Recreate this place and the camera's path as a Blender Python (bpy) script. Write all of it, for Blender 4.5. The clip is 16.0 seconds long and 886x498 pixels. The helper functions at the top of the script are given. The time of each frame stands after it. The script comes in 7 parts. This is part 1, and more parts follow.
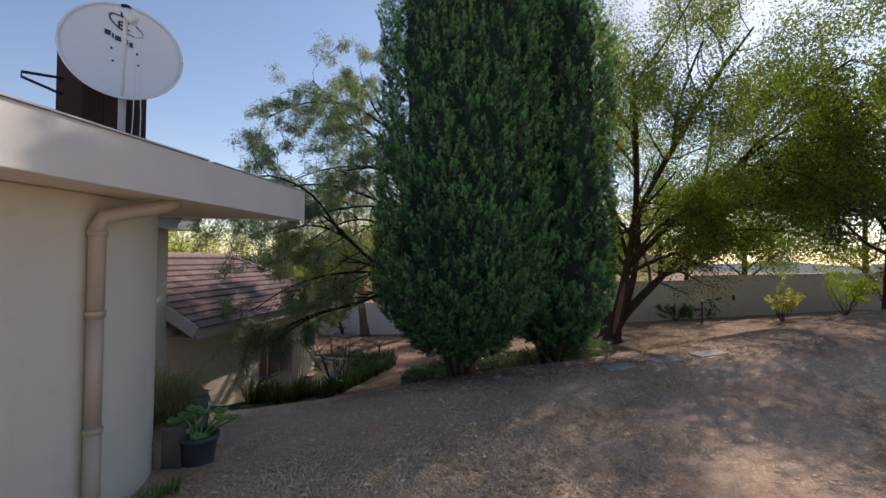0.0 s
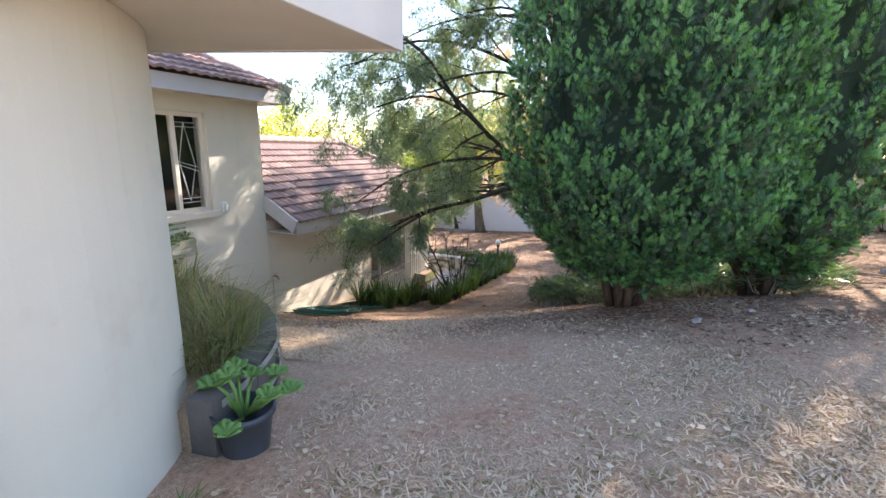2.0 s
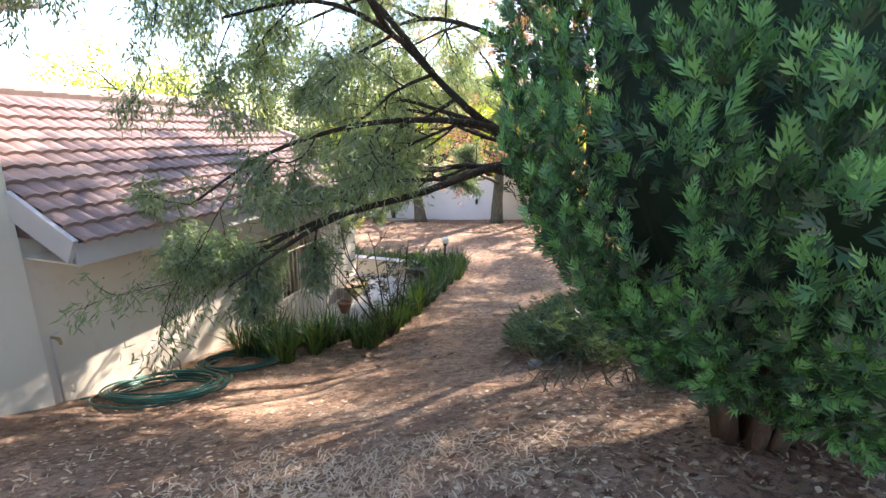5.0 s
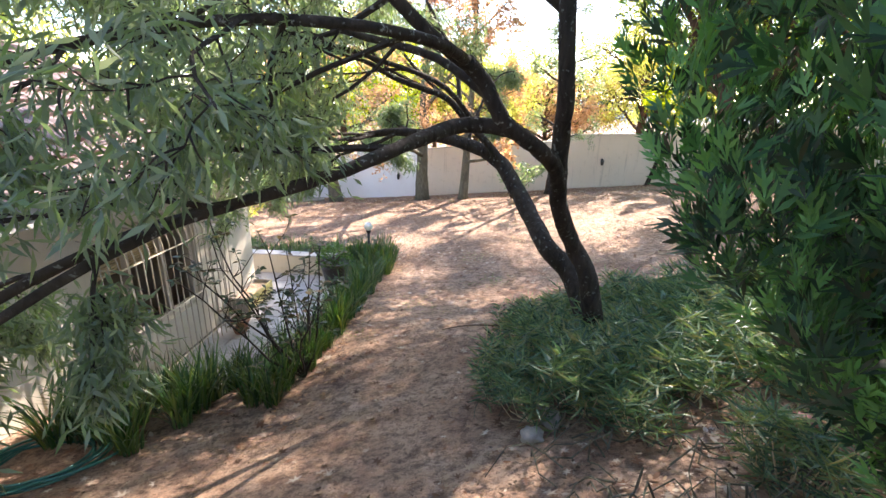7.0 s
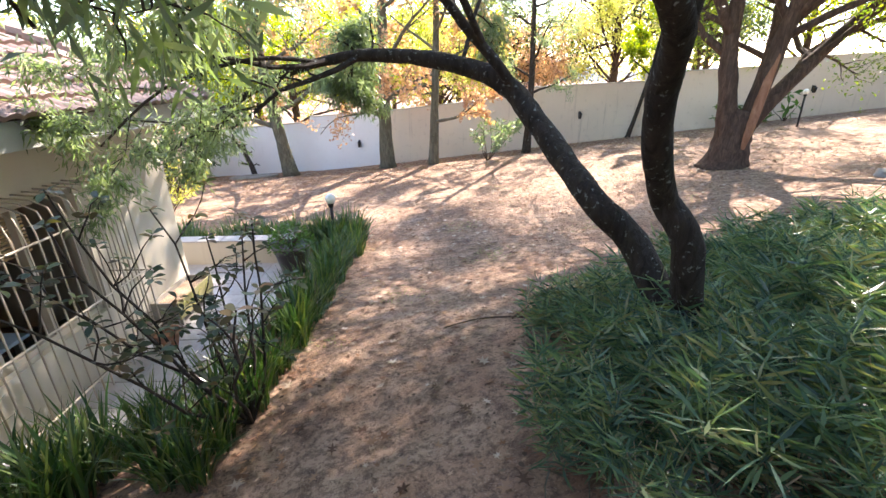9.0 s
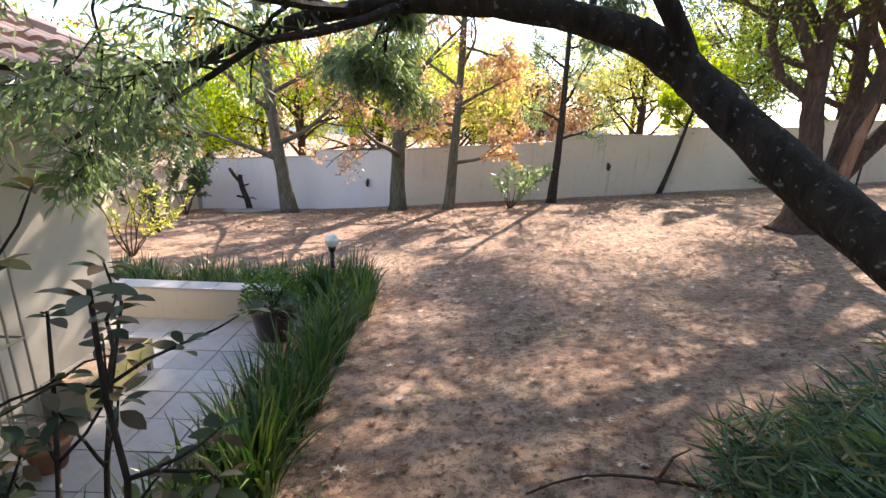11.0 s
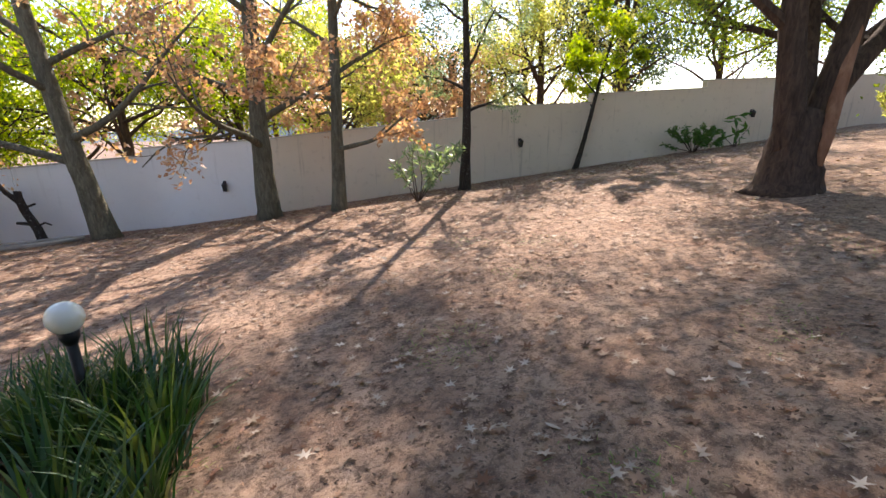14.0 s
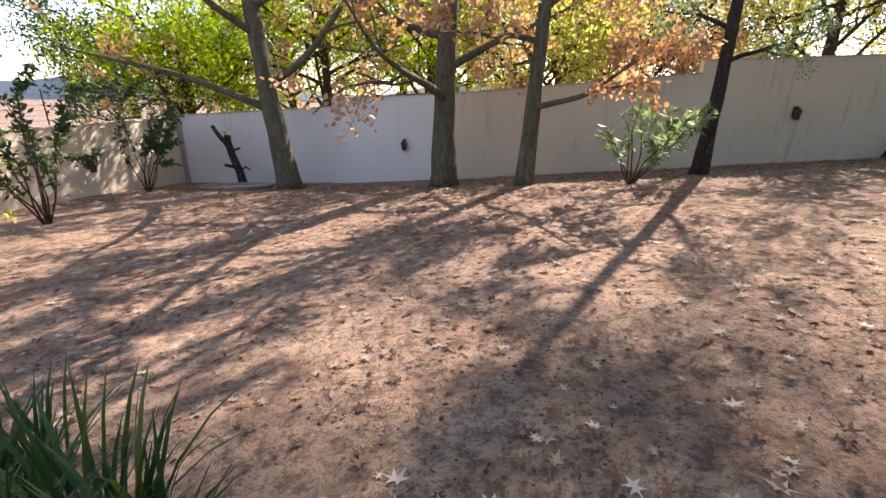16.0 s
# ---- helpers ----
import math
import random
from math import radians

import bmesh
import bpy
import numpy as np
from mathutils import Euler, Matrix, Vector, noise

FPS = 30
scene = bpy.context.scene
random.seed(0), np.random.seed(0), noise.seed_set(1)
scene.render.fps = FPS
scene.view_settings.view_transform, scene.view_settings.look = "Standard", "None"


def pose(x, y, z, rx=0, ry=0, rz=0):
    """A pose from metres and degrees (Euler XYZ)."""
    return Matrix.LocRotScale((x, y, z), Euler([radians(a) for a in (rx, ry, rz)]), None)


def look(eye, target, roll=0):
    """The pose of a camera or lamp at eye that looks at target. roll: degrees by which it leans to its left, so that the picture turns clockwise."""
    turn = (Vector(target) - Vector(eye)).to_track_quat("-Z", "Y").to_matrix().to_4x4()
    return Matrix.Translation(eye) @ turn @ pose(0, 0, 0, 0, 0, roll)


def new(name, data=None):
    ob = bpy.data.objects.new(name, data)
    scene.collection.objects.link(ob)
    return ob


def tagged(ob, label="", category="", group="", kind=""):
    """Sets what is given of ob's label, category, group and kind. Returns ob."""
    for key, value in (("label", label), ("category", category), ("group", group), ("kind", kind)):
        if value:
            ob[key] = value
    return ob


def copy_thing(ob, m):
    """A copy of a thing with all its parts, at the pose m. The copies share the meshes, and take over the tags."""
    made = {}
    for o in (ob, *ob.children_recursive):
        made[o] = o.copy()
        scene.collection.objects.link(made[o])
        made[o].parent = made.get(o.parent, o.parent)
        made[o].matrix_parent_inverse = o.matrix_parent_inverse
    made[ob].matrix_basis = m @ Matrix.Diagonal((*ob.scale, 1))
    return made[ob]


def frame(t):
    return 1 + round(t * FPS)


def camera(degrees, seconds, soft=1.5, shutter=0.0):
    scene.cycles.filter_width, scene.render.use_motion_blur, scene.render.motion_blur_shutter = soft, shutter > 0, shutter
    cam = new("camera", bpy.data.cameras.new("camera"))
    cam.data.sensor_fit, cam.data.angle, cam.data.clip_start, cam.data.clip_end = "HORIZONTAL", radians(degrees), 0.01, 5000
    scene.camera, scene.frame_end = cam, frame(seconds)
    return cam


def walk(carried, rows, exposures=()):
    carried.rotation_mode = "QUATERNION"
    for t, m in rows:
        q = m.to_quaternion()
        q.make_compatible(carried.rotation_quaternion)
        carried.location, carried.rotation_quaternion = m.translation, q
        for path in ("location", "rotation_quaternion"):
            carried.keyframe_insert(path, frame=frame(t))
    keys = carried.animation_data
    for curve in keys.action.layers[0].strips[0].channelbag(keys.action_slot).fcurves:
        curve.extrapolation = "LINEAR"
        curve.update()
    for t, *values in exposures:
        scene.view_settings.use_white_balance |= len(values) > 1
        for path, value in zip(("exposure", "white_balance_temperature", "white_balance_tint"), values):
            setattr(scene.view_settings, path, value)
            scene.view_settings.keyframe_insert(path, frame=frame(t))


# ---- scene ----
cam = camera(89.8, 16.0)
PATH = [
    (0, (0.023, -0.033, 1.46), (0.017, 1.967, 1.496), 0.7),
    (0.5, (-0.13, 0.504, 1.394), (-0.298, 2.495, 1.298), 0.2),
    (1, (-0.231, 1.006, 1.36), (-0.525, 2.972, 1.144), 0.6),
    (1.5, (-0.378, 1.557, 1.292), (-0.767, 3.49, 0.958), 1.1),
    (2, (-0.54, 2.074, 1.27), (-1.023, 3.963, 0.828), 0.9),
    (2.5, (-0.66, 2.654, 1.221), (-1.162, 4.532, 0.75), 0.1),
    (3, (-0.792, 3.19, 1.206), (-1.318, 5.069, 0.771), -1.2),
    (3.5, (-0.947, 3.77, 1.178), (-1.372, 5.675, 0.743), -0.8),
    (4, (-1.032, 4.278, 1.135), (-1.271, 6.206, 0.66), 1.5),
    (4.2, (-1.05, 4.469, 1.107), (-1.274, 6.399, 0.635), 1.6),
    (6.3, (-1.393, 6.568, 0.928), (-1.498, 8.473, 0.33), 0.8),
    (6.5, (-1.415, 6.768, 0.9), (-1.449, 8.677, 0.305), 1.0),
    (7, (-1.483, 7.192, 0.797), (-1.33, 9.088, 0.178), 1.5),
    (7.5, (-1.513, 7.589, 0.661), (-1.284, 9.466, 0.008), 0.7),
    (8, (-1.575, 7.984, 0.537), (-1.298, 9.841, -0.151), -1.0),
    (8.2, (-1.559, 8.123, 0.511), (-1.261, 9.971, -0.194), -1.3),
    (10.3, (-1.841, 9.976, -0.15), (-1.558, 11.81, -0.896), -0.6),
    (10.5, (-1.853, 10.176, -0.16), (-1.556, 12.038, -0.826), 0.7),
    (11, (-1.835, 10.631, -0.212), (-1.516, 12.532, -0.745), 2.4),
    (11.5, (-1.76, 11.086, -0.327), (-1.357, 12.988, -0.796), 2.4),
    (12, (-1.71, 11.563, -0.449), (-1.252, 13.456, -0.904), 1.9),
    (12.5, (-1.602, 12.098, -0.554), (-1.007, 13.951, -1.015), 1.3),
    (13, (-1.524, 12.601, -0.636), (-0.849, 14.426, -1.095), -0.0),
    (13.5, (-1.385, 13.148, -0.704), (-0.626, 14.929, -1.205), -0.8),
    (14, (-1.302, 13.7, -0.754), (-0.542, 15.467, -1.302), -1.0),
    (14.5, (-1.172, 14.246, -0.813), (-0.485, 16.033, -1.391), 0.5),
    (15, (-1.077, 14.803, -0.855), (-0.579, 16.649, -1.441), 0.6),
    (15.5, (-1.023, 15.342, -0.914), (-0.84, 17.235, -1.534), 0.1),
    (16, (-0.962, 15.935, -1.084), (-0.956, 17.82, -1.75), 0.7),
]
# exposure follows the clip's own camera, which opens up in the first second
walk(cam, [(t, look(eye, target, roll)) for t, eye, target, roll in PATH],
     exposures=[(t, e, 6680, 18) for t, e in ((0.0, 0.3), (0.3, 1.05), (0.7, 1.6), (1.2, 1.92), (2.5, 2.4), (4.2, 2.5), (6.3, 2.8),
                                               (8.2, 2.85), (10.3, 2.85), (10.8, 2.4), (11.5, 2.05), (13.0, 1.75), (16.0, 1.75))])

# ---------------------------------------------------------------- light
SUN_AZ, SUN_EL = radians(35), radians(38)          # azimuth to the right of +y
world = bpy.data.worlds.new("sky")
scene.world = world
world.use_nodes = True
wn = world.node_tree.nodes
sky = wn.new("ShaderNodeTexSky")
sky.sky_type = "NISHITA"
sky.sun_disc = False
sky.sun_elevation, sky.sun_rotation = SUN_EL, SUN_AZ
sky.air_density, sky.dust_density, sky.ozone_density = 1.0, 0.35, 1.0
world.node_tree.links.new(sky.outputs[0], wn["Background"].inputs[0])
wn["Background"].inputs[1].default_value = 0.12
sun = new("sun", bpy.data.lights.new("sun", "SUN"))
sun.data.energy, sun.data.angle, sun.data.color = 3.7, radians(0.55), (1.0, 0.93, 0.82)
sun.matrix_world = look((20 * math.sin(SUN_AZ), 20 * math.cos(SUN_AZ), 20 * math.tan(SUN_EL)), (0, 0, 0))

# ---------------------------------------------------------------- materials


def material(name, build):
    m = bpy.data.materials.new(name)
    m.use_nodes = True
    nt = m.node_tree
    b = nt.nodes["Principled BSDF"]
    build(nt, b)
    return m


def nd(nt, kind, **props):
    n = nt.nodes.new(kind)
    for k, v in props.items():
        n.inputs[k.replace("_", " ")].default_value = v
    return n


def ramp(nt, src, stops):
    r = nt.nodes.new("ShaderNodeValToRGB")
    el = r.color_ramp.elements
    while len(el) < len(stops):
        el.new(0.5)
    for e, (p, c) in zip(el, stops):
        e.position, e.color = p, (*c, 1)
    nt.links.new(src, r.inputs[0])
    return r.outputs[0]


def coords(nt, scale=(1, 1, 1)):
    tc = nt.nodes.new("ShaderNodeTexCoord")
    mp = nt.nodes.new("ShaderNodeMapping")
    mp.inputs["Scale"].default_value = scale
    nt.links.new(tc.outputs["Object"], mp.inputs[0])
    return mp.outputs[0]


def noise_tex(nt, vec, scale, detail=4, rough=0.55, distortion=0.0):
    n = nd(nt, "ShaderNodeTexNoise", Scale=scale, Detail=detail, Roughness=rough, Distortion=distortion)
    nt.links.new(vec, n.inputs["Vector"])
    return n.outputs[0]


def mixc(nt, fac, a, b, mode="MIX"):
    m = nt.nodes.new("ShaderNodeMix")
    m.data_type, m.blend_type = "RGBA", mode
    for i, v in ((0, fac), (6, a), (7, b)):
        if hasattr(v, "links"):
            nt.links.new(v, m.inputs[i])
        elif isinstance(v, tuple):
            m.inputs[i].default_value = (*v, 1)
        else:
            m.inputs[i].default_value = v
    return m.outputs[2]


def bumped(nt, b, height, strength=0.3, dist=0.02):
    bp = nd(nt, "ShaderNodeBump", Strength=strength, Distance=dist)
    nt.links.new(height, bp.inputs["Height"])
    nt.links.new(bp.outputs[0], b.inputs["Normal"])


def plain(name, color, rough=0.6, metal=0.0, var=0.12, scale=6.0, bump=0.1, spec=0.5):
    """A paint, plastic or metal with soft blotches, fine grain and slight relief."""
    def build(nt, b):
        vec = coords(nt)
        big = noise_tex(nt, vec, scale * 0.35, 3)
        fine = noise_tex(nt, vec, scale * 9, 4)
        dark = tuple(c * (1 - var) for c in color)
        light = tuple(min(1, c * (1 + var)) for c in color)
        c1 = ramp(nt, big, [(0.3, dark), (0.7, light)])
        c2 = mixc(nt, 0.25, c1, ramp(nt, fine, [(0.3, dark), (0.7, light)]))
        nt.links.new(c2, b.inputs["Base Color"])
        b.inputs["Roughness"].default_value = rough
        b.inputs["Metallic"].default_value = metal
        b.inputs["Specular IOR Level"].default_value = spec
        bumped(nt, b, fine, bump, 0.004)
    return material(name, build)


def plaster(name, color, stain, amount=0.5, streaks=0.0):
    """Painted masonry: fine texture, blotchy weathering and a few run marks."""
    def build(nt, b):
        vec = coords(nt)
        big = noise_tex(nt, vec, 0.7, 5, 0.6)
        mid = noise_tex(nt, vec, 5, 4)
        fine = noise_tex(nt, vec, 90, 3)
        runs = noise_tex(nt, coords(nt, (7, 7, 0.35)), 1.0, 4, 0.6)
        c = ramp(nt, big, [(0.35, tuple(x * 0.93 for x in color)), (0.7, color)])
        f1 = ramp(nt, mid, [(0.58, (0, 0, 0)), (0.8, (amount, amount, amount))])
        c = mixc(nt, f1, c, stain)
        if streaks:
            f2 = ramp(nt, runs, [(0.6, (0, 0, 0)), (0.78, (streaks, streaks, streaks))])
            c = mixc(nt, f2, c, tuple(x * 0.6 for x in stain))
        nt.links.new(c, b.inputs["Base Color"])
        b.inputs["Roughness"].default_value = 0.85
        b.inputs["Specular IOR Level"].default_value = 0.25
        bumped(nt, b, mixc(nt, 0.3, fine, mid), 0.25, 0.006)
    return material(name, build)


def leafy(name, colors, rough=0.5, trans=0.35, spec=0.4):
    """Leaves: one of several tones for each leaf, thin enough for the sun to shine through."""
    def build(nt, b):
        geo = nt.nodes.new("ShaderNodeNewGeometry")
        n = len(colors)
        c = ramp(nt, geo.outputs["Random Per Island"], [(i / max(1, n - 1), k) for i, k in enumerate(colors)])
        big = noise_tex(nt, coords(nt), 0.9, 3)
        c = mixc(nt, ramp(nt, big, [(0.35, (0, 0, 0)), (0.65, (0.45, 0.45, 0.45))]), c, colors[0])
        nt.links.new(c, b.inputs["Base Color"])
        b.inputs["Roughness"].default_value = rough
        b.inputs["Specular IOR Level"].default_value = spec
        tr = nt.nodes.new("ShaderNodeBsdfTranslucent")
        warm = mixc(nt, 1.0, c, (1.0, 1.0, 0.55), "MULTIPLY")
        bright = nt.nodes.new("ShaderNodeHueSaturation")
        bright.inputs["Value"].default_value = 1.7
        bright.inputs["Saturation"].default_value = 1.1
        nt.links.new(warm, bright.inputs["Color"])
        nt.links.new(bright.outputs[0], tr.inputs["Color"])
        mx = nd(nt, "ShaderNodeMixShader", Fac=trans)
        nt.links.new(b.outputs[0], mx.inputs[1])
        nt.links.new(tr.outputs[0], mx.inputs[2])
        nt.links.new(mx.outputs[0], nt.nodes["Material Output"].inputs[0])
    return material(name, build)


def bark(name, dark, light, lichen=None, scale=1.0):
    def build(nt, b):
        vec = coords(nt, (9 * scale, 9 * scale, 2.2 * scale))
        n1 = noise_tex(nt, vec, 1.6, 6, 0.65, 0.8)
        n2 = noise_tex(nt, coords(nt), 2.0, 4)
        c = ramp(nt, n1, [(0.3, dark), (0.55, tuple((a + e) / 2 for a, e in zip(dark, light))), (0.75, light)])
        if lichen:
            sp = noise_tex(nt, coords(nt), 26, 3, 0.6)
            c = mixc(nt, ramp(nt, sp, [(0.62, (0, 0, 0)), (0.68, (0.8, 0.8, 0.8))]), c, lichen)
        c = mixc(nt, ramp(nt, n2, [(0.4, (0, 0, 0)), (0.7, (0.4, 0.4, 0.4))]), c, dark)
        nt.links.new(c, b.inputs["Base Color"])
        b.inputs["Roughness"].default_value = 0.92
        b.inputs["Specular IOR Level"].default_value = 0.2
        bumped(nt, b, n1, 0.9, 0.03)
    return material(name, build)


def soil(nt, b):
    """Reddish trodden earth with grit, dry matted grass on the upper lawn and litter tones towards the far wall."""
    vec = coords(nt)
    xyz = nt.nodes.new("ShaderNodeSeparateXYZ")
    nt.links.new(vec, xyz.inputs[0])
    big = noise_tex(nt, vec, 0.35, 5, 0.6)
    mid = noise_tex(nt, vec, 1.7, 6, 0.65, 0.3)
    patch = noise_tex(nt, vec, 0.9, 7, 0.7, 0.5)
    fine = noise_tex(nt, vec, 24, 8, 0.8)
    clods = noise_tex(nt, vec, 9, 8, 0.75, 0.4)
    grit = noise_tex(nt, vec, 90, 4, 0.7)
    earth = ramp(nt, mid, [(0.25, (0.24, 0.13, 0.085)), (0.5, (0.37, 0.24, 0.163)), (0.78, (0.50, 0.35, 0.25))])
    earth = mixc(nt, ramp(nt, clods, [(0.40, (0.75, 0.75, 0.75)), (0.52, (0, 0, 0))]), earth, (0.10, 0.062, 0.045))
    earth = mixc(nt, ramp(nt, fine, [(0.40, (0.8, 0.8, 0.8)), (0.50, (0, 0, 0))]), earth, (0.10, 0.066, 0.05))
    earth = mixc(nt, ramp(nt, grit, [(0.58, (0, 0, 0)), (0.66, (0.6, 0.6, 0.6))]), earth, (0.50, 0.38, 0.29))
    blade = noise_tex(nt, coords(nt, (46, 38, 40)), 1.0, 9, 0.88, 1.6)
    dry = ramp(nt, blade, [(0.36, (0.19, 0.105, 0.065)), (0.46, (0.40, 0.255, 0.17)), (0.55, (0.63, 0.47, 0.335)), (0.64, (0.80, 0.67, 0.51))])
    dry = mixc(nt, ramp(nt, mid, [(0.52, (0, 0, 0)), (0.68, (0.2, 0.2, 0.2))]), dry, (0.34, 0.32, 0.19))
    bare = ramp(nt, fine, [(0.38, (0.28, 0.14, 0.085)), (0.5, (0.48, 0.29, 0.19)), (0.62, (0.60, 0.41, 0.29))])
    dry = mixc(nt, ramp(nt, patch, [(0.50, (0, 0, 0)), (0.62, (0.85, 0.85, 0.85))]), dry, bare)
    # the lawn reaches down to about y = 7
    edge = nt.nodes.new("ShaderNodeMapRange")
    for k, v in (("From Min", 8.0), ("From Max", 5.0), ("To Min", -0.35), ("To Max", 0.75)):
        edge.inputs[k].default_value = v
    nt.links.new(xyz.outputs[1], edge.inputs["Value"])
    add = nt.nodes.new("ShaderNodeMath")
    add.operation = "ADD"
    nt.links.new(edge.outputs[0], add.inputs[0])
    nt.links.new(big, add.inputs[1])
    lawn = ramp(nt, add.outputs[0], [(0.6, (0, 0, 0)), (0.9, (1, 1, 1))])
    c = mixc(nt, lawn, earth, dry)
    nt.links.new(c, b.inputs["Base Color"])
    b.inputs["Roughness"].default_value = 0.95
    b.inputs["Specular IOR Level"].default_value = 0.15
    bumped(nt, b, mixc(nt, 0.5, fine, clods), 0.9, 0.03)


def tile_clay(nt, b):
    info = nt.nodes.new("ShaderNodeObjectInfo")
    vec = coords(nt)
    base = ramp(nt, info.outputs["Random"], [(0, (0.20, 0.135, 0.125)), (0.5, (0.27, 0.185, 0.17)), (1, (0.34, 0.245, 0.22))])
    n = noise_tex(nt, vec, 14, 4, 0.6)
    c = mixc(nt, ramp(nt, n, [(0.5, (0, 0, 0)), (0.75, (0.5, 0.5, 0.5))]), base, (0.13, 0.10, 0.095))
    nt.links.new(c, b.inputs["Base Color"])
    b.inputs["Roughness"].default_value = 0.75
    bumped(nt, b, noise_tex(nt, vec, 70, 3), 0.3, 0.005)


def slab_tile(nt, b):
    info = nt.nodes.new("ShaderNodeObjectInfo")
    vec = coords(nt)
    base = ramp(nt, info.outputs["Random"], [(0, (0.40, 0.37, 0.34)), (0.5, (0.47, 0.44, 0.41)), (1, (0.54, 0.50, 0.46))])
    n = noise_tex(nt, vec, 7, 5, 0.65)
    c = mixc(nt, ramp(nt, n, [(0.45, (0, 0, 0)), (0.75, (0.5, 0.5, 0.5))]), base, (0.30, 0.23, 0.18))
    nt.links.new(c, b.inputs["Base Color"])
    b.inputs["Roughness"].default_value = 0.55
    bumped(nt, b, noise_tex(nt, vec, 60, 3), 0.15, 0.004)


def glassy(nt, b):
    b.inputs["Base Color"].default_value = (0.9, 0.95, 0.95, 1)
    b.inputs["Roughness"].default_value = 0.02
    b.inputs["Transmission Weight"].default_value = 1.0
    b.inputs["IOR"].default_value = 1.45


M_SOIL = material("soil", soil)
M_TILE = material("roof_tile", tile_clay)
M_SLAB = material("patio_tile", slab_tile)
M_GLASS = material("glass", glassy)
M_CREAM = plaster("cream_plaster", (0.66, 0.63, 0.53), (0.50, 0.44, 0.33), 0.35, 0.12)
M_CREAM_B = plaster("beige_plaster", (0.60, 0.54, 0.44), (0.42, 0.34, 0.24), 0.4, 0.2)
M_WHITE = plaster("white_plaster", (0.82, 0.81, 0.79), (0.56, 0.53, 0.48), 0.3, 0.35)
M_TAN = plaster("tan_plaster", (0.74, 0.63, 0.49), (0.42, 0.33, 0.23), 0.5, 0.6)
M_FASCIA = plain("fascia_paint", (0.62, 0.60, 0.56), 0.55, var=0.08)
M_FASCIA_G = plain("grey_fascia_paint", (0.45, 0.45, 0.46), 0.55, var=0.08)
M_SOFFIT = plain("soffit_paint", (0.66, 0.61, 0.52), 0.7, var=0.06)
M_PIPE = plain("downpipe_paint", (0.44, 0.37, 0.30), 0.45, var=0.08)
M_FRAME = plain("window_frame_paint", (0.68, 0.62, 0.52), 0.5, var=0.06)
M_BARS = plain("burglar_bar_paint", (0.72, 0.72, 0.70), 0.4, var=0.05)
M_BAR_TAN = plain("cage_bar_paint", (0.52, 0.45, 0.36), 0.45, var=0.1)
M_UNLIT = plain("unlit_dark", (0.03, 0.03, 0.032), 0.8)
M_BLACK = plain("black_iron", (0.02, 0.02, 0.022), 0.45, 0.3)
M_DISH = plain("dish_enamel", (0.72, 0.74, 0.76), 0.35, var=0.03)
M_INK = plain("dark_print", (0.03, 0.035, 0.05), 0.5)
M_CHIM = plain("dark_brown_metal", (0.05, 0.026, 0.024), 0.8, var=0.2, spec=0.2)
M_POT = plain("black_plastic", (0.05, 0.058, 0.07), 0.42, var=0.2)
M_POT_B = plain("brown_glaze", (0.05, 0.032, 0.028), 0.3, var=0.3)
M_HOSE = plain("green_hose_rubber", (0.02, 0.11, 0.085), 0.35, var=0.25)
M_GLOBE = plain("opal_glass", (0.85, 0.82, 0.72), 0.25, var=0.03)
M_SLATE = plain("slate_stone", (0.12, 0.105, 0.095), 0.8, var=0.45, scale=9, bump=0.6)
M_STRIP = plain("grey_strip", (0.34, 0.33, 0.31), 0.6, var=0.2)
M_PANEL = plain("solar_black", (0.012, 0.016, 0.035), 0.12, spec=0.7)
M_WOODBOX = plain("weathered_boards", (0.33, 0.30, 0.26), 0.8, var=0.25, scale=14)
M_GREENWOOD = plain("grey_green_boards", (0.26, 0.27, 0.22), 0.8, var=0.25, scale=14)
M_TERRA = plain("terracotta", (0.36, 0.17, 0.10), 0.8, var=0.2)
M_STONE = plain("garden_stone", (0.33, 0.30, 0.27), 0.85, var=0.35, scale=5, bump=0.5)
M_BARK = bark("dark_lichen_bark", (0.022, 0.017, 0.014), (0.085, 0.066, 0.052), (0.26, 0.27, 0.25))
M_BARK_B = bark("brown_bark", (0.035, 0.022, 0.016), (0.15, 0.095, 0.065))
M_BARK_G = bark("grey_green_bark", (0.06, 0.055, 0.04), (0.22, 0.20, 0.14), (0.20, 0.23, 0.13))
M_STRIPPED = bark("bare_orange_wood", (0.20, 0.09, 0.05), (0.42, 0.22, 0.13), None, 0.6)
M_STEM = bark("cypress_bark", (0.07, 0.04, 0.028), (0.22, 0.14, 0.095))
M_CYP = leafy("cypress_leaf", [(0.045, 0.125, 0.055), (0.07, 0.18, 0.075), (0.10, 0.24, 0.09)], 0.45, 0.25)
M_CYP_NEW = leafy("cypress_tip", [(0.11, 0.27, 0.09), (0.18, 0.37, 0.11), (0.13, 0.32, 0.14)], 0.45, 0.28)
M_CYP_OLD_SHADED = leafy("cypress_shaded_leaf", [(0.02, 0.055, 0.028), (0.035, 0.085, 0.04), (0.07, 0.065, 0.04)], 0.55, 0.15)
M_CYP_CORE = plain("cypress_gap_shade", (0.012, 0.03, 0.014), 0.9, var=0.4, scale=8)
M_KAREE = leafy("willow_leaf", [(0.12, 0.165, 0.13), (0.21, 0.265, 0.215), (0.17, 0.25, 0.11), (0.36, 0.41, 0.35)], 0.4, 0.48)
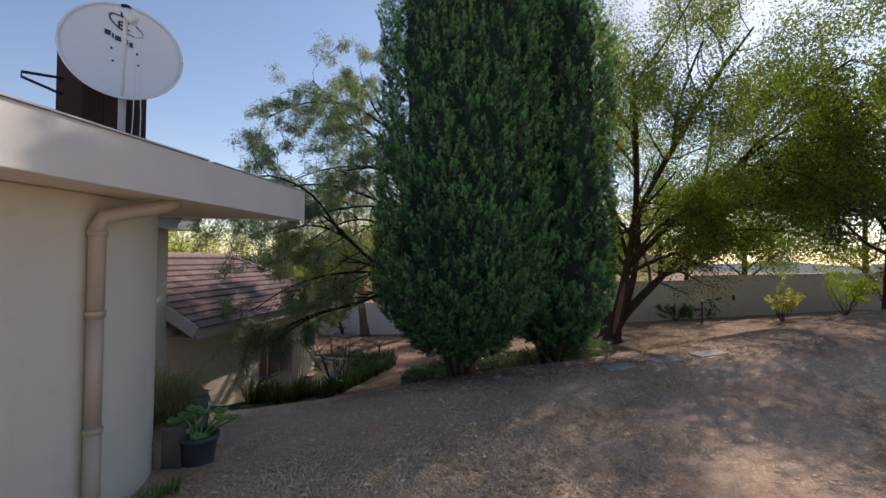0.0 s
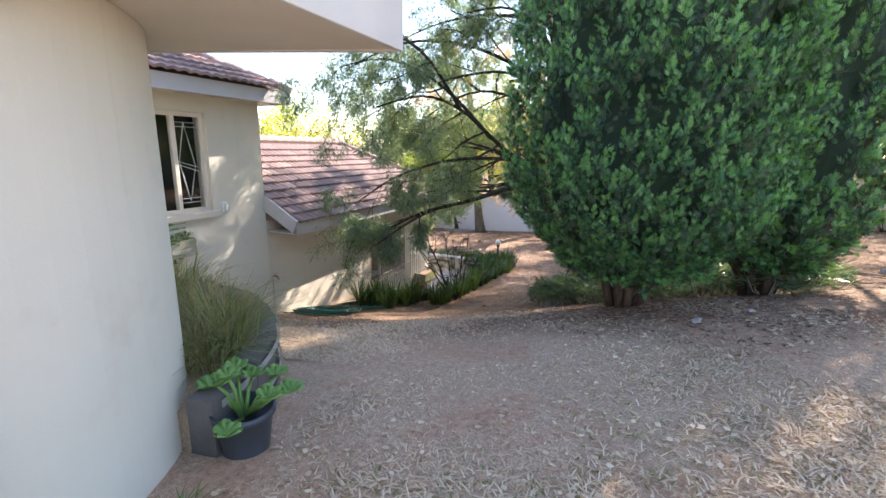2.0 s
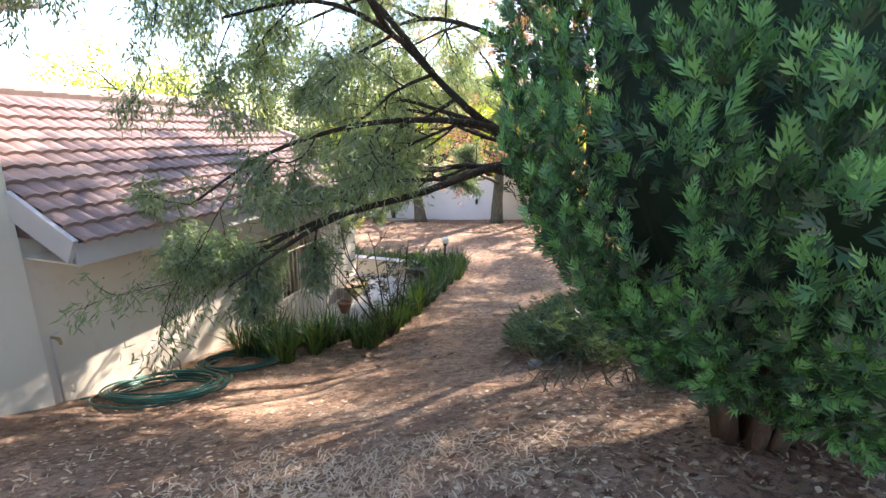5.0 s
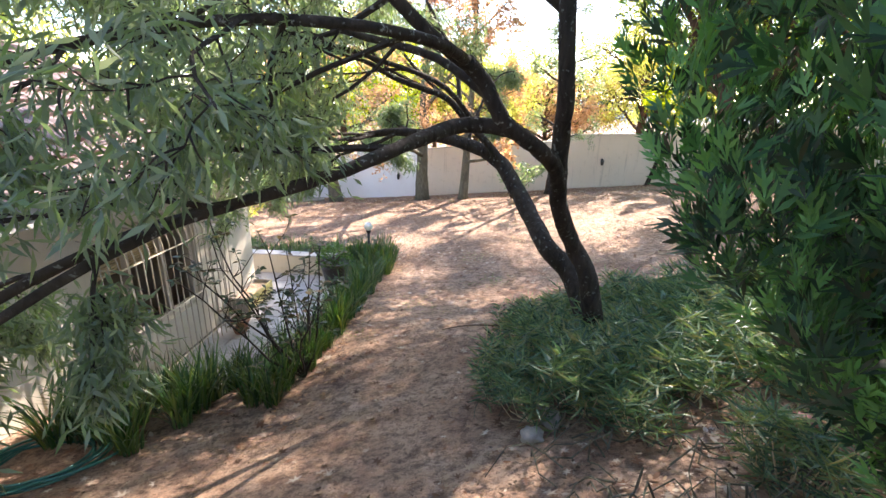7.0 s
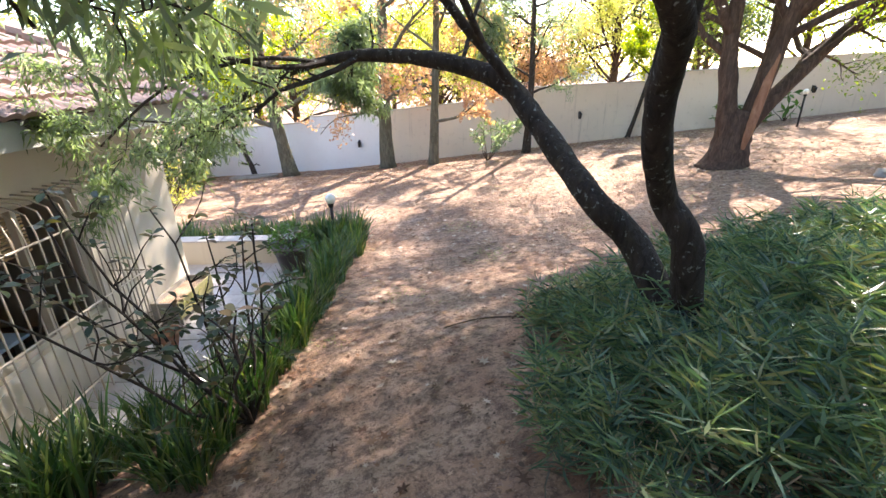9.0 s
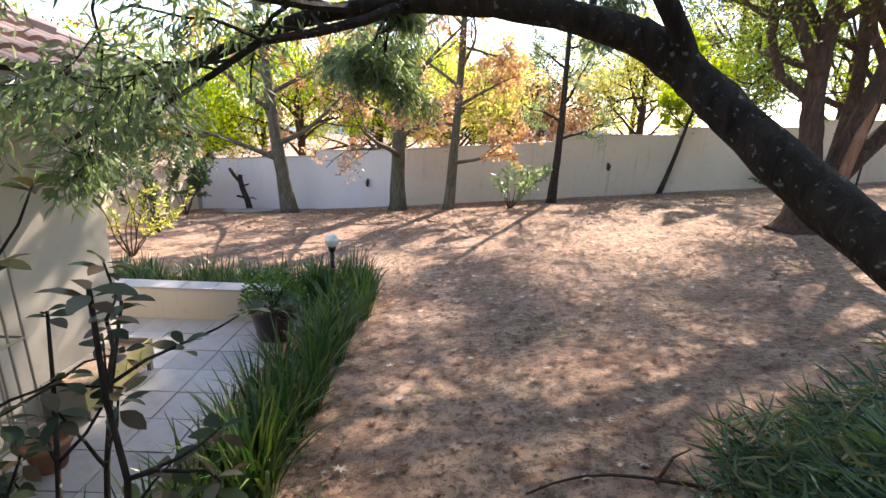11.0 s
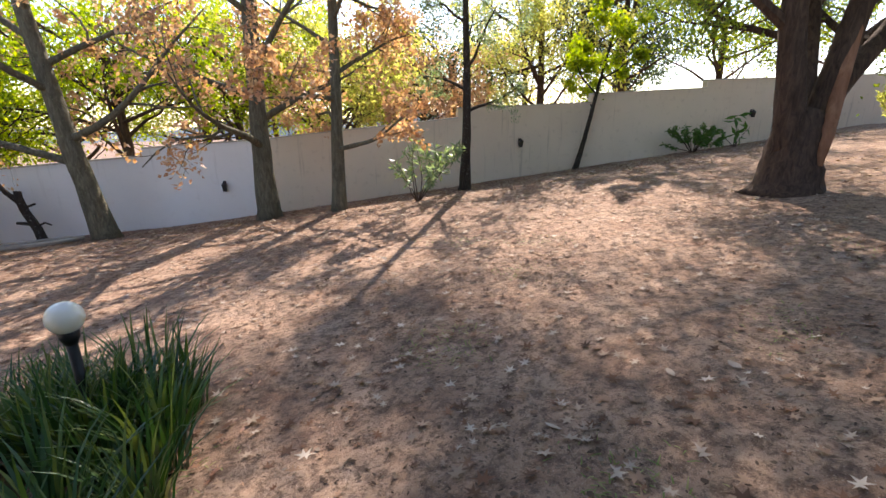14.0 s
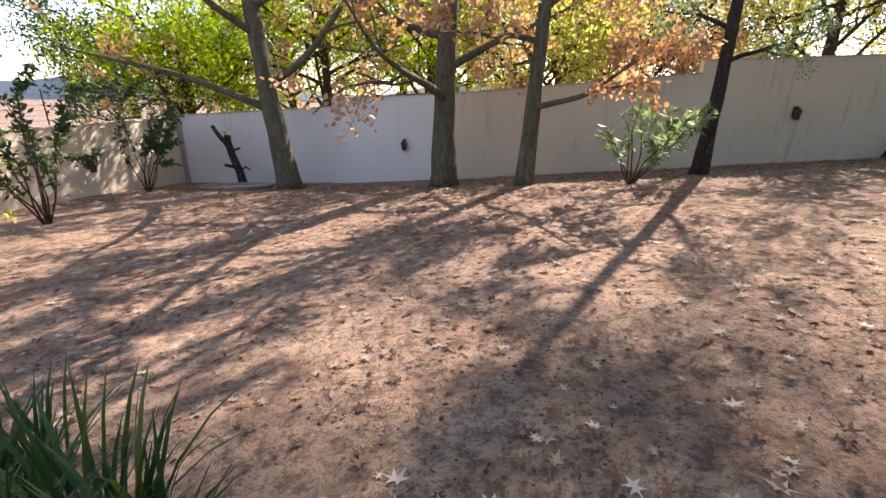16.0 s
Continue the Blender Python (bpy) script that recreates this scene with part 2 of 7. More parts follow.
M_LIME = leafy("lime_leaf", [(0.14, 0.20, 0.03), (0.25, 0.33, 0.05), (0.40, 0.43, 0.06), (0.13, 0.19, 0.04)], 0.5, 0.72)
M_RUST = leafy("autumn_leaf", [(0.35, 0.19, 0.15), (0.50, 0.31, 0.25), (0.44, 0.27, 0.23), (0.60, 0.46, 0.41)], 0.6, 0.5)
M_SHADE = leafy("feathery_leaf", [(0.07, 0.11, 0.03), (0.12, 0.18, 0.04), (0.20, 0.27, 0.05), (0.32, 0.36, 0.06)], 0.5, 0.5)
M_GOLD = leafy("golden_leaf", [(0.30, 0.31, 0.13), (0.44, 0.42, 0.20), (0.34, 0.39, 0.14), (0.50, 0.38, 0.22)], 0.55, 0.7)
M_DGREEN = leafy("dark_leaf", [(0.035, 0.065, 0.03), (0.06, 0.095, 0.04), (0.09, 0.125, 0.05)], 0.5, 0.3)
M_GREEN = leafy("fresh_leaf", [(0.05, 0.12, 0.03), (0.09, 0.18, 0.045), (0.13, 0.22, 0.06)], 0.4, 0.35)
M_STRAP = leafy("strap_leaf", [(0.02, 0.05, 0.02), (0.035, 0.085, 0.03), (0.06, 0.13, 0.035), (0.20, 0.24, 0.08)], 0.3, 0.22)
M_NARROW = leafy("narrow_leaf", [(0.025, 0.06, 0.04), (0.08, 0.15, 0.10), (0.12, 0.21, 0.13), (0.22, 0.31, 0.14), (0.30, 0.27, 0.15)], 0.38, 0.3)
M_STRAW = leafy("straw", [(0.42, 0.29, 0.20), (0.60, 0.47, 0.35), (0.72, 0.60, 0.46), (0.82, 0.73, 0.60)], 0.8, 0.2, 0.1)
M_TUFT = leafy("tuft_grass", [(0.10, 0.16, 0.045), (0.22, 0.25, 0.09), (0.36, 0.32, 0.16), (0.16, 0.20, 0.06)], 0.7, 0.25)
M_DRYTUFT = leafy("brown_tuft_grass", [(0.20, 0.14, 0.08), (0.32, 0.24, 0.14), (0.44, 0.36, 0.21), (0.28, 0.29, 0.11)], 0.7, 0.2)
M_SUCC = leafy("paddle_leaf", [(0.12, 0.25, 0.06), (0.18, 0.34, 0.09), (0.24, 0.40, 0.13)], 0.35, 0.2)
M_LITTER = leafy("fallen_leaf", [(0.08, 0.045, 0.03), (0.24, 0.12, 0.07), (0.42, 0.28, 0.19), (0.64, 0.54, 0.44)], 0.8, 0.1, 0.2)
M_CRUMB = leafy("leaf_crumb", [(0.06, 0.04, 0.03), (0.12, 0.08, 0.055), (0.30, 0.23, 0.17)], 0.9, 0.05, 0.1)
M_MAG = leafy("leathery_leaf", [(0.03, 0.05, 0.025), (0.06, 0.08, 0.035), (0.16, 0.09, 0.05)], 0.3, 0.2)

# ---------------------------------------------------------------- mesh helpers


class Mesh:
    """Collects vertices and faces, then becomes one object."""

    def __init__(self):
        self.v, self.f = [], []

    def add(self, verts, faces, m=None):
        n = len(self.v)
        self.v += [tuple(m @ Vector(p)) if m else tuple(p) for p in verts]
        self.f += [tuple(n + i for i in f) for f in faces]
        return self

    def box(self, a, b, m=None, bevel=0.0):
        (x0, y0, z0), (x1, y1, z1) = a, b
        if bevel <= 0:
            vs = [(x, y, z) for z in (z0, z1) for y in (y0, y1) for x in (x0, x1)]
            return self.add(vs, [(0, 2, 3, 1), (4, 5, 7, 6), (0, 1, 5, 4), (2, 6, 7, 3), (0, 4, 6, 2), (1, 3, 7, 5)], m)
        bm = bmesh.new()
        bmesh.ops.create_cube(bm, size=1)
        bmesh.ops.scale(bm, vec=(x1 - x0, y1 - y0, z1 - z0), verts=bm.verts)
        bmesh.ops.translate(bm, vec=((x0 + x1) / 2, (y0 + y1) / 2, (z0 + z1) / 2), verts=bm.verts)
        bmesh.ops.bevel(bm, geom=bm.edges[:], offset=bevel, segments=2, affect="EDGES", profile=0.5)
        return self.bm(bm, m)

    def bm(self, bm, m=None):
        bm.verts.index_update()
        self.add([v.co[:] for v in bm.verts], [[v.index for v in f.verts] for f in bm.faces], m)
        bm.free()
        return self

    def prism(self, outline, z0, z1, m=None):
        n = len(outline)
        vs = [(x, y, z0) for x, y in outline] + [(x, y, z1) for x, y in outline]
        return self.add(vs, [tuple(range(n - 1, -1, -1)), tuple(range(n, 2 * n))] +
                        [(i, (i + 1) % n, n + (i + 1) % n, n + i) for i in range(n)], m)

    def tube(self, pts, radii, sides=10, m=None, lump=0.0, seed=0):
        """A tapered tube along points, with uneven girth for trunks."""
        pts = [Vector(p) for p in pts]
        vs, fs, up, rnd = [], [], None, random.Random(seed)
        for i, p in enumerate(pts):
            d = (pts[min(i + 1, len(pts) - 1)] - pts[max(i - 1, 0)]).normalized()
            side = d.cross(Vector((0, 0, 1)) if abs(d.z) < 0.9 else Vector((0, 1, 0))) if up is None else up - d * up.dot(d)
            side.normalize()
            up = side
            other = d.cross(side)
            r = radii[i] if hasattr(radii, "__len__") else radii
            for k in range(sides):
                a = 2 * math.pi * k / sides
                q = r * (1 + lump * (rnd.random() - 0.5))
                vs.append(p + side * (q * math.cos(a)) + other * (q * math.sin(a)))
        for i in range(len(pts) - 1):
            for k in range(sides):
                a, b = i * sides + k, i * sides + (k + 1) % sides
                fs.append((a, b, b + sides, a + sides))
        fs += [tuple(range(sides - 1, -1, -1)), tuple(range(len(vs) - sides, len(vs)))]
        return self.add(vs, fs, m)

    def lathe(self, profile, sides=24, m=None):
        vs, fs = [], []
        for r, z in profile:
            vs += [(r * math.cos(2 * math.pi * k / sides), r * math.sin(2 * math.pi * k / sides), z) for k in range(sides)]
        for i in range(len(profile) - 1):
            for k in range(sides):
                a, b = i * sides + k, i * sides + (k + 1) % sides
                fs.append((a, b, b + sides, a + sides))
        fs += [tuple(range(sides - 1, -1, -1)), tuple(range(len(vs) - sides, len(vs)))]
        return self.add(vs, fs, m)

    def data(self, name, mat, smooth=False):
        me = bpy.data.meshes.new(name)
        me.from_pydata(self.v, [], self.f)
        me.materials.append(mat)
        if smooth:
            me.polygons.foreach_set("use_smooth", [True] * len(me.polygons))
        me.update()
        return me

    def obj(self, name, mat, parent=None, label="", smooth=False):
        ob = new(name, self.data(name, mat, smooth))
        if parent:
            ob.parent = parent
        if label:
            ob["label"] = label
        return ob


def quads(name, co, mat, parent=None, label="", per=4, smooth=False):
    """Many small faces at once: co is (n, per, 3)."""
    n = len(co)
    me = bpy.data.meshes.new(name)
    me.vertices.add(n * per)
    me.vertices.foreach_set("co", np.ascontiguousarray(co, dtype=np.float32).ravel())
    me.loops.add(n * per)
    me.loops.foreach_set("vertex_index", np.arange(n * per, dtype=np.int32))
    me.polygons.add(n)
    me.polygons.foreach_set("loop_start", np.arange(n, dtype=np.int32) * per)
    me.materials.append(mat)
    me.update(calc_edges=True)
    ob = new(name, me)
    if parent:
        ob.parent = parent
    if label:
        ob["label"] = label
    return ob


def strips(name, rows, mat, parent=None, label=""):
    """Blades: rows is (n, k, 2, 3), the left and right edge at k heights; each blade is one island."""
    n, k = rows.shape[:2]
    me = bpy.data.meshes.new(name)
    me.vertices.add(n * k * 2)
    me.vertices.foreach_set("co", np.ascontiguousarray(rows, dtype=np.float32).ravel())
    base = (np.arange(n) * k * 2)[:, None, None] + (np.arange(k - 1) * 2)[None, :, None] + np.array([0, 1, 3, 2])[None, None]
    me.loops.add(n * (k - 1) * 4)
    me.loops.foreach_set("vertex_index", base.astype(np.int32).ravel())
    me.polygons.add(n * (k - 1))
    me.polygons.foreach_set("loop_start", np.arange(n * (k - 1), dtype=np.int32) * 4)
    me.polygons.foreach_set("use_smooth", np.ones(n * (k - 1), dtype=bool))
    me.materials.append(mat)
    me.update(calc_edges=True)
    ob = new(name, me)
    if parent:
        ob.parent = parent
    if label:
        ob["label"] = label
    return ob


def unit(a):
    return a / np.maximum(np.linalg.norm(a, axis=-1, keepdims=True), 1e-9)


def leaf_quads(pos, axis, length, width, rng, fold=0.25):
    """Folded leaf blades: base, two shoulders and tip."""
    n = len(pos)
    axis = unit(axis)
    side = unit(np.cross(axis, unit(rng.normal(size=(n, 3)))))
    up = np.cross(side, axis)
    L = (length * rng.uniform(0.7, 1.25, n))[:, None]
    W = (width * rng.uniform(0.75, 1.2, n))[:, None]
    mid = pos + axis * L * 0.45
    return np.stack([pos, mid + side * W / 2 + up * W * fold, pos + axis * L - up * L * 0.06, mid - side * W / 2 + up * W * fold], 1)


def thing(name, label, category, at=(0, 0, 0), group="", kind="", rz=0.0):
    ob = new(name)
    ob.matrix_world = pose(*at, 0, 0, rz)
    return tagged(ob, label, category, group, kind)


def part(name, mesh, mat, parent, label="", smooth=False):
    return mesh.obj(name, mat, parent, label, smooth)


# ---------------------------------------------------------------- terrain
PROFILE_Y = [-30, 0, 3, 5, 6.5, 8, 10, 12, 14, 16, 20, 25, 29, 60]
PROFILE_Z = [0.4, -0.05, -0.29, -0.40, -0.55, -0.98, -1.60, -1.98, -2.26, -2.55, -2.74, -2.98, -3.42, -4.5]
CROSS_Y = [-10, 3, 5, 7, 9, 11, 13, 16, 20, 25, 30]
CROSS_S = [0.02, 0.03, 0.06, 0.15, 0.19, 0.16, 0.10, 0.09, 0.09, 0.075, 0.065]
HYAW = -8.8
HO = Vector((-5.45, 8.7, 0))
HM = Matrix.Translation(HO) @ pose(0, 0, 0, 0, 0, HYAW)     # house frame: x out of the wall, y along it
HI = HM.inverted()
PATIO_Z = -2.75


def smooth01(t):
    t = np.clip(t, 0, 1)
    return t * t * (3 - 2 * t)


def ground_z(x, y):
    x, y = np.asarray(x, float), np.asarray(y, float)
    z = np.zeros(np.broadcast(x, y).shape)
    for d in (-0.8, -0.4, 0, 0.4, 0.8):
        yy = np.clip(y + d, -30, 60)
        s = np.interp(yy, CROSS_Y, CROSS_S)
        dx = np.clip(x, -12, 22) + 1.0
        dx = np.where(dx < -2.0, -2.0 + (dx + 2.0) * 0.35, dx)
        z = z + (np.interp(yy, PROFILE_Y, PROFILE_Z) + s * dx) / 5
    # low mound under the two cypresses
    z = z + 0.10 * np.exp(-(((x - 0.6) / 1.6) ** 2 + ((y - 7.4) / 1.1) ** 2))
    # level cutting for the patio beside the house
    a = radians(-HYAW)
    u = (x + 5.45) * math.sin(a) + (y - 8.7) * math.cos(a)
    v = (x + 5.45) * math.cos(a) - (y - 8.7) * math.sin(a)
    k = smooth01((u - 2.6) / 1.0) * smooth01((8.3 - u) / 0.4) * smooth01((1.75 - v) / 0.55)
    z = z * (1 - k) + (PATIO_Z - 0.12) * k
    return z


def gz(x, y):
    return float(ground_z(x, y))


WAY_Y = [-1, 4, 6.5, 8, 10, 11, 13, 16, 17]
WAY_X = [0, -1.0, -1.4, -1.58, -1.85, -1.8, -1.45, -1.0, -0.9]


def on_way(p):
    """Whether a point hangs in the trodden way at head height."""
    return abs(p[0] - np.interp(p[1], WAY_Y, WAY_X)) < 0.42 and p[2] < float(ground_z(p[0], p[1])) + 1.85 and p[1] < 17


def axis_steps(lo, hi, fine_lo, fine_hi, step):
    inner = np.arange(fine_lo, fine_hi + step / 2, step)
    grow = np.cumsum(step * 1.28 ** np.arange(1, 40))
    out_hi = fine_hi + grow[fine_hi + grow < hi]
    out_lo = fine_lo - grow[fine_lo - grow > lo]
    return np.concatenate([[lo], out_lo[::-1], inner, out_hi, [hi]])


def build_ground():
    xs = axis_steps(-900, 900, -11, 20, 0.16)
    ys = axis_steps(-900, 900, -4, 30, 0.16)
    gx, gy = np.meshgrid(xs, ys)
    z = ground_z(gx, gy)
    # trodden unevenness
    for ax, ay, amp in ((1.3, 0.7, 0.018), (2.9, 3.7, 0.011), (6.1, 5.3, 0.007)):
        z = z + amp * np.sin(gx * ax + 1.7 * np.sin(gy * 0.6)) * np.cos(gy * ay + 1.1 * np.sin(gx * 0.8))
    far = np.maximum(np.hypot(gx, gy - 12) - 60, 0)
    z = z - np.minimum(far * 0.05, 9)
    nx, ny = len(xs), len(ys)
    i = np.arange(nx - 1)[None] + (np.arange(ny - 1) * nx)[:, None]
    faces = np.stack([i, i + 1, i + nx + 1, i + nx], -1).reshape(-1, 4)
    me = bpy.data.meshes.new("ground")
    me.from_pydata(np.stack([gx, gy, z], -1).reshape(-1, 3).tolist(), [], faces.tolist())
    me.polygons.foreach_set("use_smooth", np.ones(len(faces), dtype=bool))
    me.materials.append(M_SOIL)
    return tagged(new("ground", me), "dry reddish earth yard with sparse grass and leaf litter", "ground", kind="structure")


build_ground()

# ---------------------------------------------------------------- house walls (house frame)


def in_house(ob, label="", category="", kind="structure", group=""):
    ob.matrix_world = HM
    return tagged(ob, label, category, group, kind)


WIN_U0, WIN_U1, WIN_Z0, WIN_Z1 = -2.78, -1.02, 0.30, 1.71
wall_upper = Mesh()
for a, b in (((-0.22, -9.0, -2.6), (0.04, WIN_U0, 2.35)), ((-0.22, WIN_U1, -2.6), (0.04, 0.0, 2.35)),
             ((-0.22, WIN_U0, -2.6), (0.04, WIN_U1, WIN_Z0)), ((-0.22, WIN_U0, WIN_Z1), (0.04, WIN_U1, 2.35)),
             ((-6.0, -0.22, -2.6), (-0.22, 0.0, 2.35))):
    wall_upper.box(a, b)
in_house(wall_upper.obj("wall_upper_block", M_CREAM), "cream plastered house wall with one wide window", "wall")

CU0, CU1, CZ0, CZ1 = 3.35, 5.15, -2.15, -0.75
wall_low = Mesh()
for a, b in (((-0.22, 0.0, -3.3), (0.0, CU0, 0.2)), ((-0.22, CU1, -3.3), (0.0, 6.75, 0.2)),
             ((-0.22, CU0, -3.3), (0.0, CU1, CZ0)), ((-0.22, CU0, CZ1), (0.0, CU1, 0.2)),
             ((-3.4, 6.53, -3.3), (-0.22, 6.75, 0.2)), ((-3.4, 0.0, -3.3), (-3.2, 6.53, 0.2))):
    wall_low.box(a, b)
in_house(wall_low.obj("wall_low_block", M_CREAM_B), "beige plastered lower house wall with a barred window", "wall")

# near block with its big rounded corner
outline = [(4.03, -16.0)] + [(2.49 + 1.54 * math.cos(radians(a)), -5.33 + 1.54 * math.sin(radians(a))) for a in range(0, 91, 5)] + [(-0.2, -3.79), (-0.2, -16.0)]
near = Mesh()
near.prism([(x, y) for x, y in outline], -1.6, 1.84)
ob = in_house(near.obj("wall_near_block", M_CREAM), "cream plastered wall with a broad rounded corner", "wall")
SLAB = [(-1.0, -17.0), (4.46, -17.0), (4.46, -3.28), (3.0, -3.755), (-1.0, -3.74)]
slab = Mesh()
slab.prism(SLAB, 1.845, 2.10)
in_house(slab.obj("ceiling_near_slab", M_SOFFIT), "flat overhanging roof slab with a pale soffit", "roof")
fas = Mesh()
fas.box((4.46, -17.0, 1.835), (4.50, -3.255, 2.15), None, 0.006)
fas.prism([(4.458, -3.28), (4.458, -3.235), (2.99, -3.715), (2.99, -3.752)], 1.835, 2.15)
fas.prism([(2.988, -3.752), (2.988, -3.716), (-1.0, -3.70), (-1.0, -3.737)], 1.835, 2.15)
in_house(fas.obj("trim_near_fascia", M_FASCIA), "pale painted roof fascia board", "fascia")
flash = Mesh()
for i in range(9):
    flash.box((4.30, -17.0 + i * 1.53, 2.152), (4.512, -15.52 + i * 1.53, 2.158 + 0.004 * (i % 2)))
flash.prism([(4.29, -3.45), (4.29, -3.275), (2.99, -3.70), (-1.0, -3.69), (-1.0, -3.86), (2.95, -3.87)], 2.152, 2.158)
in_house(flash.obj("trim_roof_flashing", M_FASCIA_G), "grey torch-on roof edge flashing", "flashing")

# ---------------------------------------------------------------- tiled roofs
EXPO, TILE_W = 0.235, 0.305


def tile_mesh():
    m, n = Mesh(), 9
    top = [(TILE_W * i / (n - 1), 0.026 * abs(math.sin(2 * math.pi * i / (n - 1)))) for i in range(n)]
    L = EXPO + 0.05
    vs = [(0, y, z + 0.004) for y, z in top] + [(L, y, z + 0.052) for y, z in top] + [(L, y, z + 0.012) for y, z in top]
    fs = [(i, n + i, n + i + 1, i + 1) for i in range(n - 1)] + [(n + i, 2 * n + i, 2 * n + i + 1, n + i + 1) for i in range(n - 1)]
    m.add(vs, fs)
    return m.data("roof_tile", M_TILE, False)


TILE = tile_mesh()


def tiled_slope(parent, eave_v, eave_z, ridge_v, ridge_z, u0, u1, hip, rows=None):
    """Courses of tiles from the eave up; hip: how far the upper edge draws in at the far end."""
    run, rise = eave_v - ridge_v, ridge_z - eave_z
    length = math.hypot(run, rise)
    ang = math.atan2(rise, run)
    n = int(length / EXPO) if rows is None else rows
    for r in range(n):
        s = r * EXPO
        f = (s + EXPO) / length
        end = u1 - hip * f
        k = int((end - u0) / TILE_W)
        for i in range(k):
            t = new("roof_tile", TILE)
            t.parent = parent
            up = s + EXPO
            t.matrix_local = (Matrix.Translation((eave_v - up * math.cos(ang), u0 + i * TILE_W, eave_z + up * math.sin(ang) + 0.012))
                              @ Matrix.Rotation(ang, 4, "Y") @ Matrix.Rotation(radians(random.uniform(-0.5, 0.5)), 4, "X"))


def roof_low():
    e, r = (0.70, 0.0), (-1.70, 1.37)
    U0, U1, UR = 0.02, 7.0, 4.4
    b = Mesh()
    b.add([(e[0], U0, e[1]), (e[0], U1, e[1]), (r[0], UR, r[1]), (r[0], U0, r[1]), (-4.1, U0, 0.0), (-4.1, U1, 0.0)],
          [(0, 1, 2, 3), (3, 2, 5, 4), (1, 5, 2), (0, 3, 4), (0, 4, 5, 1)])
    ob = in_house(b.obj("roof_low", plain("roof_underlay", (0.14, 0.10, 0.09), 0.8)), "hipped roof of weathered pinkish clay tiles", "roof")
    tiled_slope(ob, e[0] + 0.04, e[1] + 0.005, r[0], r[1], U0, U1 + 0.1, U1 - UR)
    ridge = Mesh()
    for i in range(15):
        y0 = U0 + i * 0.3
        ridge.tube([(r[0], y0, r[1] + 0.0), (r[0], y0 + 0.33, r[1] + 0.02)], [0.10, 0.115], 10)
    for i in range(12):
        f0, f1 = i / 12, (i + 1.1) / 12
        a = Vector((r[0], UR, r[1])).lerp(Vector((e[0], U1, e[1])), f0)
        c = Vector((r[0], UR, r[1])).lerp(Vector((e[0], U1, e[1])), f1)
        ridge.tube([a, c + Vector((0, 0, 0.02))], [0.09, 0.105], 10)
    part("ridge_cap", ridge, M_TILE, ob, "rounded clay ridge and hip caps")
    fb = Mesh()
    fb.box((0.66, U0, -0.21), (0.69, U1, 0.0), None, 0.004)
    fb.box((-4.1, U1 - 0.04, -0.21), (0.66, U1 - 0.01, 0.0), None, 0.004)
    part("fascia_board", fb, M_FASCIA_G, ob, "grey painted fascia board")
    sf = Mesh()
    sf.box((0.0, U0, -0.20), (0.66, U1 - 0.04, -0.185))
    sf.box((-4.0, 6.75, -0.20), (-0.02, U1 - 0.04, -0.185))
    part("soffit", sf, M_SOFFIT, ob)
    rk = Mesh()
    ang = math.atan2(1.37, 2.40)
    rk.box((-0.78, -0.03, -0.185), (0.02, 0.015, 0.055), Matrix.Translation((0.71, 0, 0)) @ Matrix.Rotation(ang, 4, "Y"), 0.004)
    part("barge_board", rk, M_FASCIA_G, ob, "grey barge board at the roof's end")


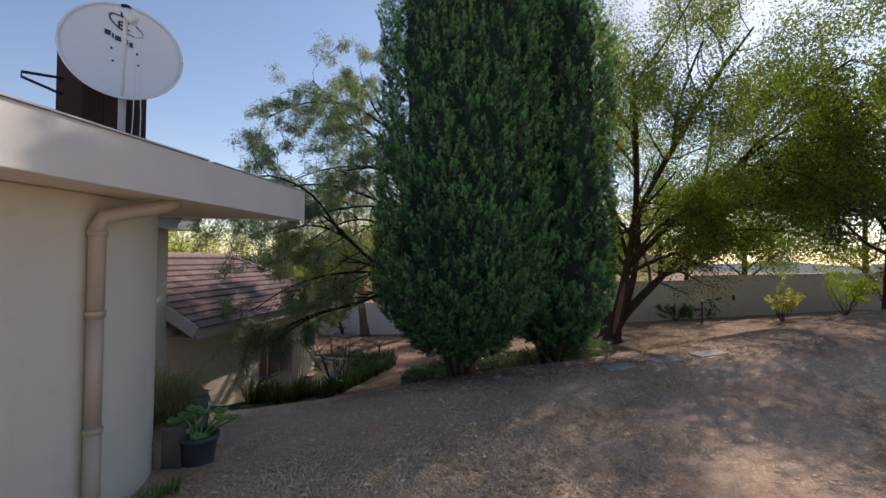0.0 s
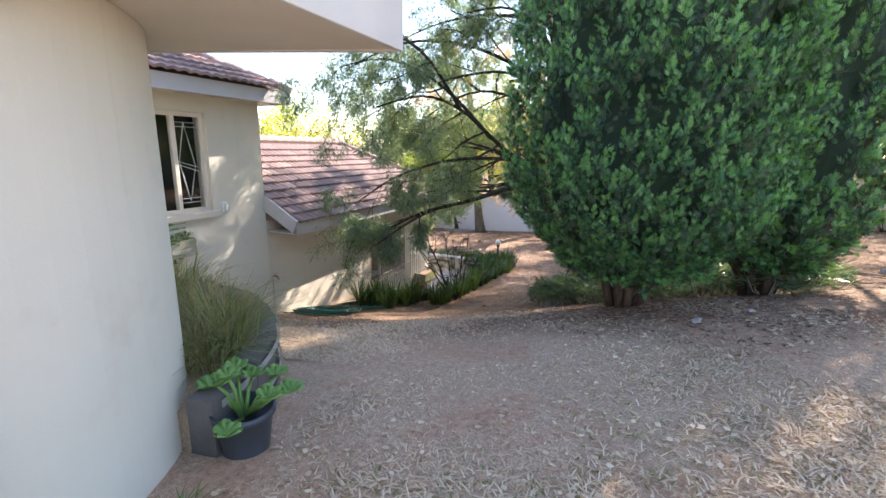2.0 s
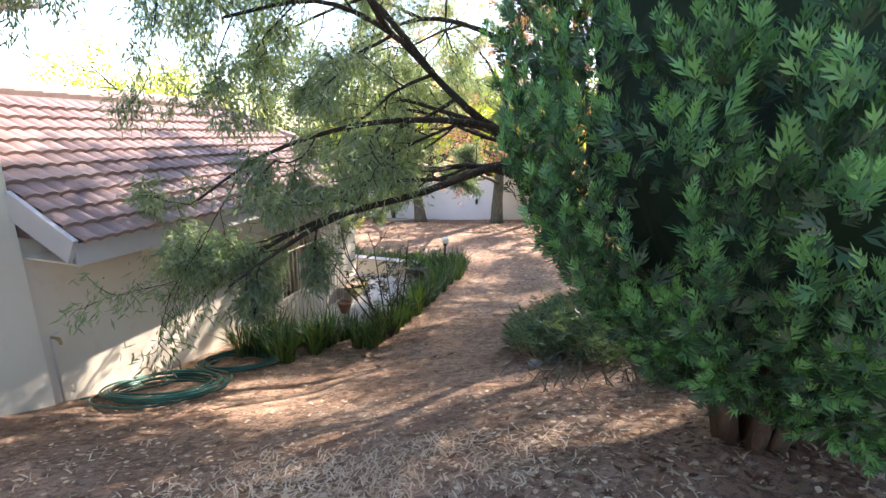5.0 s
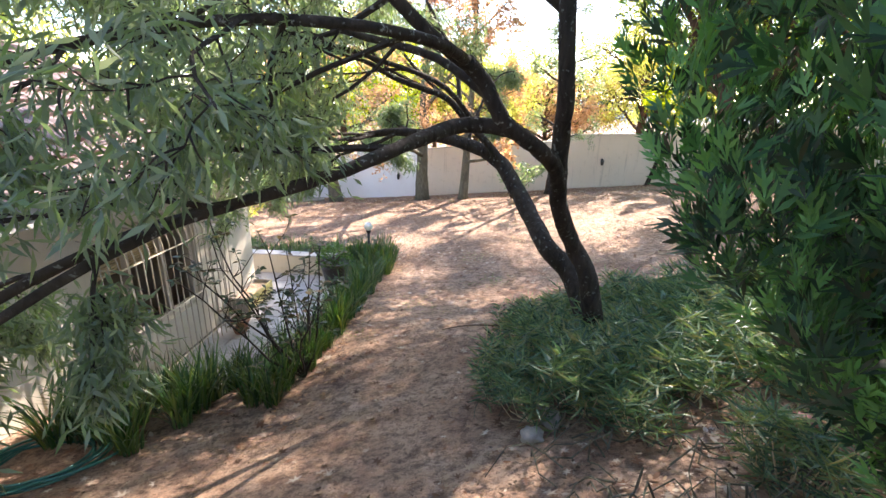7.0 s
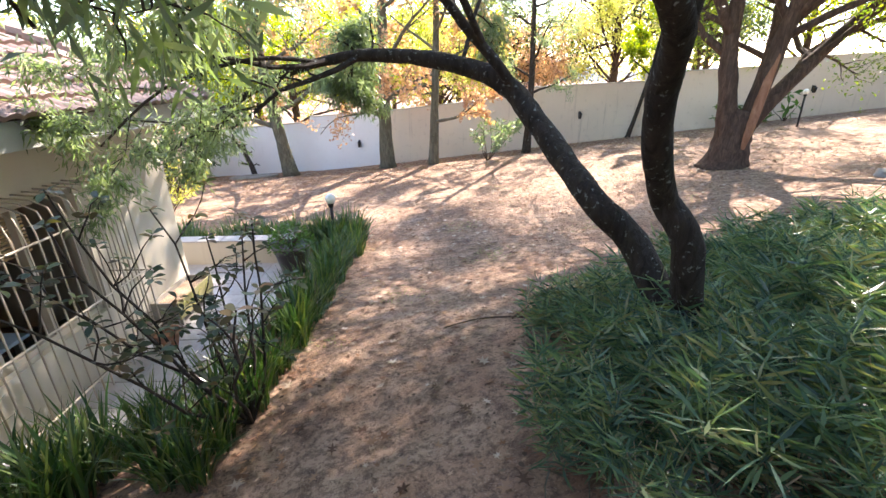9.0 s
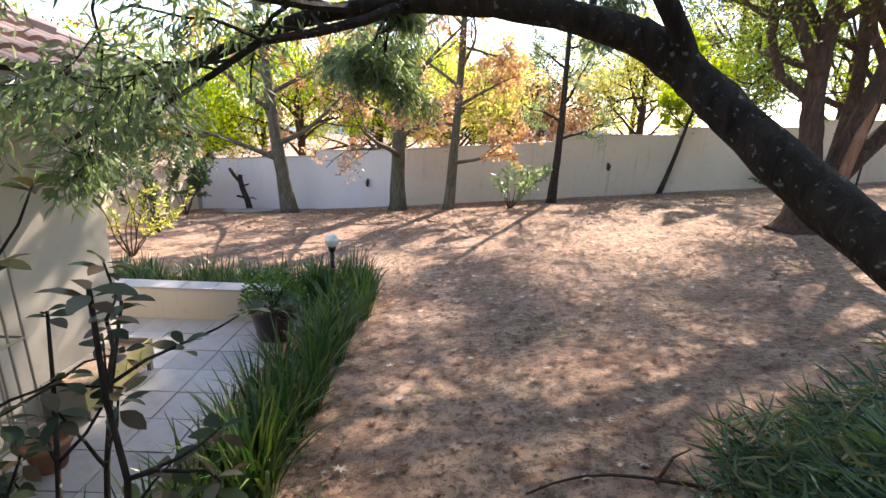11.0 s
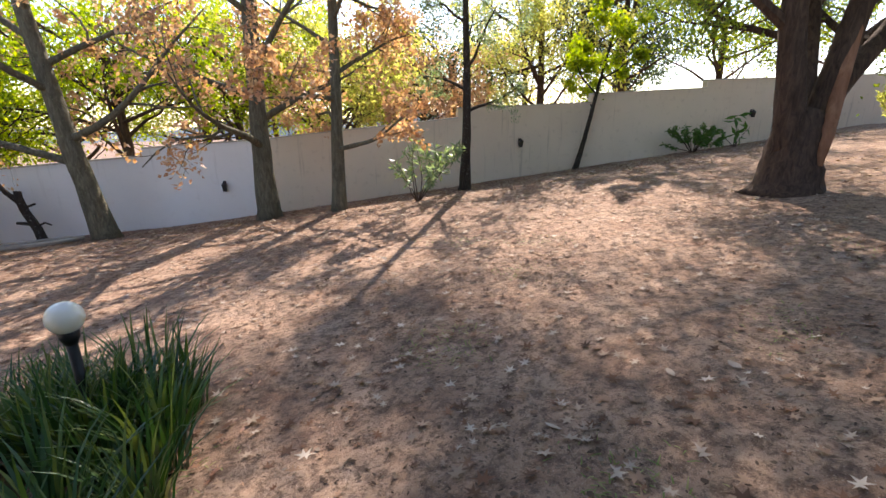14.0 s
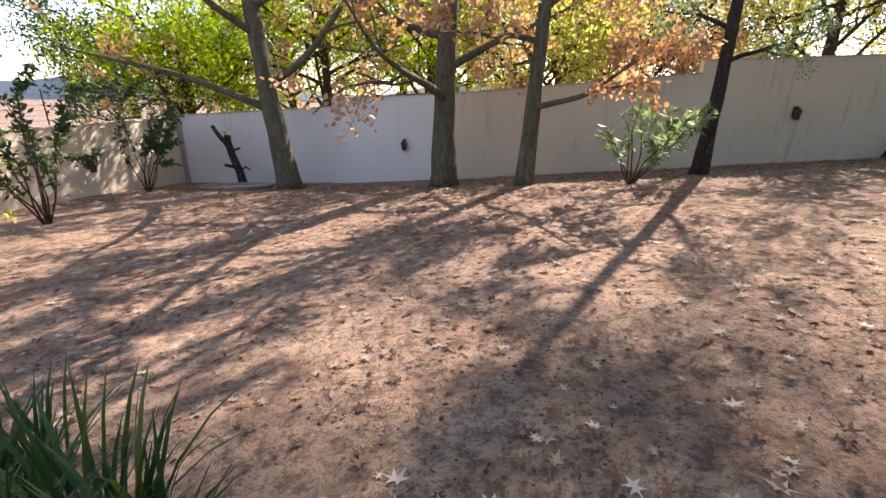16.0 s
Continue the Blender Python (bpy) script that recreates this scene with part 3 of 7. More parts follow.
def roof_upper():
    e = (0.52, 2.12)
    U0, U1 = -9.0, 0.26
    b = Mesh()
    b.add([(e[0], U0, e[1]), (e[0], U1, e[1]), (-3.0, U1 - 3.5, e[1] + 1.62), (-3.0, U0, e[1] + 1.62), (-6.5, U0, e[1]), (-6.5, U1, e[1])],
          [(0, 1, 2, 3), (3, 2, 5, 4), (1, 5, 2), (0, 3, 4), (0, 4, 5, 1)])
    ob = in_house(b.obj("roof_upper", plain("roof_underlay_b", (0.14, 0.10, 0.09), 0.8)), "hipped tiled roof over the upper block", "roof")
    tiled_slope(ob, e[0] + 0.05, e[1] + 0.005, -3.0, e[1] + 1.62, U0 + 4.0, U1 + 0.12, 3.5, 13)
    cap = Mesh()
    for i in range(16):
        a = Vector((e[0], U1, e[1])).lerp(Vector((-3.0, U1 - 3.5, e[1] + 1.62)), i / 16)
        c = Vector((e[0], U1, e[1])).lerp(Vector((-3.0, U1 - 3.5, e[1] + 1.62)), (i + 1.1) / 16)
        cap.tube([a, c + Vector((0, 0, 0.015))], [0.085, 0.10], 10)
    part("hip_cap", cap, M_TILE, ob)
    fb = Mesh()
    fb.box((0.48, U0, 1.92), (0.51, U1, 2.12), None, 0.004)
    fb.box((-6.5, U1 - 0.03, 1.92), (0.48, U1, 2.12), None, 0.004)
    part("fascia_board", fb, M_FASCIA_G, ob, "grey painted fascia board")
    sf = Mesh()
    sf.box((0.04, U0, 1.945), (0.48, U1 - 0.03, 1.96))
    sf.box((-6.4, 0.0, 1.945), (0.04, U1 - 0.03, 1.96))
    part("soffit", sf, M_SOFFIT, ob)
    ang = math.atan2(1.62, 3.52)
    for i in range(3):
        pn = thing("solar_heater_panel", "dark blue-black solar heating mat lying on the roof tiles", "solar panel", group="solar mats on the roof")
        pn.matrix_world = HM @ Matrix.Translation((-0.15, -3.55 + i * 1.02 - 1.1, e[1] + 0.40)) @ Matrix.Rotation(ang, 4, "Y")
        m = Mesh()
        for k in range(14):
            m.tube([(-1.7, 0.03 + k * 0.066, 0.0), (0.0, 0.03 + k * 0.066, 0.0)], 0.03, 6)
        part("tube_mat", m, M_PANEL, pn)
        m = Mesh()
        m.tube([(0.03, -0.02, 0.0), (0.03, 1.0, 0.0)], 0.045, 10)
        part("header_pipe", m, M_PANEL, pn)
        m = Mesh()
        m.tube([(-1.73, -0.02, 0.0), (-1.73, 1.0, 0.0)], 0.045, 10)
        part("header_pipe", m, M_PANEL, pn)


roof_low()
roof_upper()

# ---------------------------------------------------------------- perimeter wall
WP = Vector((-8.28, 28.65, 0))
WANG = math.degrees(math.atan2(-2.2, 15.3))
WM = Matrix.Translation(WP) @ pose(0, 0, 0, 0, 0, WANG)
WK = 15.457 / 15.3                                  # run along the wall for each metre of x


def wx(x):
    return (x + 8.28) * WK


M_COPING = plaster("weathered_coping", (0.48, 0.44, 0.37), (0.16, 0.14, 0.12), 0.7, 0.5)


def wall_run(name, secs, mat, label):
    m, caps = Mesh(), []
    for x0, z0, x1, z1 in secs:
        a, b = wx(x0), wx(x1)
        m.add([(a, 0, -5), (b, 0, -5), (b, 0.22, -5), (a, 0.22, -5), (a, 0, z0), (b, 0, z1), (b, 0.22, z1), (a, 0.22, z0)],
              [(0, 3, 2, 1), (4, 5, 6, 7), (0, 1, 5, 4), (1, 2, 6, 5), (2, 3, 7, 6), (3, 0, 4, 7)])
        for p in np.arange(a + 0.02, b - 0.3, 1.2):
            f = (p - a) / (b - a)
            g = (min(p + 1.18, b) - a) / (b - a)
            za, zb = z0 + (z1 - z0) * f, z0 + (z1 - z0) * g
            q = min(p + 1.18, b)
            caps.append(Mesh().add([(p, -0.025, za), (q, -0.025, zb), (q, 0.245, zb), (p, 0.245, za), (p, -0.02, za + 0.035), (q, -0.02, zb + 0.035), (q, 0.24, zb + 0.035), (p, 0.24, za + 0.035)],
                                   [(0, 3, 2, 1), (4, 5, 6, 7), (0, 1, 5, 4), (1, 2, 6, 5), (2, 3, 7, 6), (3, 0, 4, 7)]))
    ob = m.obj(name, mat)
    ob.matrix_world = WM
    for cap in caps:
        part("coping", cap, M_COPING, ob)
    return tagged(ob, label, "wall", kind="structure")


wall_run("wall_far_white", [(-8.28, -1.79, -3.85, -1.50), (-3.85, -1.30, -0.95, -1.15)], M_WHITE, "white stepped boundary wall, weathered and streaked along its top")
wall_run("wall_far_tan", [(-0.95, -1.15, 4.9, -0.64), (4.9, -0.36, 9.55, -0.21), (9.55, 0.07, 14.15, 0.26), (14.15, 0.53, 30.0, 1.05)], M_TAN, "tan stepped boundary wall, weathered along its top")
lw = Mesh()
lw.box((0.0, -16.0, -5), (0.22, -0.005, -1.85))
lw.box((-0.02, -16.0, -1.85), (0.24, -0.005, -1.815))
ob = lw.obj("wall_left_boundary", M_TAN)
ob.matrix_world = WM @ Matrix.Translation((-0.22, 0, 0))
tagged(ob, "tan boundary wall beside the yard, stained near the ground", "wall", kind="structure")
pl = Mesh()
pl.box((-0.03, -0.10, -5), (0.10, 0.0, -1.75), None, 0.01)
ob = pl.obj("trim_wall_pilaster", plaster("grey_pilaster", (0.40, 0.38, 0.35), (0.25, 0.23, 0.2), 0.4, 0.3))
ob.matrix_world = WM
tagged(ob, "grey corner pier of the boundary wall", "pier", kind="structure")
rw = Mesh()
rw.box((0, -60, -5), (0.22, 0, 1.4))
ob = rw.obj("wall_right_boundary", M_TAN)
ob.matrix_world = WM @ Matrix.Translation((wx(30), 0, 0))
tagged(ob, "tan boundary wall", "wall", kind="structure")

# ---------------------------------------------------------------- trees


def limb_path(rng, start, direction, length, n=7, wander=0.18, lift=0.0):
    p, d, pts = np.array(start, float), unit(np.array(direction, float)), [np.array(start, float)]
    for _ in range(n):
        d = unit(d + rng.normal(size=3) * wander + np.array([0, 0, lift]))
        p = p + d * length / n
        pts.append(p.copy())
    return pts


def spread(rng, pts, r0, r1, depth, mesh, tips, ratio=0.6, kids=4, angle=0.9, lift=0.02, min_r=0.004, floor=None):
    """Side branches off a limb, down to twigs whose ends carry the leaves."""
    n = len(pts)
    length = sum(np.linalg.norm(pts[i + 1] - pts[i]) for i in range(n - 1))
    for k in range(kids):
        f = 0.25 + 0.75 * (k + rng.uniform(0.1, 0.9)) / kids
        i = min(int(f * (n - 1)), n - 2)
        base = pts[i] + (pts[i + 1] - pts[i]) * (f * (n - 1) - i)
        along = unit(pts[i + 1] - pts[i])
        out = unit(np.cross(along, rng.normal(size=3)))
        d = unit(along * math.cos(angle) + out * math.sin(angle) + np.array([0, 0, lift * 3]))
        r = max(min_r, (r0 + (r1 - r0) * f) * 0.55)
        sub = limb_path(rng, base, d, length * ratio * rng.uniform(0.6, 1.1), 5, 0.22, lift)
        if any(on_way(q) for q in sub) or (floor is not None and sub[-1][2] < floor(sub[-1][0], sub[-1][1])):
            continue
        mesh.tube(sub, np.linspace(r, r * 0.35, len(sub)), 3 if r < 0.01 else 4 if r < 0.03 else 7)
        if depth > 0:
            spread(rng, sub, r, r * 0.35, depth - 1, mesh, tips, ratio, kids, angle, lift, min_r, floor)
        else:
            tips.append(sub)


def leaves_on(rng, tips, per, length, width, droop, scatter, pair=0.5):
    pos, ax = [], []
    for sub in tips:
        sub = np.array(sub)
        f = rng.uniform(0.1, 1.0, per) * (len(sub) - 1)
        i = np.minimum(f.astype(int), len(sub) - 2)
        p = sub[i] + (sub[i + 1] - sub[i]) * (f - i)[:, None]
        d = unit(sub[i + 1] - sub[i])
        pos.append(p + rng.normal(size=(per, 3)) * scatter)
        ax.append(d * pair + rng.normal(size=(per, 3)) * 0.6 + np.array([0, 0, -droop]))
    return leaf_quads(np.concatenate(pos), np.concatenate(ax), length, width, rng)


def tree(name, label, limbs, trunk_mat, leaf_mat, seed, leaf, depth=2, kids=4, ratio=0.6, per=14, droop=0.3, lift=0.02, angle=0.9, scatter=0.03, crown_label="", thin=1.0, floor=None):
    """limbs: (points, base radius, tip radius, bears leaves). The first one is the trunk."""
    rng = np.random.default_rng(seed)
    at = limbs[0][0][0]
    top = thing(name, label, "tree", at)
    off = Matrix.Translation(-Vector(at))
    tips = []
    twigs = Mesh()
    for k, (pts, r0, r1, bears) in enumerate(limbs):
        # smooth the drawn line
        P = np.array(pts, float)
        t = np.linspace(0, len(P) - 1, (len(P) - 1) * 4 + 1)
        i = np.minimum(t.astype(int), len(P) - 2)
        f = (t - i)[:, None]
        prev, nxt = P[np.maximum(i - 1, 0)], P[np.minimum(i + 2, len(P) - 1)]
        S = 0.5 * (2 * P[i] + (P[i + 1] - prev) * f + (2 * prev - 5 * P[i] + 4 * P[i + 1] - nxt) * f ** 2 + (3 * P[i] - prev - 3 * P[i + 1] + nxt) * f ** 3)
        if bears:
            r0, r1 = r0 * thin, r1 * thin
        m = Mesh()
        rad = np.linspace(r0, r1, len(S))
        if k == 0:
            rad = rad * (1 + 0.45 * np.exp(-np.arange(len(S)) / 1.6))
        m.tube([off @ Vector(p) for p in S], rad, 12 if r0 > 0.05 else 8, None, 0.16, seed + k)
        part("trunk" if k == 0 else "limb", m, trunk_mat, top, "", True)
        if bears:
            spread(rng, [np.array(p) for p in S], r0, r1, depth, twigs, tips, ratio, kids, angle, lift, 0.004, floor)
    if tips:
        twigs.v = [(a - at[0], b - at[1], c - at[2]) for a, b, c in twigs.v]
        part("twig_growth", twigs, trunk_mat, top)["kind"] = "stuff"
        co = leaves_on(rng, tips, per, leaf[0], leaf[1], droop, scatter) - np.array(at)
        quads("crown", co, leaf_mat, top, crown_label)
    return top


def frond_template():
    """A flat feathery fan of scale-leaf fingers in the x-y plane, pointing to +y, about 1 long."""
    out = []
    for by, ang, ln in ((0.05, 0, 1.0), (0.12, 0.55, 0.62), (0.12, -0.55, 0.62), (0.42, 0.48, 0.46), (0.42, -0.48, 0.46)):
        c, s, w = math.cos(ang), math.sin(ang), 0.065
        out.append([(x * c + y * s, by - x * s + y * c, 0.0) for x, y in ((0, 0), (w, ln * 0.5), (0, ln), (-w, ln * 0.5))])
    return np.array(out)


def cypress(name, label, at, radius, height, skirt, count, seed, size):
    rng = np.random.default_rng(seed)
    top = thing(name, label, "conifer", at)
    # several stems rise from one foot
    for k in range(9):
        a = 2 * math.pi * k / 9 + rng.uniform(-0.2, 0.2)
        m = Mesh()
        lean = rng.uniform(0.25, 0.55)
        pts = [(0.13 * math.cos(a), 0.13 * math.sin(a), -0.08), (0.22 * math.cos(a), 0.22 * math.sin(a), 0.25),
               ((0.2 + lean * 0.5) * math.cos(a), (0.2 + lean * 0.5) * math.sin(a), 0.7), ((0.2 + lean) * math.cos(a), (0.2 + lean) * math.sin(a), 1.3)]
        m.tube(pts, [0.055, 0.045, 0.038, 0.025], 9, None, 0.2, seed + k)
        part("stem", m, M_STEM, top, "", True)
    m = Mesh()
    m.tube([(0, 0, -0.1), (0.02, 0, 0.5), (0, 0.02, height * 0.8)], [0.12, 0.09, 0.03], 10, None, 0.2, seed)
    part("trunk", m, M_STEM, top, "", True)
    tw = Mesh()
    for k in range(70):
        a, r = rng.uniform(0, 2 * math.pi), radius * rng.uniform(0.3, 0.7)
        z = rng.uniform(skirt + 0.1, skirt + 0.5)
        tw.tube([(0.15 * math.cos(a), 0.15 * math.sin(a), max(0.1, z - 0.5)), (r * 0.6 * math.cos(a + 0.1), r * 0.6 * math.sin(a + 0.1), z - 0.1), (r * math.cos(a), r * math.sin(a), z + 0.1)], [0.02, 0.012, 0.005], 5)
    part("twig_growth", tw, M_STEM, top)["kind"] = "stuff"

    def prof(f):
        f = np.asarray(f, float)
        return radius * np.clip(np.sin(np.clip(f * 8.6 + 0.46, 0, math.pi / 2)), 0, 1) * np.clip(1.03 - 0.10 * f - 0.95 * np.maximum(f - 0.72, 0) / 0.28 * np.maximum(f - 0.72, 0) / 0.28, 0.02, 1)
    # solid core added to fill the crown; near black as shade behind the sprays
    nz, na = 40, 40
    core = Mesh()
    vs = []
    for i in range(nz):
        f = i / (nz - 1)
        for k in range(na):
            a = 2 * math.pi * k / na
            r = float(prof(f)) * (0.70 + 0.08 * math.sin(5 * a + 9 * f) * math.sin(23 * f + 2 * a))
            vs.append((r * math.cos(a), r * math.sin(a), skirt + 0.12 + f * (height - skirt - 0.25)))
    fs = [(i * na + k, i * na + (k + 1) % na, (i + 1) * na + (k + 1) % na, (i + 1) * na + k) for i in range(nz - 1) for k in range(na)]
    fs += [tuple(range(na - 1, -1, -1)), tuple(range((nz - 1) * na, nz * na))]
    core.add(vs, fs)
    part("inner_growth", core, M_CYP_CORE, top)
    # sprays gathered in upright flame-shaped tufts
    T = frond_template()
    per_tuft = 16
    nt_ = count // per_tuft
    tf = rng.uniform(0, 1, nt_) ** 1.45
    ta = rng.uniform(0, 2 * math.pi, nt_)
    tr = prof(tf) * (1.02 - 0.23 * rng.uniform(0, 1, nt_) ** 1.4 + 0.035 * np.sin(ta * 7 + tf * 23))
    drop = np.where(rng.uniform(size=nt_) < 0.5, 0, np.clip(1 - tf / 0.05, 0, 1)) * rng.uniform(-0.12, 0.10, nt_)
    cen = np.stack([tr * np.cos(ta), tr * np.sin(ta), skirt + tf * (height - skirt) + drop], 1)
    tout = np.stack([np.cos(ta), np.sin(ta), np.zeros(nt_)], 1)
    low = np.clip(1 - tf / 0.08, 0, 1)[:, None]
    tax = unit(tout * rng.uniform(0.3, 0.75, nt_)[:, None] + np.array([0, 0, 1.0]) * (0.95 - low * 0.75) + rng.normal(size=(nt_, 3)) * 0.16)
    tlen = size * 3.7 * rng.uniform(0.7, 1.3, nt_)
    ti = np.repeat(np.arange(nt_), per_tuft)
    count = len(ti)
    g = np.tile(np.linspace(0, 1, per_tuft), nt_) + rng.uniform(-0.06, 0.06, count)
    rad = unit(np.cross(tax[ti], rng.normal(size=(count, 3))))
    pos = cen[ti] + tax[ti] * (tlen[ti] * (g - 0.35))[:, None] + rad * (size * 0.5 * (1.0 - 0.8 * g))[:, None]
    ydir = unit(tax[ti] * (0.75 + 0.9 * g)[:, None] + rad * (0.75 - 0.55 * g)[:, None] + rng.normal(size=(count, 3)) * 0.12)
    xdir = unit(np.cross(ydir, unit(tout[ti] + rng.normal(size=(count, 3)) * 0.9)))
    zdir = np.cross(xdir, ydir)
    s = (size * rng.uniform(0.8, 1.4, count) * (1.2 - 0.3 * g))[:, None, None, None]
    curl = np.array(T)[None] * s
    bend = -0.35 * (curl[..., 1:2] ** 2) / size
    co = pos[:, None, None] + curl[..., 0:1] * xdir[:, None, None] + curl[..., 1:2] * ydir[:, None, None] + bend * zdir[:, None, None]
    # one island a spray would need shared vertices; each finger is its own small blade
    # tips pale with new growth; inner sprays darkened as shade in the gaps
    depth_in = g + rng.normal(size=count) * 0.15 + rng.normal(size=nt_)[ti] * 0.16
    for nm, mat, ok in (("outer_spray", M_CYP_NEW, depth_in > 0.72), ("spray", M_CYP, (depth_in <= 0.72) & (depth_in > 0.3)), ("inner_spray", M_CYP_OLD_SHADED, depth_in <= 0.3)):
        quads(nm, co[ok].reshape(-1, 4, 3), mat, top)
    return top


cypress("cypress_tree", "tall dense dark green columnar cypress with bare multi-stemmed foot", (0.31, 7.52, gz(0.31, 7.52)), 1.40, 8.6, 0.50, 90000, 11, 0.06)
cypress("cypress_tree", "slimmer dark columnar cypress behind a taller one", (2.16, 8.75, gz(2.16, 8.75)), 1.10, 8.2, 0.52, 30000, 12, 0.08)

# leaning fork tree whose long boughs arch over the path
fb = (0.43, 11.08, gz(0.43, 11.08) - 0.05)


def hang_floor(x, y):
    """How low the hanging twigs may reach: down to the border by the house, clear of the roof and the open ground."""
    if x < -4.75:
        return 9.0
    if x > -1.35 and y < 12.2:
        return 0.95
    if x < -2.5 and y < 9.5:
        return -0.85 if x < -3.3 else -0.5
    if x < -1.9 and y > 12.2:
        return -0.75
    return 0.3 if y < 12.2 else -0.15


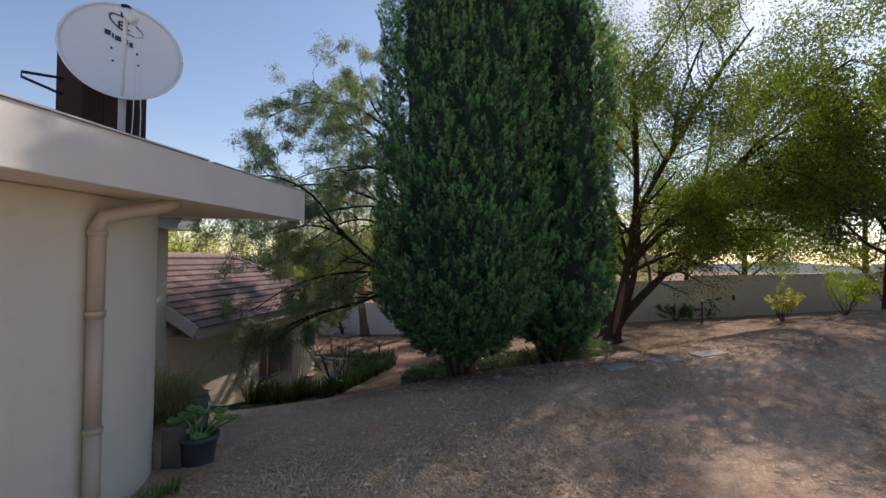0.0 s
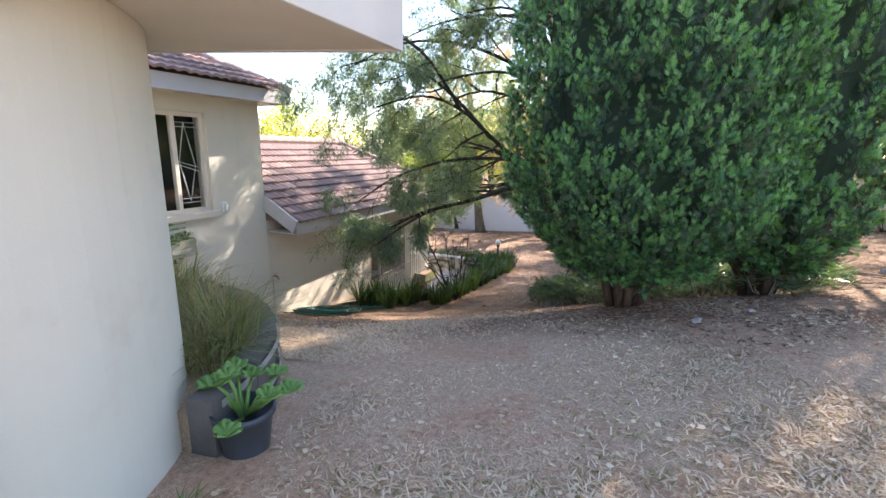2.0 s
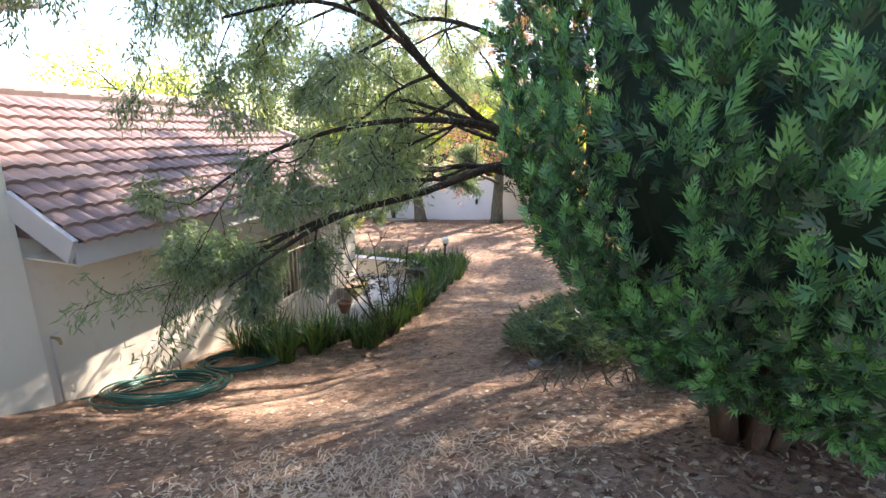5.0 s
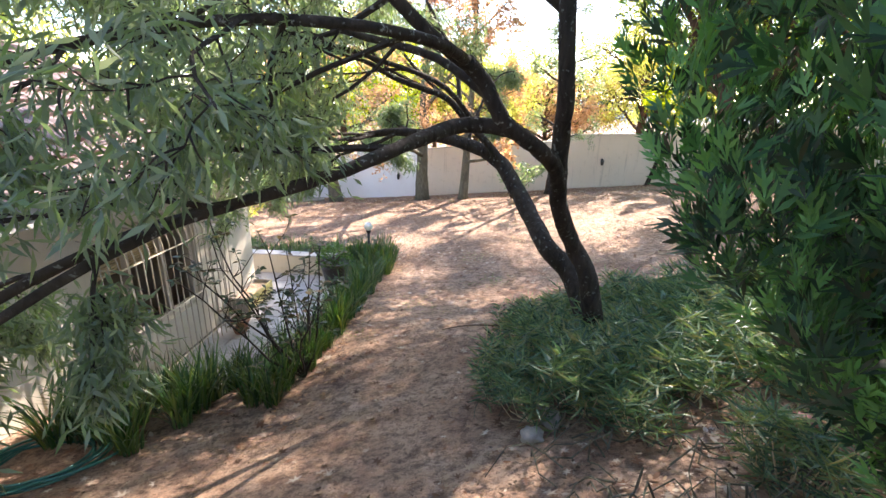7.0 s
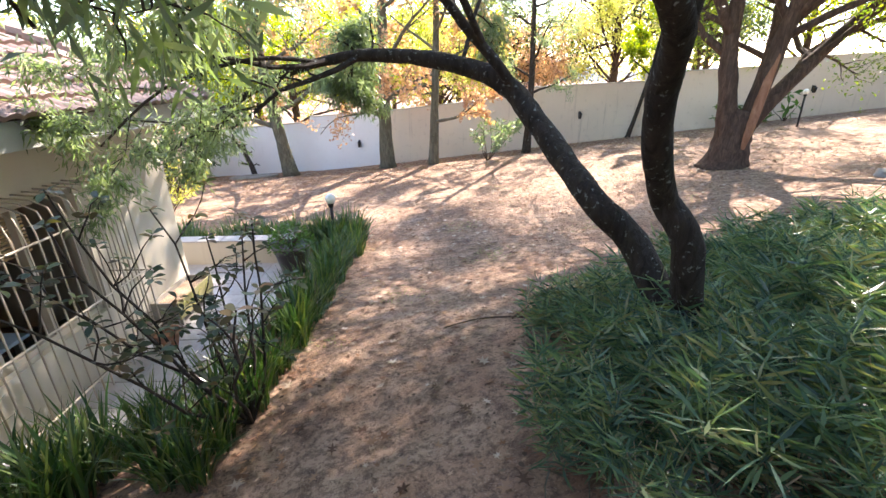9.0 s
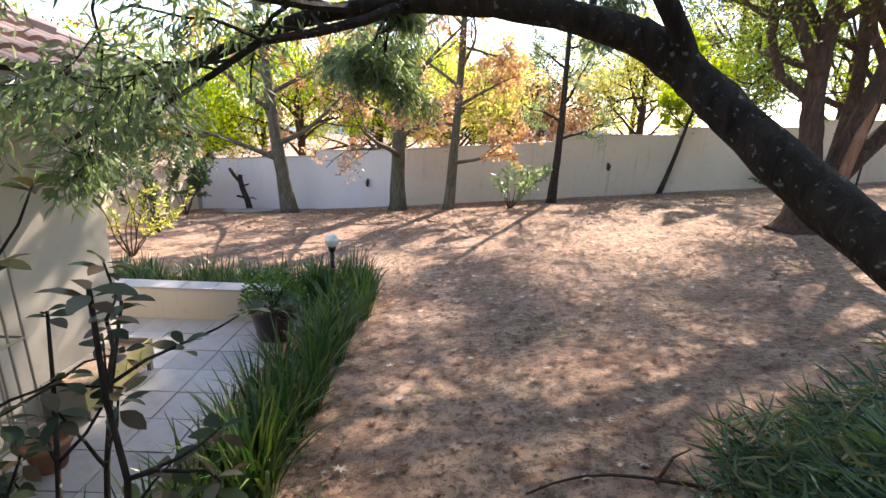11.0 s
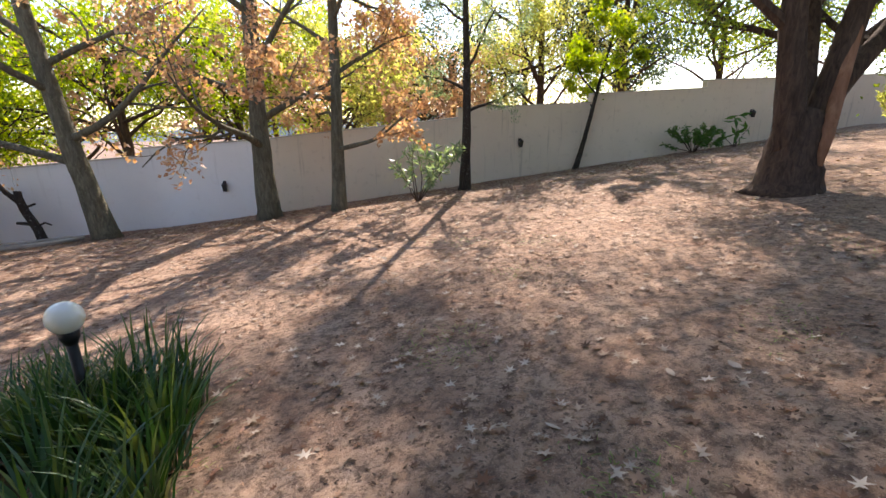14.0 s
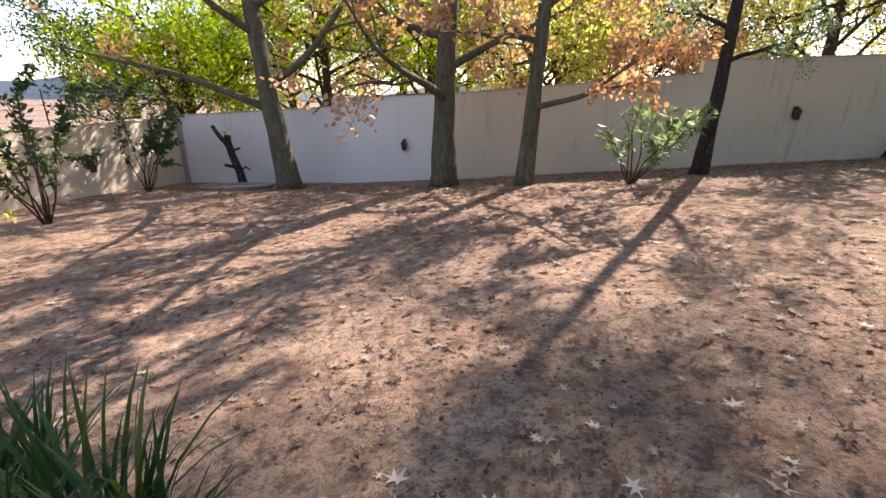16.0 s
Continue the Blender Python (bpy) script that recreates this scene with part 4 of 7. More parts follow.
tree("willow_leaved_tree", "leaning two-stemmed dark-barked tree with arching boughs and narrow grey-green leaves", [
    ([fb, (0.17, 10.9, -0.72), (0.05, 11.02, -0.45), (-0.2, 10.82, -0.04), (-0.3, 10.66, 0.3), (-0.36, 10.5, 0.65), (-0.42, 10.35, 1.0), (-0.55, 10.4, 2.2), (-0.9, 10.6, 3.4), (-1.4, 10.8, 4.6)], 0.092, 0.04, False),
    ([(0.38, 11.25, -1.35), (0.29, 11.62, -0.95), (0.04, 11.76, -0.68), (-0.06, 12.1, -0.45), (-0.2, 12.52, -0.12), (-0.33, 12.74, 0.1), (-0.55, 12.86, 0.27)], 0.115, 0.088, False),
    ([(-0.5, 12.84, 0.24), (-0.9, 13.0, 0.36), (-1.3, 13.2, 0.42), (-1.8, 13.4, 0.42), (-2.4, 13.5, 0.27), (-3.0, 13.5, -0.05), (-3.5, 13.4, -0.4)], 0.122, 0.018, True),
    ([(-0.30, 12.7, 0.06), (-0.48, 12.66, 0.3), (-0.75, 12.6, 0.56), (-1.05, 12.5, 0.86), (-1.32, 12.36, 0.95), (-1.65, 12.35, 1.06), (-1.95, 12.1, 1.2), (-2.4, 12.0, 1.3), (-3.05, 12.2, 1.34), (-3.8, 12.2, 1.1)], 0.07, 0.016, True),
    ([(-0.28, 10.7, 0.2), (-0.38, 10.52, 0.36), (-0.5, 10.38, 0.46), (-0.66, 10.28, 0.57), (-0.83, 10.22, 0.67), (-0.93, 10.2, 0.8), (-1.0, 10.2, 0.93), (-1.13, 10.12, 1.05)], 0.066, 0.05, False),
    ([(-1.1, 10.14, 1.02), (-1.4, 9.95, 1.2), (-1.75, 9.8, 1.5), (-2.2, 9.6, 1.9), (-2.8, 9.4, 2.1), (-3.5, 9.1, 1.9)], 0.066, 0.018, True),
    ([(-1.13, 10.12, 1.05), (-1.35, 9.7, 1.1), (-1.8, 9.35, 1.12), (-2.4, 9.1, 1.05), (-3.1, 8.9, 0.8), (-3.7, 8.8, 0.4)], 0.05, 0.014, True),
    ([(-0.78, 10.23, 0.65), (-1.12, 10.22, 0.67), (-1.41, 9.91, 0.60), (-1.6, 9.66, 0.54), (-1.88, 9.46, 0.44), (-2.3, 9.28, 0.33), (-2.75, 9.2, 0.2), (-3.1, 9.1, 0.02)], 0.078, 0.022, True),
    ([(-2.3, 9.28, 0.33), (-2.8, 9.0, 0.18), (-3.2, 8.85, -0.05), (-3.55, 8.85, -0.3), (-3.85, 8.95, -0.55)], 0.04, 0.012, True),
    ([(-2.45, 9.25, 0.3), (-2.7, 8.85, 0.18), (-2.95, 8.55, 0.0), (-3.2, 8.35, -0.2)], 0.04, 0.012, True),
    ([(-0.95, 10.21, 0.84), (-1.3, 10.5, 1.1), (-1.8, 10.8, 1.25), (-2.4, 11.0, 1.4), (-3.0, 11.1, 1.4), (-3.6, 11.1, 1.2)], 0.05, 0.014, True),
    ([(-0.66, 12.6, 0.5), (-1.1, 12.0, 0.95), (-1.7, 11.6, 1.15), (-2.4, 11.5, 1.3), (-3.2, 11.5, 1.3), (-3.8, 11.5, 1.1)], 0.045, 0.014, True),
    ([(-0.5, 10.4, 1.8), (-1.3, 10.3, 2.6), (-2.3, 10.0, 3.0), (-3.3, 9.8, 3.0), (-4.2, 9.6, 2.6)], 0.055, 0.018, True),
    ([(-0.46, 10.38, 1.4), (-1.2, 11.0, 2.1), (-2.2, 11.4, 2.4), (-3.2, 11.8, 2.1), (-4.0, 12.0, 1.5)], 0.05, 0.018, True),
    ([(-0.9, 10.6, 3.4), (-1.6, 10.2, 4.2), (-2.4, 10.0, 4.8), (-3.0, 9.9, 5.4)], 0.045, 0.015, True),
    ([(-1.4, 10.8, 4.6), (-1.9, 11.2, 5.4), (-2.2, 11.4, 6.2)], 0.045, 0.015, True),
    ([(-0.55, 10.4, 2.2), (-0.1, 11.2, 3.2), (-0.2, 12.2, 4.0), (-0.6, 13.2, 4.2)], 0.05, 0.018, True),
    ([(-1.4, 10.8, 4.6), (-2.2, 10.4, 5.0), (-3.2, 10.2, 5.0), (-4.0, 10.0, 4.6)], 0.045, 0.015, True),
    ([(-1.75, 9.8, 1.5), (-2.4, 9.3, 2.2), (-3.2, 9.0, 2.6), (-4.0, 8.9, 2.5)], 0.045, 0.015, True),
    ([(-2.2, 9.6, 1.9), (-2.7, 9.0, 2.7), (-3.4, 8.6, 3.0), (-4.0, 8.4, 2.8)], 0.045, 0.015, True),
    ([(-0.55, 10.4, 2.3), (-1.8, 11.0, 2.7), (-3.2, 11.2, 2.5), (-4.6, 11.2, 1.9)], 0.05, 0.015, True),
    ([(-0.9, 10.6, 3.4), (-2.0, 11.0, 3.7), (-3.2, 11.2, 3.6), (-4.4, 11.2, 3.1)], 0.045, 0.015, True),
    ([(-1.4, 10.8, 4.6), (-1.6, 11.8, 5.1), (-1.6, 13.0, 5.3), (-1.4, 14.2, 5.1)], 0.045, 0.015, True),
    ([(-0.9, 10.6, 3.4), (-1.6, 11.8, 3.9), (-2.4, 12.8, 4.0), (-3.0, 13.8, 3.7)], 0.045, 0.015, True),
    ([(-2.2, 11.4, 2.4), (-3.0, 12.6, 2.9), (-3.6, 13.6, 3.0)], 0.04, 0.015, True),
    ([(-0.9, 12.55, 0.7), (-0.95, 12.9, 1.3), (-1.4, 13.4, 2.2), (-2.0, 13.8, 2.8)], 0.045, 0.018, True),
    ([(-0.9, 10.6, 3.4), (-1.4, 9.9, 4.0), (-2.0, 9.2, 4.2), (-2.6, 8.8, 3.9)], 0.045, 0.015, True),
    ([(-0.55, 10.4, 2.2), (-0.9, 9.8, 3.0), (-1.4, 9.3, 3.3), (-2.0, 9.0, 3.2)], 0.045, 0.015, True),
    ([(-1.6, 13.33, 0.43), (-1.75, 13.8, 0.42), (-1.85, 14.25, 0.25)], 0.026, 0.008, True),
    ([(-2.0, 13.43, 0.38), (-2.5, 12.9, 0.4), (-3.1, 12.6, 0.2), (-3.6, 12.5, -0.2)], 0.03, 0.010, True),
    ([(-0.75, 12.95, 0.32), (-0.5, 13.4, 0.85), (-0.2, 13.9, 1.2), (0.1, 14.3, 1.3)], 0.03, 0.010, True),
], M_BARK, M_KAREE, 21, (0.088, 0.015), depth=2, kids=6, ratio=0.43, per=25, droop=0.7, lift=-0.03, scatter=0.05, thin=0.72, floor=hang_floor)

bb = (6.8, 18.2, gz(6.8, 18.2) - 0.1)
big = tree("spreading_tree", "massive many-stemmed shade tree with feathery yellow-green leaves", [
    ([bb, (6.85, 18.2, bb[2] + 0.5), (6.9, 18.2, bb[2] + 1.0), (7.0, 18.2, bb[2] + 1.35)], 0.46, 0.32, False),
    ([(6.72, 18.2, bb[2] + 0.7), (6.55, 18.25, bb[2] + 1.8), (6.4, 18.3, bb[2] + 2.8), (6.3, 18.2, bb[2] + 4.4), (5.6, 17.6, bb[2] + 7.0), (4.2, 16.6, bb[2] + 9.5)], 0.24, 0.06, True),
    ([(7.0, 18.1, bb[2] + 0.8), (7.2, 18.0, bb[2] + 2.0), (7.4, 17.9, bb[2] + 3.2), (7.5, 17.4, bb[2] + 5.2), (7.0, 16.2, bb[2] + 7.8), (6.2, 14.6, bb[2] + 9.8)], 0.22, 0.06, True),
    ([(7.1, 18.3, bb[2] + 0.7), (7.7, 18.3, bb[2] + 1.5), (8.5, 18.2, bb[2] + 2.4), (9.6, 18.0, bb[2] + 3.6), (11.2, 17.6, bb[2] + 5.4), (13.4, 17.0, bb[2] + 7.6)], 0.21, 0.05, True),
    ([(7.3, 18.4, bb[2] + 0.9), (7.9, 18.8, bb[2] + 2.2), (8.4, 19.3, bb[2] + 3.8), (8.8, 20.2, bb[2] + 6.4), (8.8, 21.0, bb[2] + 10.0)], 0.17, 0.05, True),
    ([(6.35, 18.25, bb[2] + 3.0), (5.4, 18.8, bb[2] + 5.0), (4.2, 19.4, bb[2] + 6.6), (2.6, 19.8, bb[2] + 8.2)], 0.12, 0.03, True),
    ([(7.45, 17.9, bb[2] + 3.2), (8.6, 16.6, bb[2] + 5.0), (9.8, 15.2, bb[2] + 6.6), (10.8, 13.6, bb[2] + 7.8)], 0.12, 0.03, True),
    ([(9.6, 18.0, bb[2] + 3.6), (10.6, 18.8, bb[2] + 5.6), (11.6, 19.4, bb[2] + 8.2), (12.0, 19.8, bb[2] + 10.2)], 0.10, 0.03, True),
    ([(6.3, 18.2, bb[2] + 4.4), (5.2, 16.6, bb[2] + 5.6), (3.8, 15.2, bb[2] + 6.4), (2.4, 14.0, bb[2] + 6.8)], 0.09, 0.03, True),
    ([(7.5, 17.4, bb[2] + 5.2), (8.2, 16.0, bb[2] + 7.4), (8.6, 14.2, bb[2] + 9.2), (8.8, 12.6, bb[2] + 10.2)], 0.09, 0.03, True),
    ([(9.6, 18.0, bb[2] + 3.6), (11.5, 16.5, bb[2] + 6.5), (13.5, 15.5, bb[2] + 8.5)], 0.09, 0.03, True),
    ([(7.5, 17.4, bb[2] + 5.2), (9.0, 17.5, bb[2] + 8.0), (10.5, 17.5, bb[2] + 10.5), (11.5, 17.5, bb[2] + 12.0)], 0.09, 0.03, True),
    ([(6.3, 18.2, bb[2] + 4.4), (5.8, 18.6, bb[2] + 7.5), (5.0, 18.8, bb[2] + 10.0), (4.4, 19.0, bb[2] + 12.0)], 0.09, 0.03, True),
    # next three limbs: added high up to throw shade over the yard
    ([(6.3, 18.2, bb[2] + 4.4), (4.6, 20.2, bb[2] + 6.8), (3.0, 22.0, bb[2] + 8.2), (1.4, 23.2, bb[2] + 9.0)], 0.09, 0.03, True),
    ([(6.4, 18.3, bb[2] + 3.6), (6.0, 20.2, bb[2] + 6.4), (5.6, 22.0, bb[2] + 8.4), (5.2, 23.6, bb[2] + 9.4)], 0.09, 0.03, True),
    ([(7.4, 17.9, bb[2] + 3.6), (7.4, 20.0, bb[2] + 6.6), (7.6, 22.2, bb[2] + 8.6), (7.6, 24.0, bb[2] + 9.6)], 0.09, 0.03, True),
    ([(7.0, 18.2, bb[2] + 4.6), (6.9, 18.8, bb[2] + 7.0), (6.6, 19.2, bb[2] + 9.4), (6.2, 19.4, bb[2] + 11.6)], 0.10, 0.03, True),
    ([(8.5, 18.2, bb[2] + 2.4), (9.5, 17.0, bb[2] + 4.0), (10.5, 16.0, bb[2] + 4.6), (11.5, 15.0, bb[2] + 4.5)], 0.07, 0.02, True),
    ([(9.6, 18.0, bb[2] + 3.6), (11.5, 18.5, bb[2] + 4.6), (13.5, 18.5, bb[2] + 4.9), (15.0, 18.3, bb[2] + 4.5)], 0.07, 0.02, True),
    ([(7.4, 17.9, bb[2] + 3.2), (7.9, 16.6, bb[2] + 4.6), (8.3, 15.2, bb[2] + 5.2), (8.8, 14.0, bb[2] + 5.2)], 0.07, 0.02, True),
    ([(11.2, 17.6, bb[2] + 5.4), (12.5, 16.6, bb[2] + 6.2), (14.0, 15.6, bb[2] + 6.4)], 0.06, 0.02, True),
    ([(8.4, 19.3, bb[2] + 3.8), (10.0, 20.4, bb[2] + 5.2), (11.8, 21.2, bb[2] + 6.0), (13.4, 21.8, bb[2] + 6.2)], 0.07, 0.02, True),
    # four more added overhead, above the view from the yard, for its shade
    ([(7.6, 22.2, bb[2] + 8.6), (8.4, 24.6, bb[2] + 9.8), (9.0, 26.6, bb[2] + 10.2), (9.4, 28.4, bb[2] + 10.0)], 0.06, 0.02, True),
    ([(5.6, 22.0, bb[2] + 8.4), (5.8, 24.4, bb[2] + 9.4), (6.2, 26.4, bb[2] + 9.8), (6.4, 28.2, bb[2] + 9.6)], 0.06, 0.02, True),
    ([(8.8, 20.2, bb[2] + 6.4), (10.6, 22.6, bb[2] + 8.6), (11.8, 24.8, bb[2] + 9.6), (12.6, 26.6, bb[2] + 9.8)], 0.06, 0.02, True),
    ([(3.0, 22.0, bb[2] + 8.2), (3.2, 24.0, bb[2] + 9.0), (3.6, 26.0, bb[2] + 9.2)], 0.05, 0.02, True),
    ([(9.8, 15.2, bb[2] + 6.6), (10.0, 13.4, bb[2] + 7.6), (9.8, 11.6, bb[2] + 8.2), (9.4, 10.2, bb[2] + 8.2)], 0.06, 0.02, True),
    ([(13.4, 17.0, bb[2] + 7.6), (13.6, 15.0, bb[2] + 8.2), (13.4, 13.0, bb[2] + 8.4), (12.8, 11.4, bb[2] + 8.2)], 0.05, 0.02, True),
    ([(8.2, 16.0, bb[2] + 7.4), (7.4, 14.0, bb[2] + 8.4), (6.8, 12.2, bb[2] + 8.8), (6.2, 10.6, bb[2] + 8.8)], 0.06, 0.02, True),
    # the last two are added unseen, to shade the lawn and house wall
    ([(2.9, 14.4, bb[2] + 6.7), (2.2, 13.0, bb[2] + 7.8), (1.6, 11.8, bb[2] + 8.4)], 0.05, 0.02, True),
    ([(4.6, 16.9, bb[2] + 9.0), (3.8, 14.8, bb[2] + 9.6), (3.0, 12.8, bb[2] + 9.6)], 0.05, 0.02, True),
], M_BARK_B, M_SHADE, 31, (0.095, 0.042), depth=2, kids=6, ratio=0.45, per=46, droop=0.15, lift=0.02, scatter=0.24)
# long strip where the bark has come away
m = Mesh()
m.tube([(0.02, -0.42, 0.55), (0.12, -0.40, 1.0), (0.30, -0.32, 1.7), (0.44, -0.30, 2.4), (0.55, -0.33, 3.0)], [0.05, 0.10, 0.10, 0.09, 0.03], 10, None, 0.25, 4)
part("bare_wood", m, M_STRIPPED, big, "orange strip of bare wood where bark has come away", True)


def slim_tree(x, y, lean, height, r, mat, leafm, seed, label, first=2.4, n=7, per=12, leaf=(0.11, 0.07), out=2.2, droop=0.1, ratio=0.5, kids=4):
    rng = np.random.default_rng(seed)
    z = gz(x, y) - 0.06
    trunk = [(x + lean[0] * f + 0.05 * math.sin(5 * f + seed), y + lean[1] * f, z + height * f) for f in np.linspace(0, 1, 7)]
    limbs = [(trunk, r, r * 0.35, False)]
    for k in range(n):
        f = min(0.97, first / height + (1 - first / height) * (k + 0.3) / n)
        b = np.array([np.interp(f, np.linspace(0, 1, 7), [p[i] for p in trunk]) for i in range(3)])
        a = k * 2.4 + seed
        d = np.array([math.cos(a), math.sin(a), rng.uniform(0.15, 0.6)])
        L = out * (1.1 - 0.6 * f) * rng.uniform(0.8, 1.2)
        limbs.append(([tuple(q) for q in limb_path(rng, b, d, L, 4, 0.15, 0.05)], r * 0.42 * (1.1 - 0.6 * f), 0.012, True))
    return tree("yard_tree", label, limbs, mat, leafm, seed, leaf, depth=2, kids=kids, ratio=ratio, per=per, droop=droop, lift=0.03, scatter=0.07)


slim_tree(-4.6, 26.5, (-1.0, 0.2), 8.5, 0.24, M_BARK_G, M_RUST, 41, "grey-green trunked oak shedding brown leaves by the white wall", 1.7, 13, 9, (0.12, 0.07), 4.2)
slim_tree(-0.9, 25.75, (0.1, 0.1), 10.0, 0.24, M_BARK_G, M_RUST, 42, "straight grey-green trunked oak with rusty leaves by the wall", 1.7, 14, 9, (0.12, 0.07), 3.8)
slim_tree(0.75, 25.0, (0.25, 0.1), 9.5, 0.16, M_BARK_G, M_RUST, 43, "slender oak with rusty autumn leaves by the wall", 1.4, 14, 12, (0.12, 0.07), 3.4)
slim_tree(4.25, 25.0, (0.1, 0.0), 7.0, 0.14, M_BARK, M_KAREE, 44, "thin dark-stemmed tree by the wall", 2.0, 9, 9, (0.10, 0.03), 2.0, 0.5)
slim_tree(8.9, 26.0, (1.1, -0.5), 5.0, 0.085, M_BARK, M_LIME, 45, "thin leaning sapling with yellow-green leaves by the wall", 1.9, 7, 12, (0.13, 0.065), 1.8, 0.5)


def sun_tree(x, y, z, height, width, leafm, seed, label, per=60, leaf=0.2, n=26):
    """A tree beyond the wall: trunk, limbs and a loose crown of leaf sprays."""
    rng = np.random.default_rng(seed)
    limbs = [([(x, y, z), (x + 0.1, y, z + height * 0.3), (x, y, z + height * 0.62)], 0.2, 0.09, False)]
    for k in range(n // 2):
        a = k * 2.4
        f = 0.22 + 0.4 * k / (n // 2)
        b = np.array((x, y, z + height * f))
        limbs.append(([tuple(q) for q in limb_path(rng, b, (math.cos(a), math.sin(a), rng.uniform(0.25, 0.9)), width * rng.uniform(0.6, 1.0), 5, 0.15, 0.04)], 0.07, 0.015, True))
    return tree("garden_tree", label, limbs, M_BARK_B, leafm, seed, (leaf, leaf * 0.55), depth=1, kids=6, ratio=0.55, per=per, droop=0.1, lift=0.02, scatter=0.2)


for k, (x, y, h, w, m, lab) in enumerate([
        (-13, 34, 7, 4.2, M_DGREEN, "dark green garden tree beyond the boundary wall"), (-9.5, 31.5, 7, 4.0, M_LIME, "lime green garden tree beyond the boundary wall"),
        (-5.0, 32.0, 9, 4.6, M_LIME, "lime green garden tree beyond the boundary wall"), (-1.5, 32.5, 9, 4.6, M_LIME, "yellow-green garden tree beyond the boundary wall"),
        (2.0, 31.5, 8, 3.8, M_GOLD, "golden autumn tree beyond the boundary wall"), (6.5, 34, 7, 3.6, M_RUST, "reddish autumn tree beyond the boundary wall"),
        (10.5, 30.5, 11, 4.4, M_GOLD, "golden autumn tree beyond the boundary wall"), (14.5, 30, 13, 4.2, M_DGREEN, "tall dark tree beyond the boundary wall"),
        (19.5, 29, 11, 4.8, M_LIME, "yellow-green garden tree beyond the boundary wall"), (25, 26.5, 11, 5.0, M_DGREEN, "dark green tree beyond the boundary wall"),
        (15.5, 15.5, 12, 4.6, M_DGREEN, "tall dark conifer-like tree at the yard's edge"), (21, 17, 10, 4.6, M_DGREEN, "dark green tree at the yard's edge"),
        (-13, 21, 7.5, 3.6, M_GOLD, "golden autumn tree beyond the house roofs"), (-17, 25, 8, 4.0, M_LIME, "green tree beyond the house roofs"), (6.0, 42, 9, 4.5, M_GOLD, "golden autumn tree far beyond the wall"), (0.5, 44, 10, 5.0, M_RUST, "reddish autumn tree far beyond the wall"),
        (-7.5, 36, 9, 5.0, M_LIME, "yellow-green tree far beyond the wall"), (-3.0, 39, 10, 5.2, M_GOLD, "golden tree far beyond the wall"), (4.0, 37, 8, 4.6, M_LIME, "lime green tree beyond the boundary wall"),
        (9.5, 37, 9, 4.8, M_DGREEN, "dark green tree far beyond the wall"), (14.0, 37, 10, 5.0, M_GOLD, "golden autumn tree far beyond the wall"), (19.0, 35, 12, 5.0, M_DGREEN, "tall dark tree far beyond the wall"), (-12, 41, 9, 5.0, M_GOLD, "golden tree far beyond the side wall")]):
    sun_tree(x, y, gz(x, y) - 0.3, h, w, m, 60 + k, lab, per=44 if y < 18 else 20, leaf=0.15)

# ---------------------------------------------------------------- near block: pipe, dish, chimney


def hpos(v, u, z):
    return HM @ Vector((v, u, z))


def h_thing(name, label, category, v, u, z, group="", turn=0.0):
    ob = new(name)
    ob.matrix_world = HM @ Matrix.Translation((v, u, z)) @ pose(0, 0, 0, 0, 0, turn)
    return tagged(ob, label, category, group)


def downpipe():
    ob = h_thing("downpipe", "brown painted round downpipe with clips on a rounded wall", "pipe", 4.085, -5.30, gz(*hpos(4.085, -5.30, 0)[:2]))
    z0 = ob.matrix_world.translation.z
    m = Mesh()
    m.tube([(0, 0, -0.05), (0, 0, 0.62)], 0.05, 16)
    m.tube([(0, 0, 0.60), (0, 0, 1.05 - z0)], 0.046, 16)
    part("lower_pipe", m, M_PIPE, ob, "", True)
    m = Mesh()
    m.tube([(0, 0, 1.03 - z0), (0, 0, 1.63 - z0), (0.02, 0.02, 1.69 - z0), (0.08, 0.12, 1.73 - z0), (0.20, 0.34, 1.80 - z0), (0.24, 0.41, 1.843 - z0)], 0.048, 16)
    part("bent_pipe", m, M_PIPE, ob, "bend that runs up under the soffit", True)
    for z in (0.30, 1.05, 1.57):
        m = Mesh()
        m.tube([(0, 0, z - z0), (0, 0, z + 0.035 - z0)], 0.057, 16)
        m.box((-0.16, -0.012, z - z0), (0.0, 0.012, z + 0.03 - z0))
        part("pipe_clip", m, M_PIPE, ob, "", True)


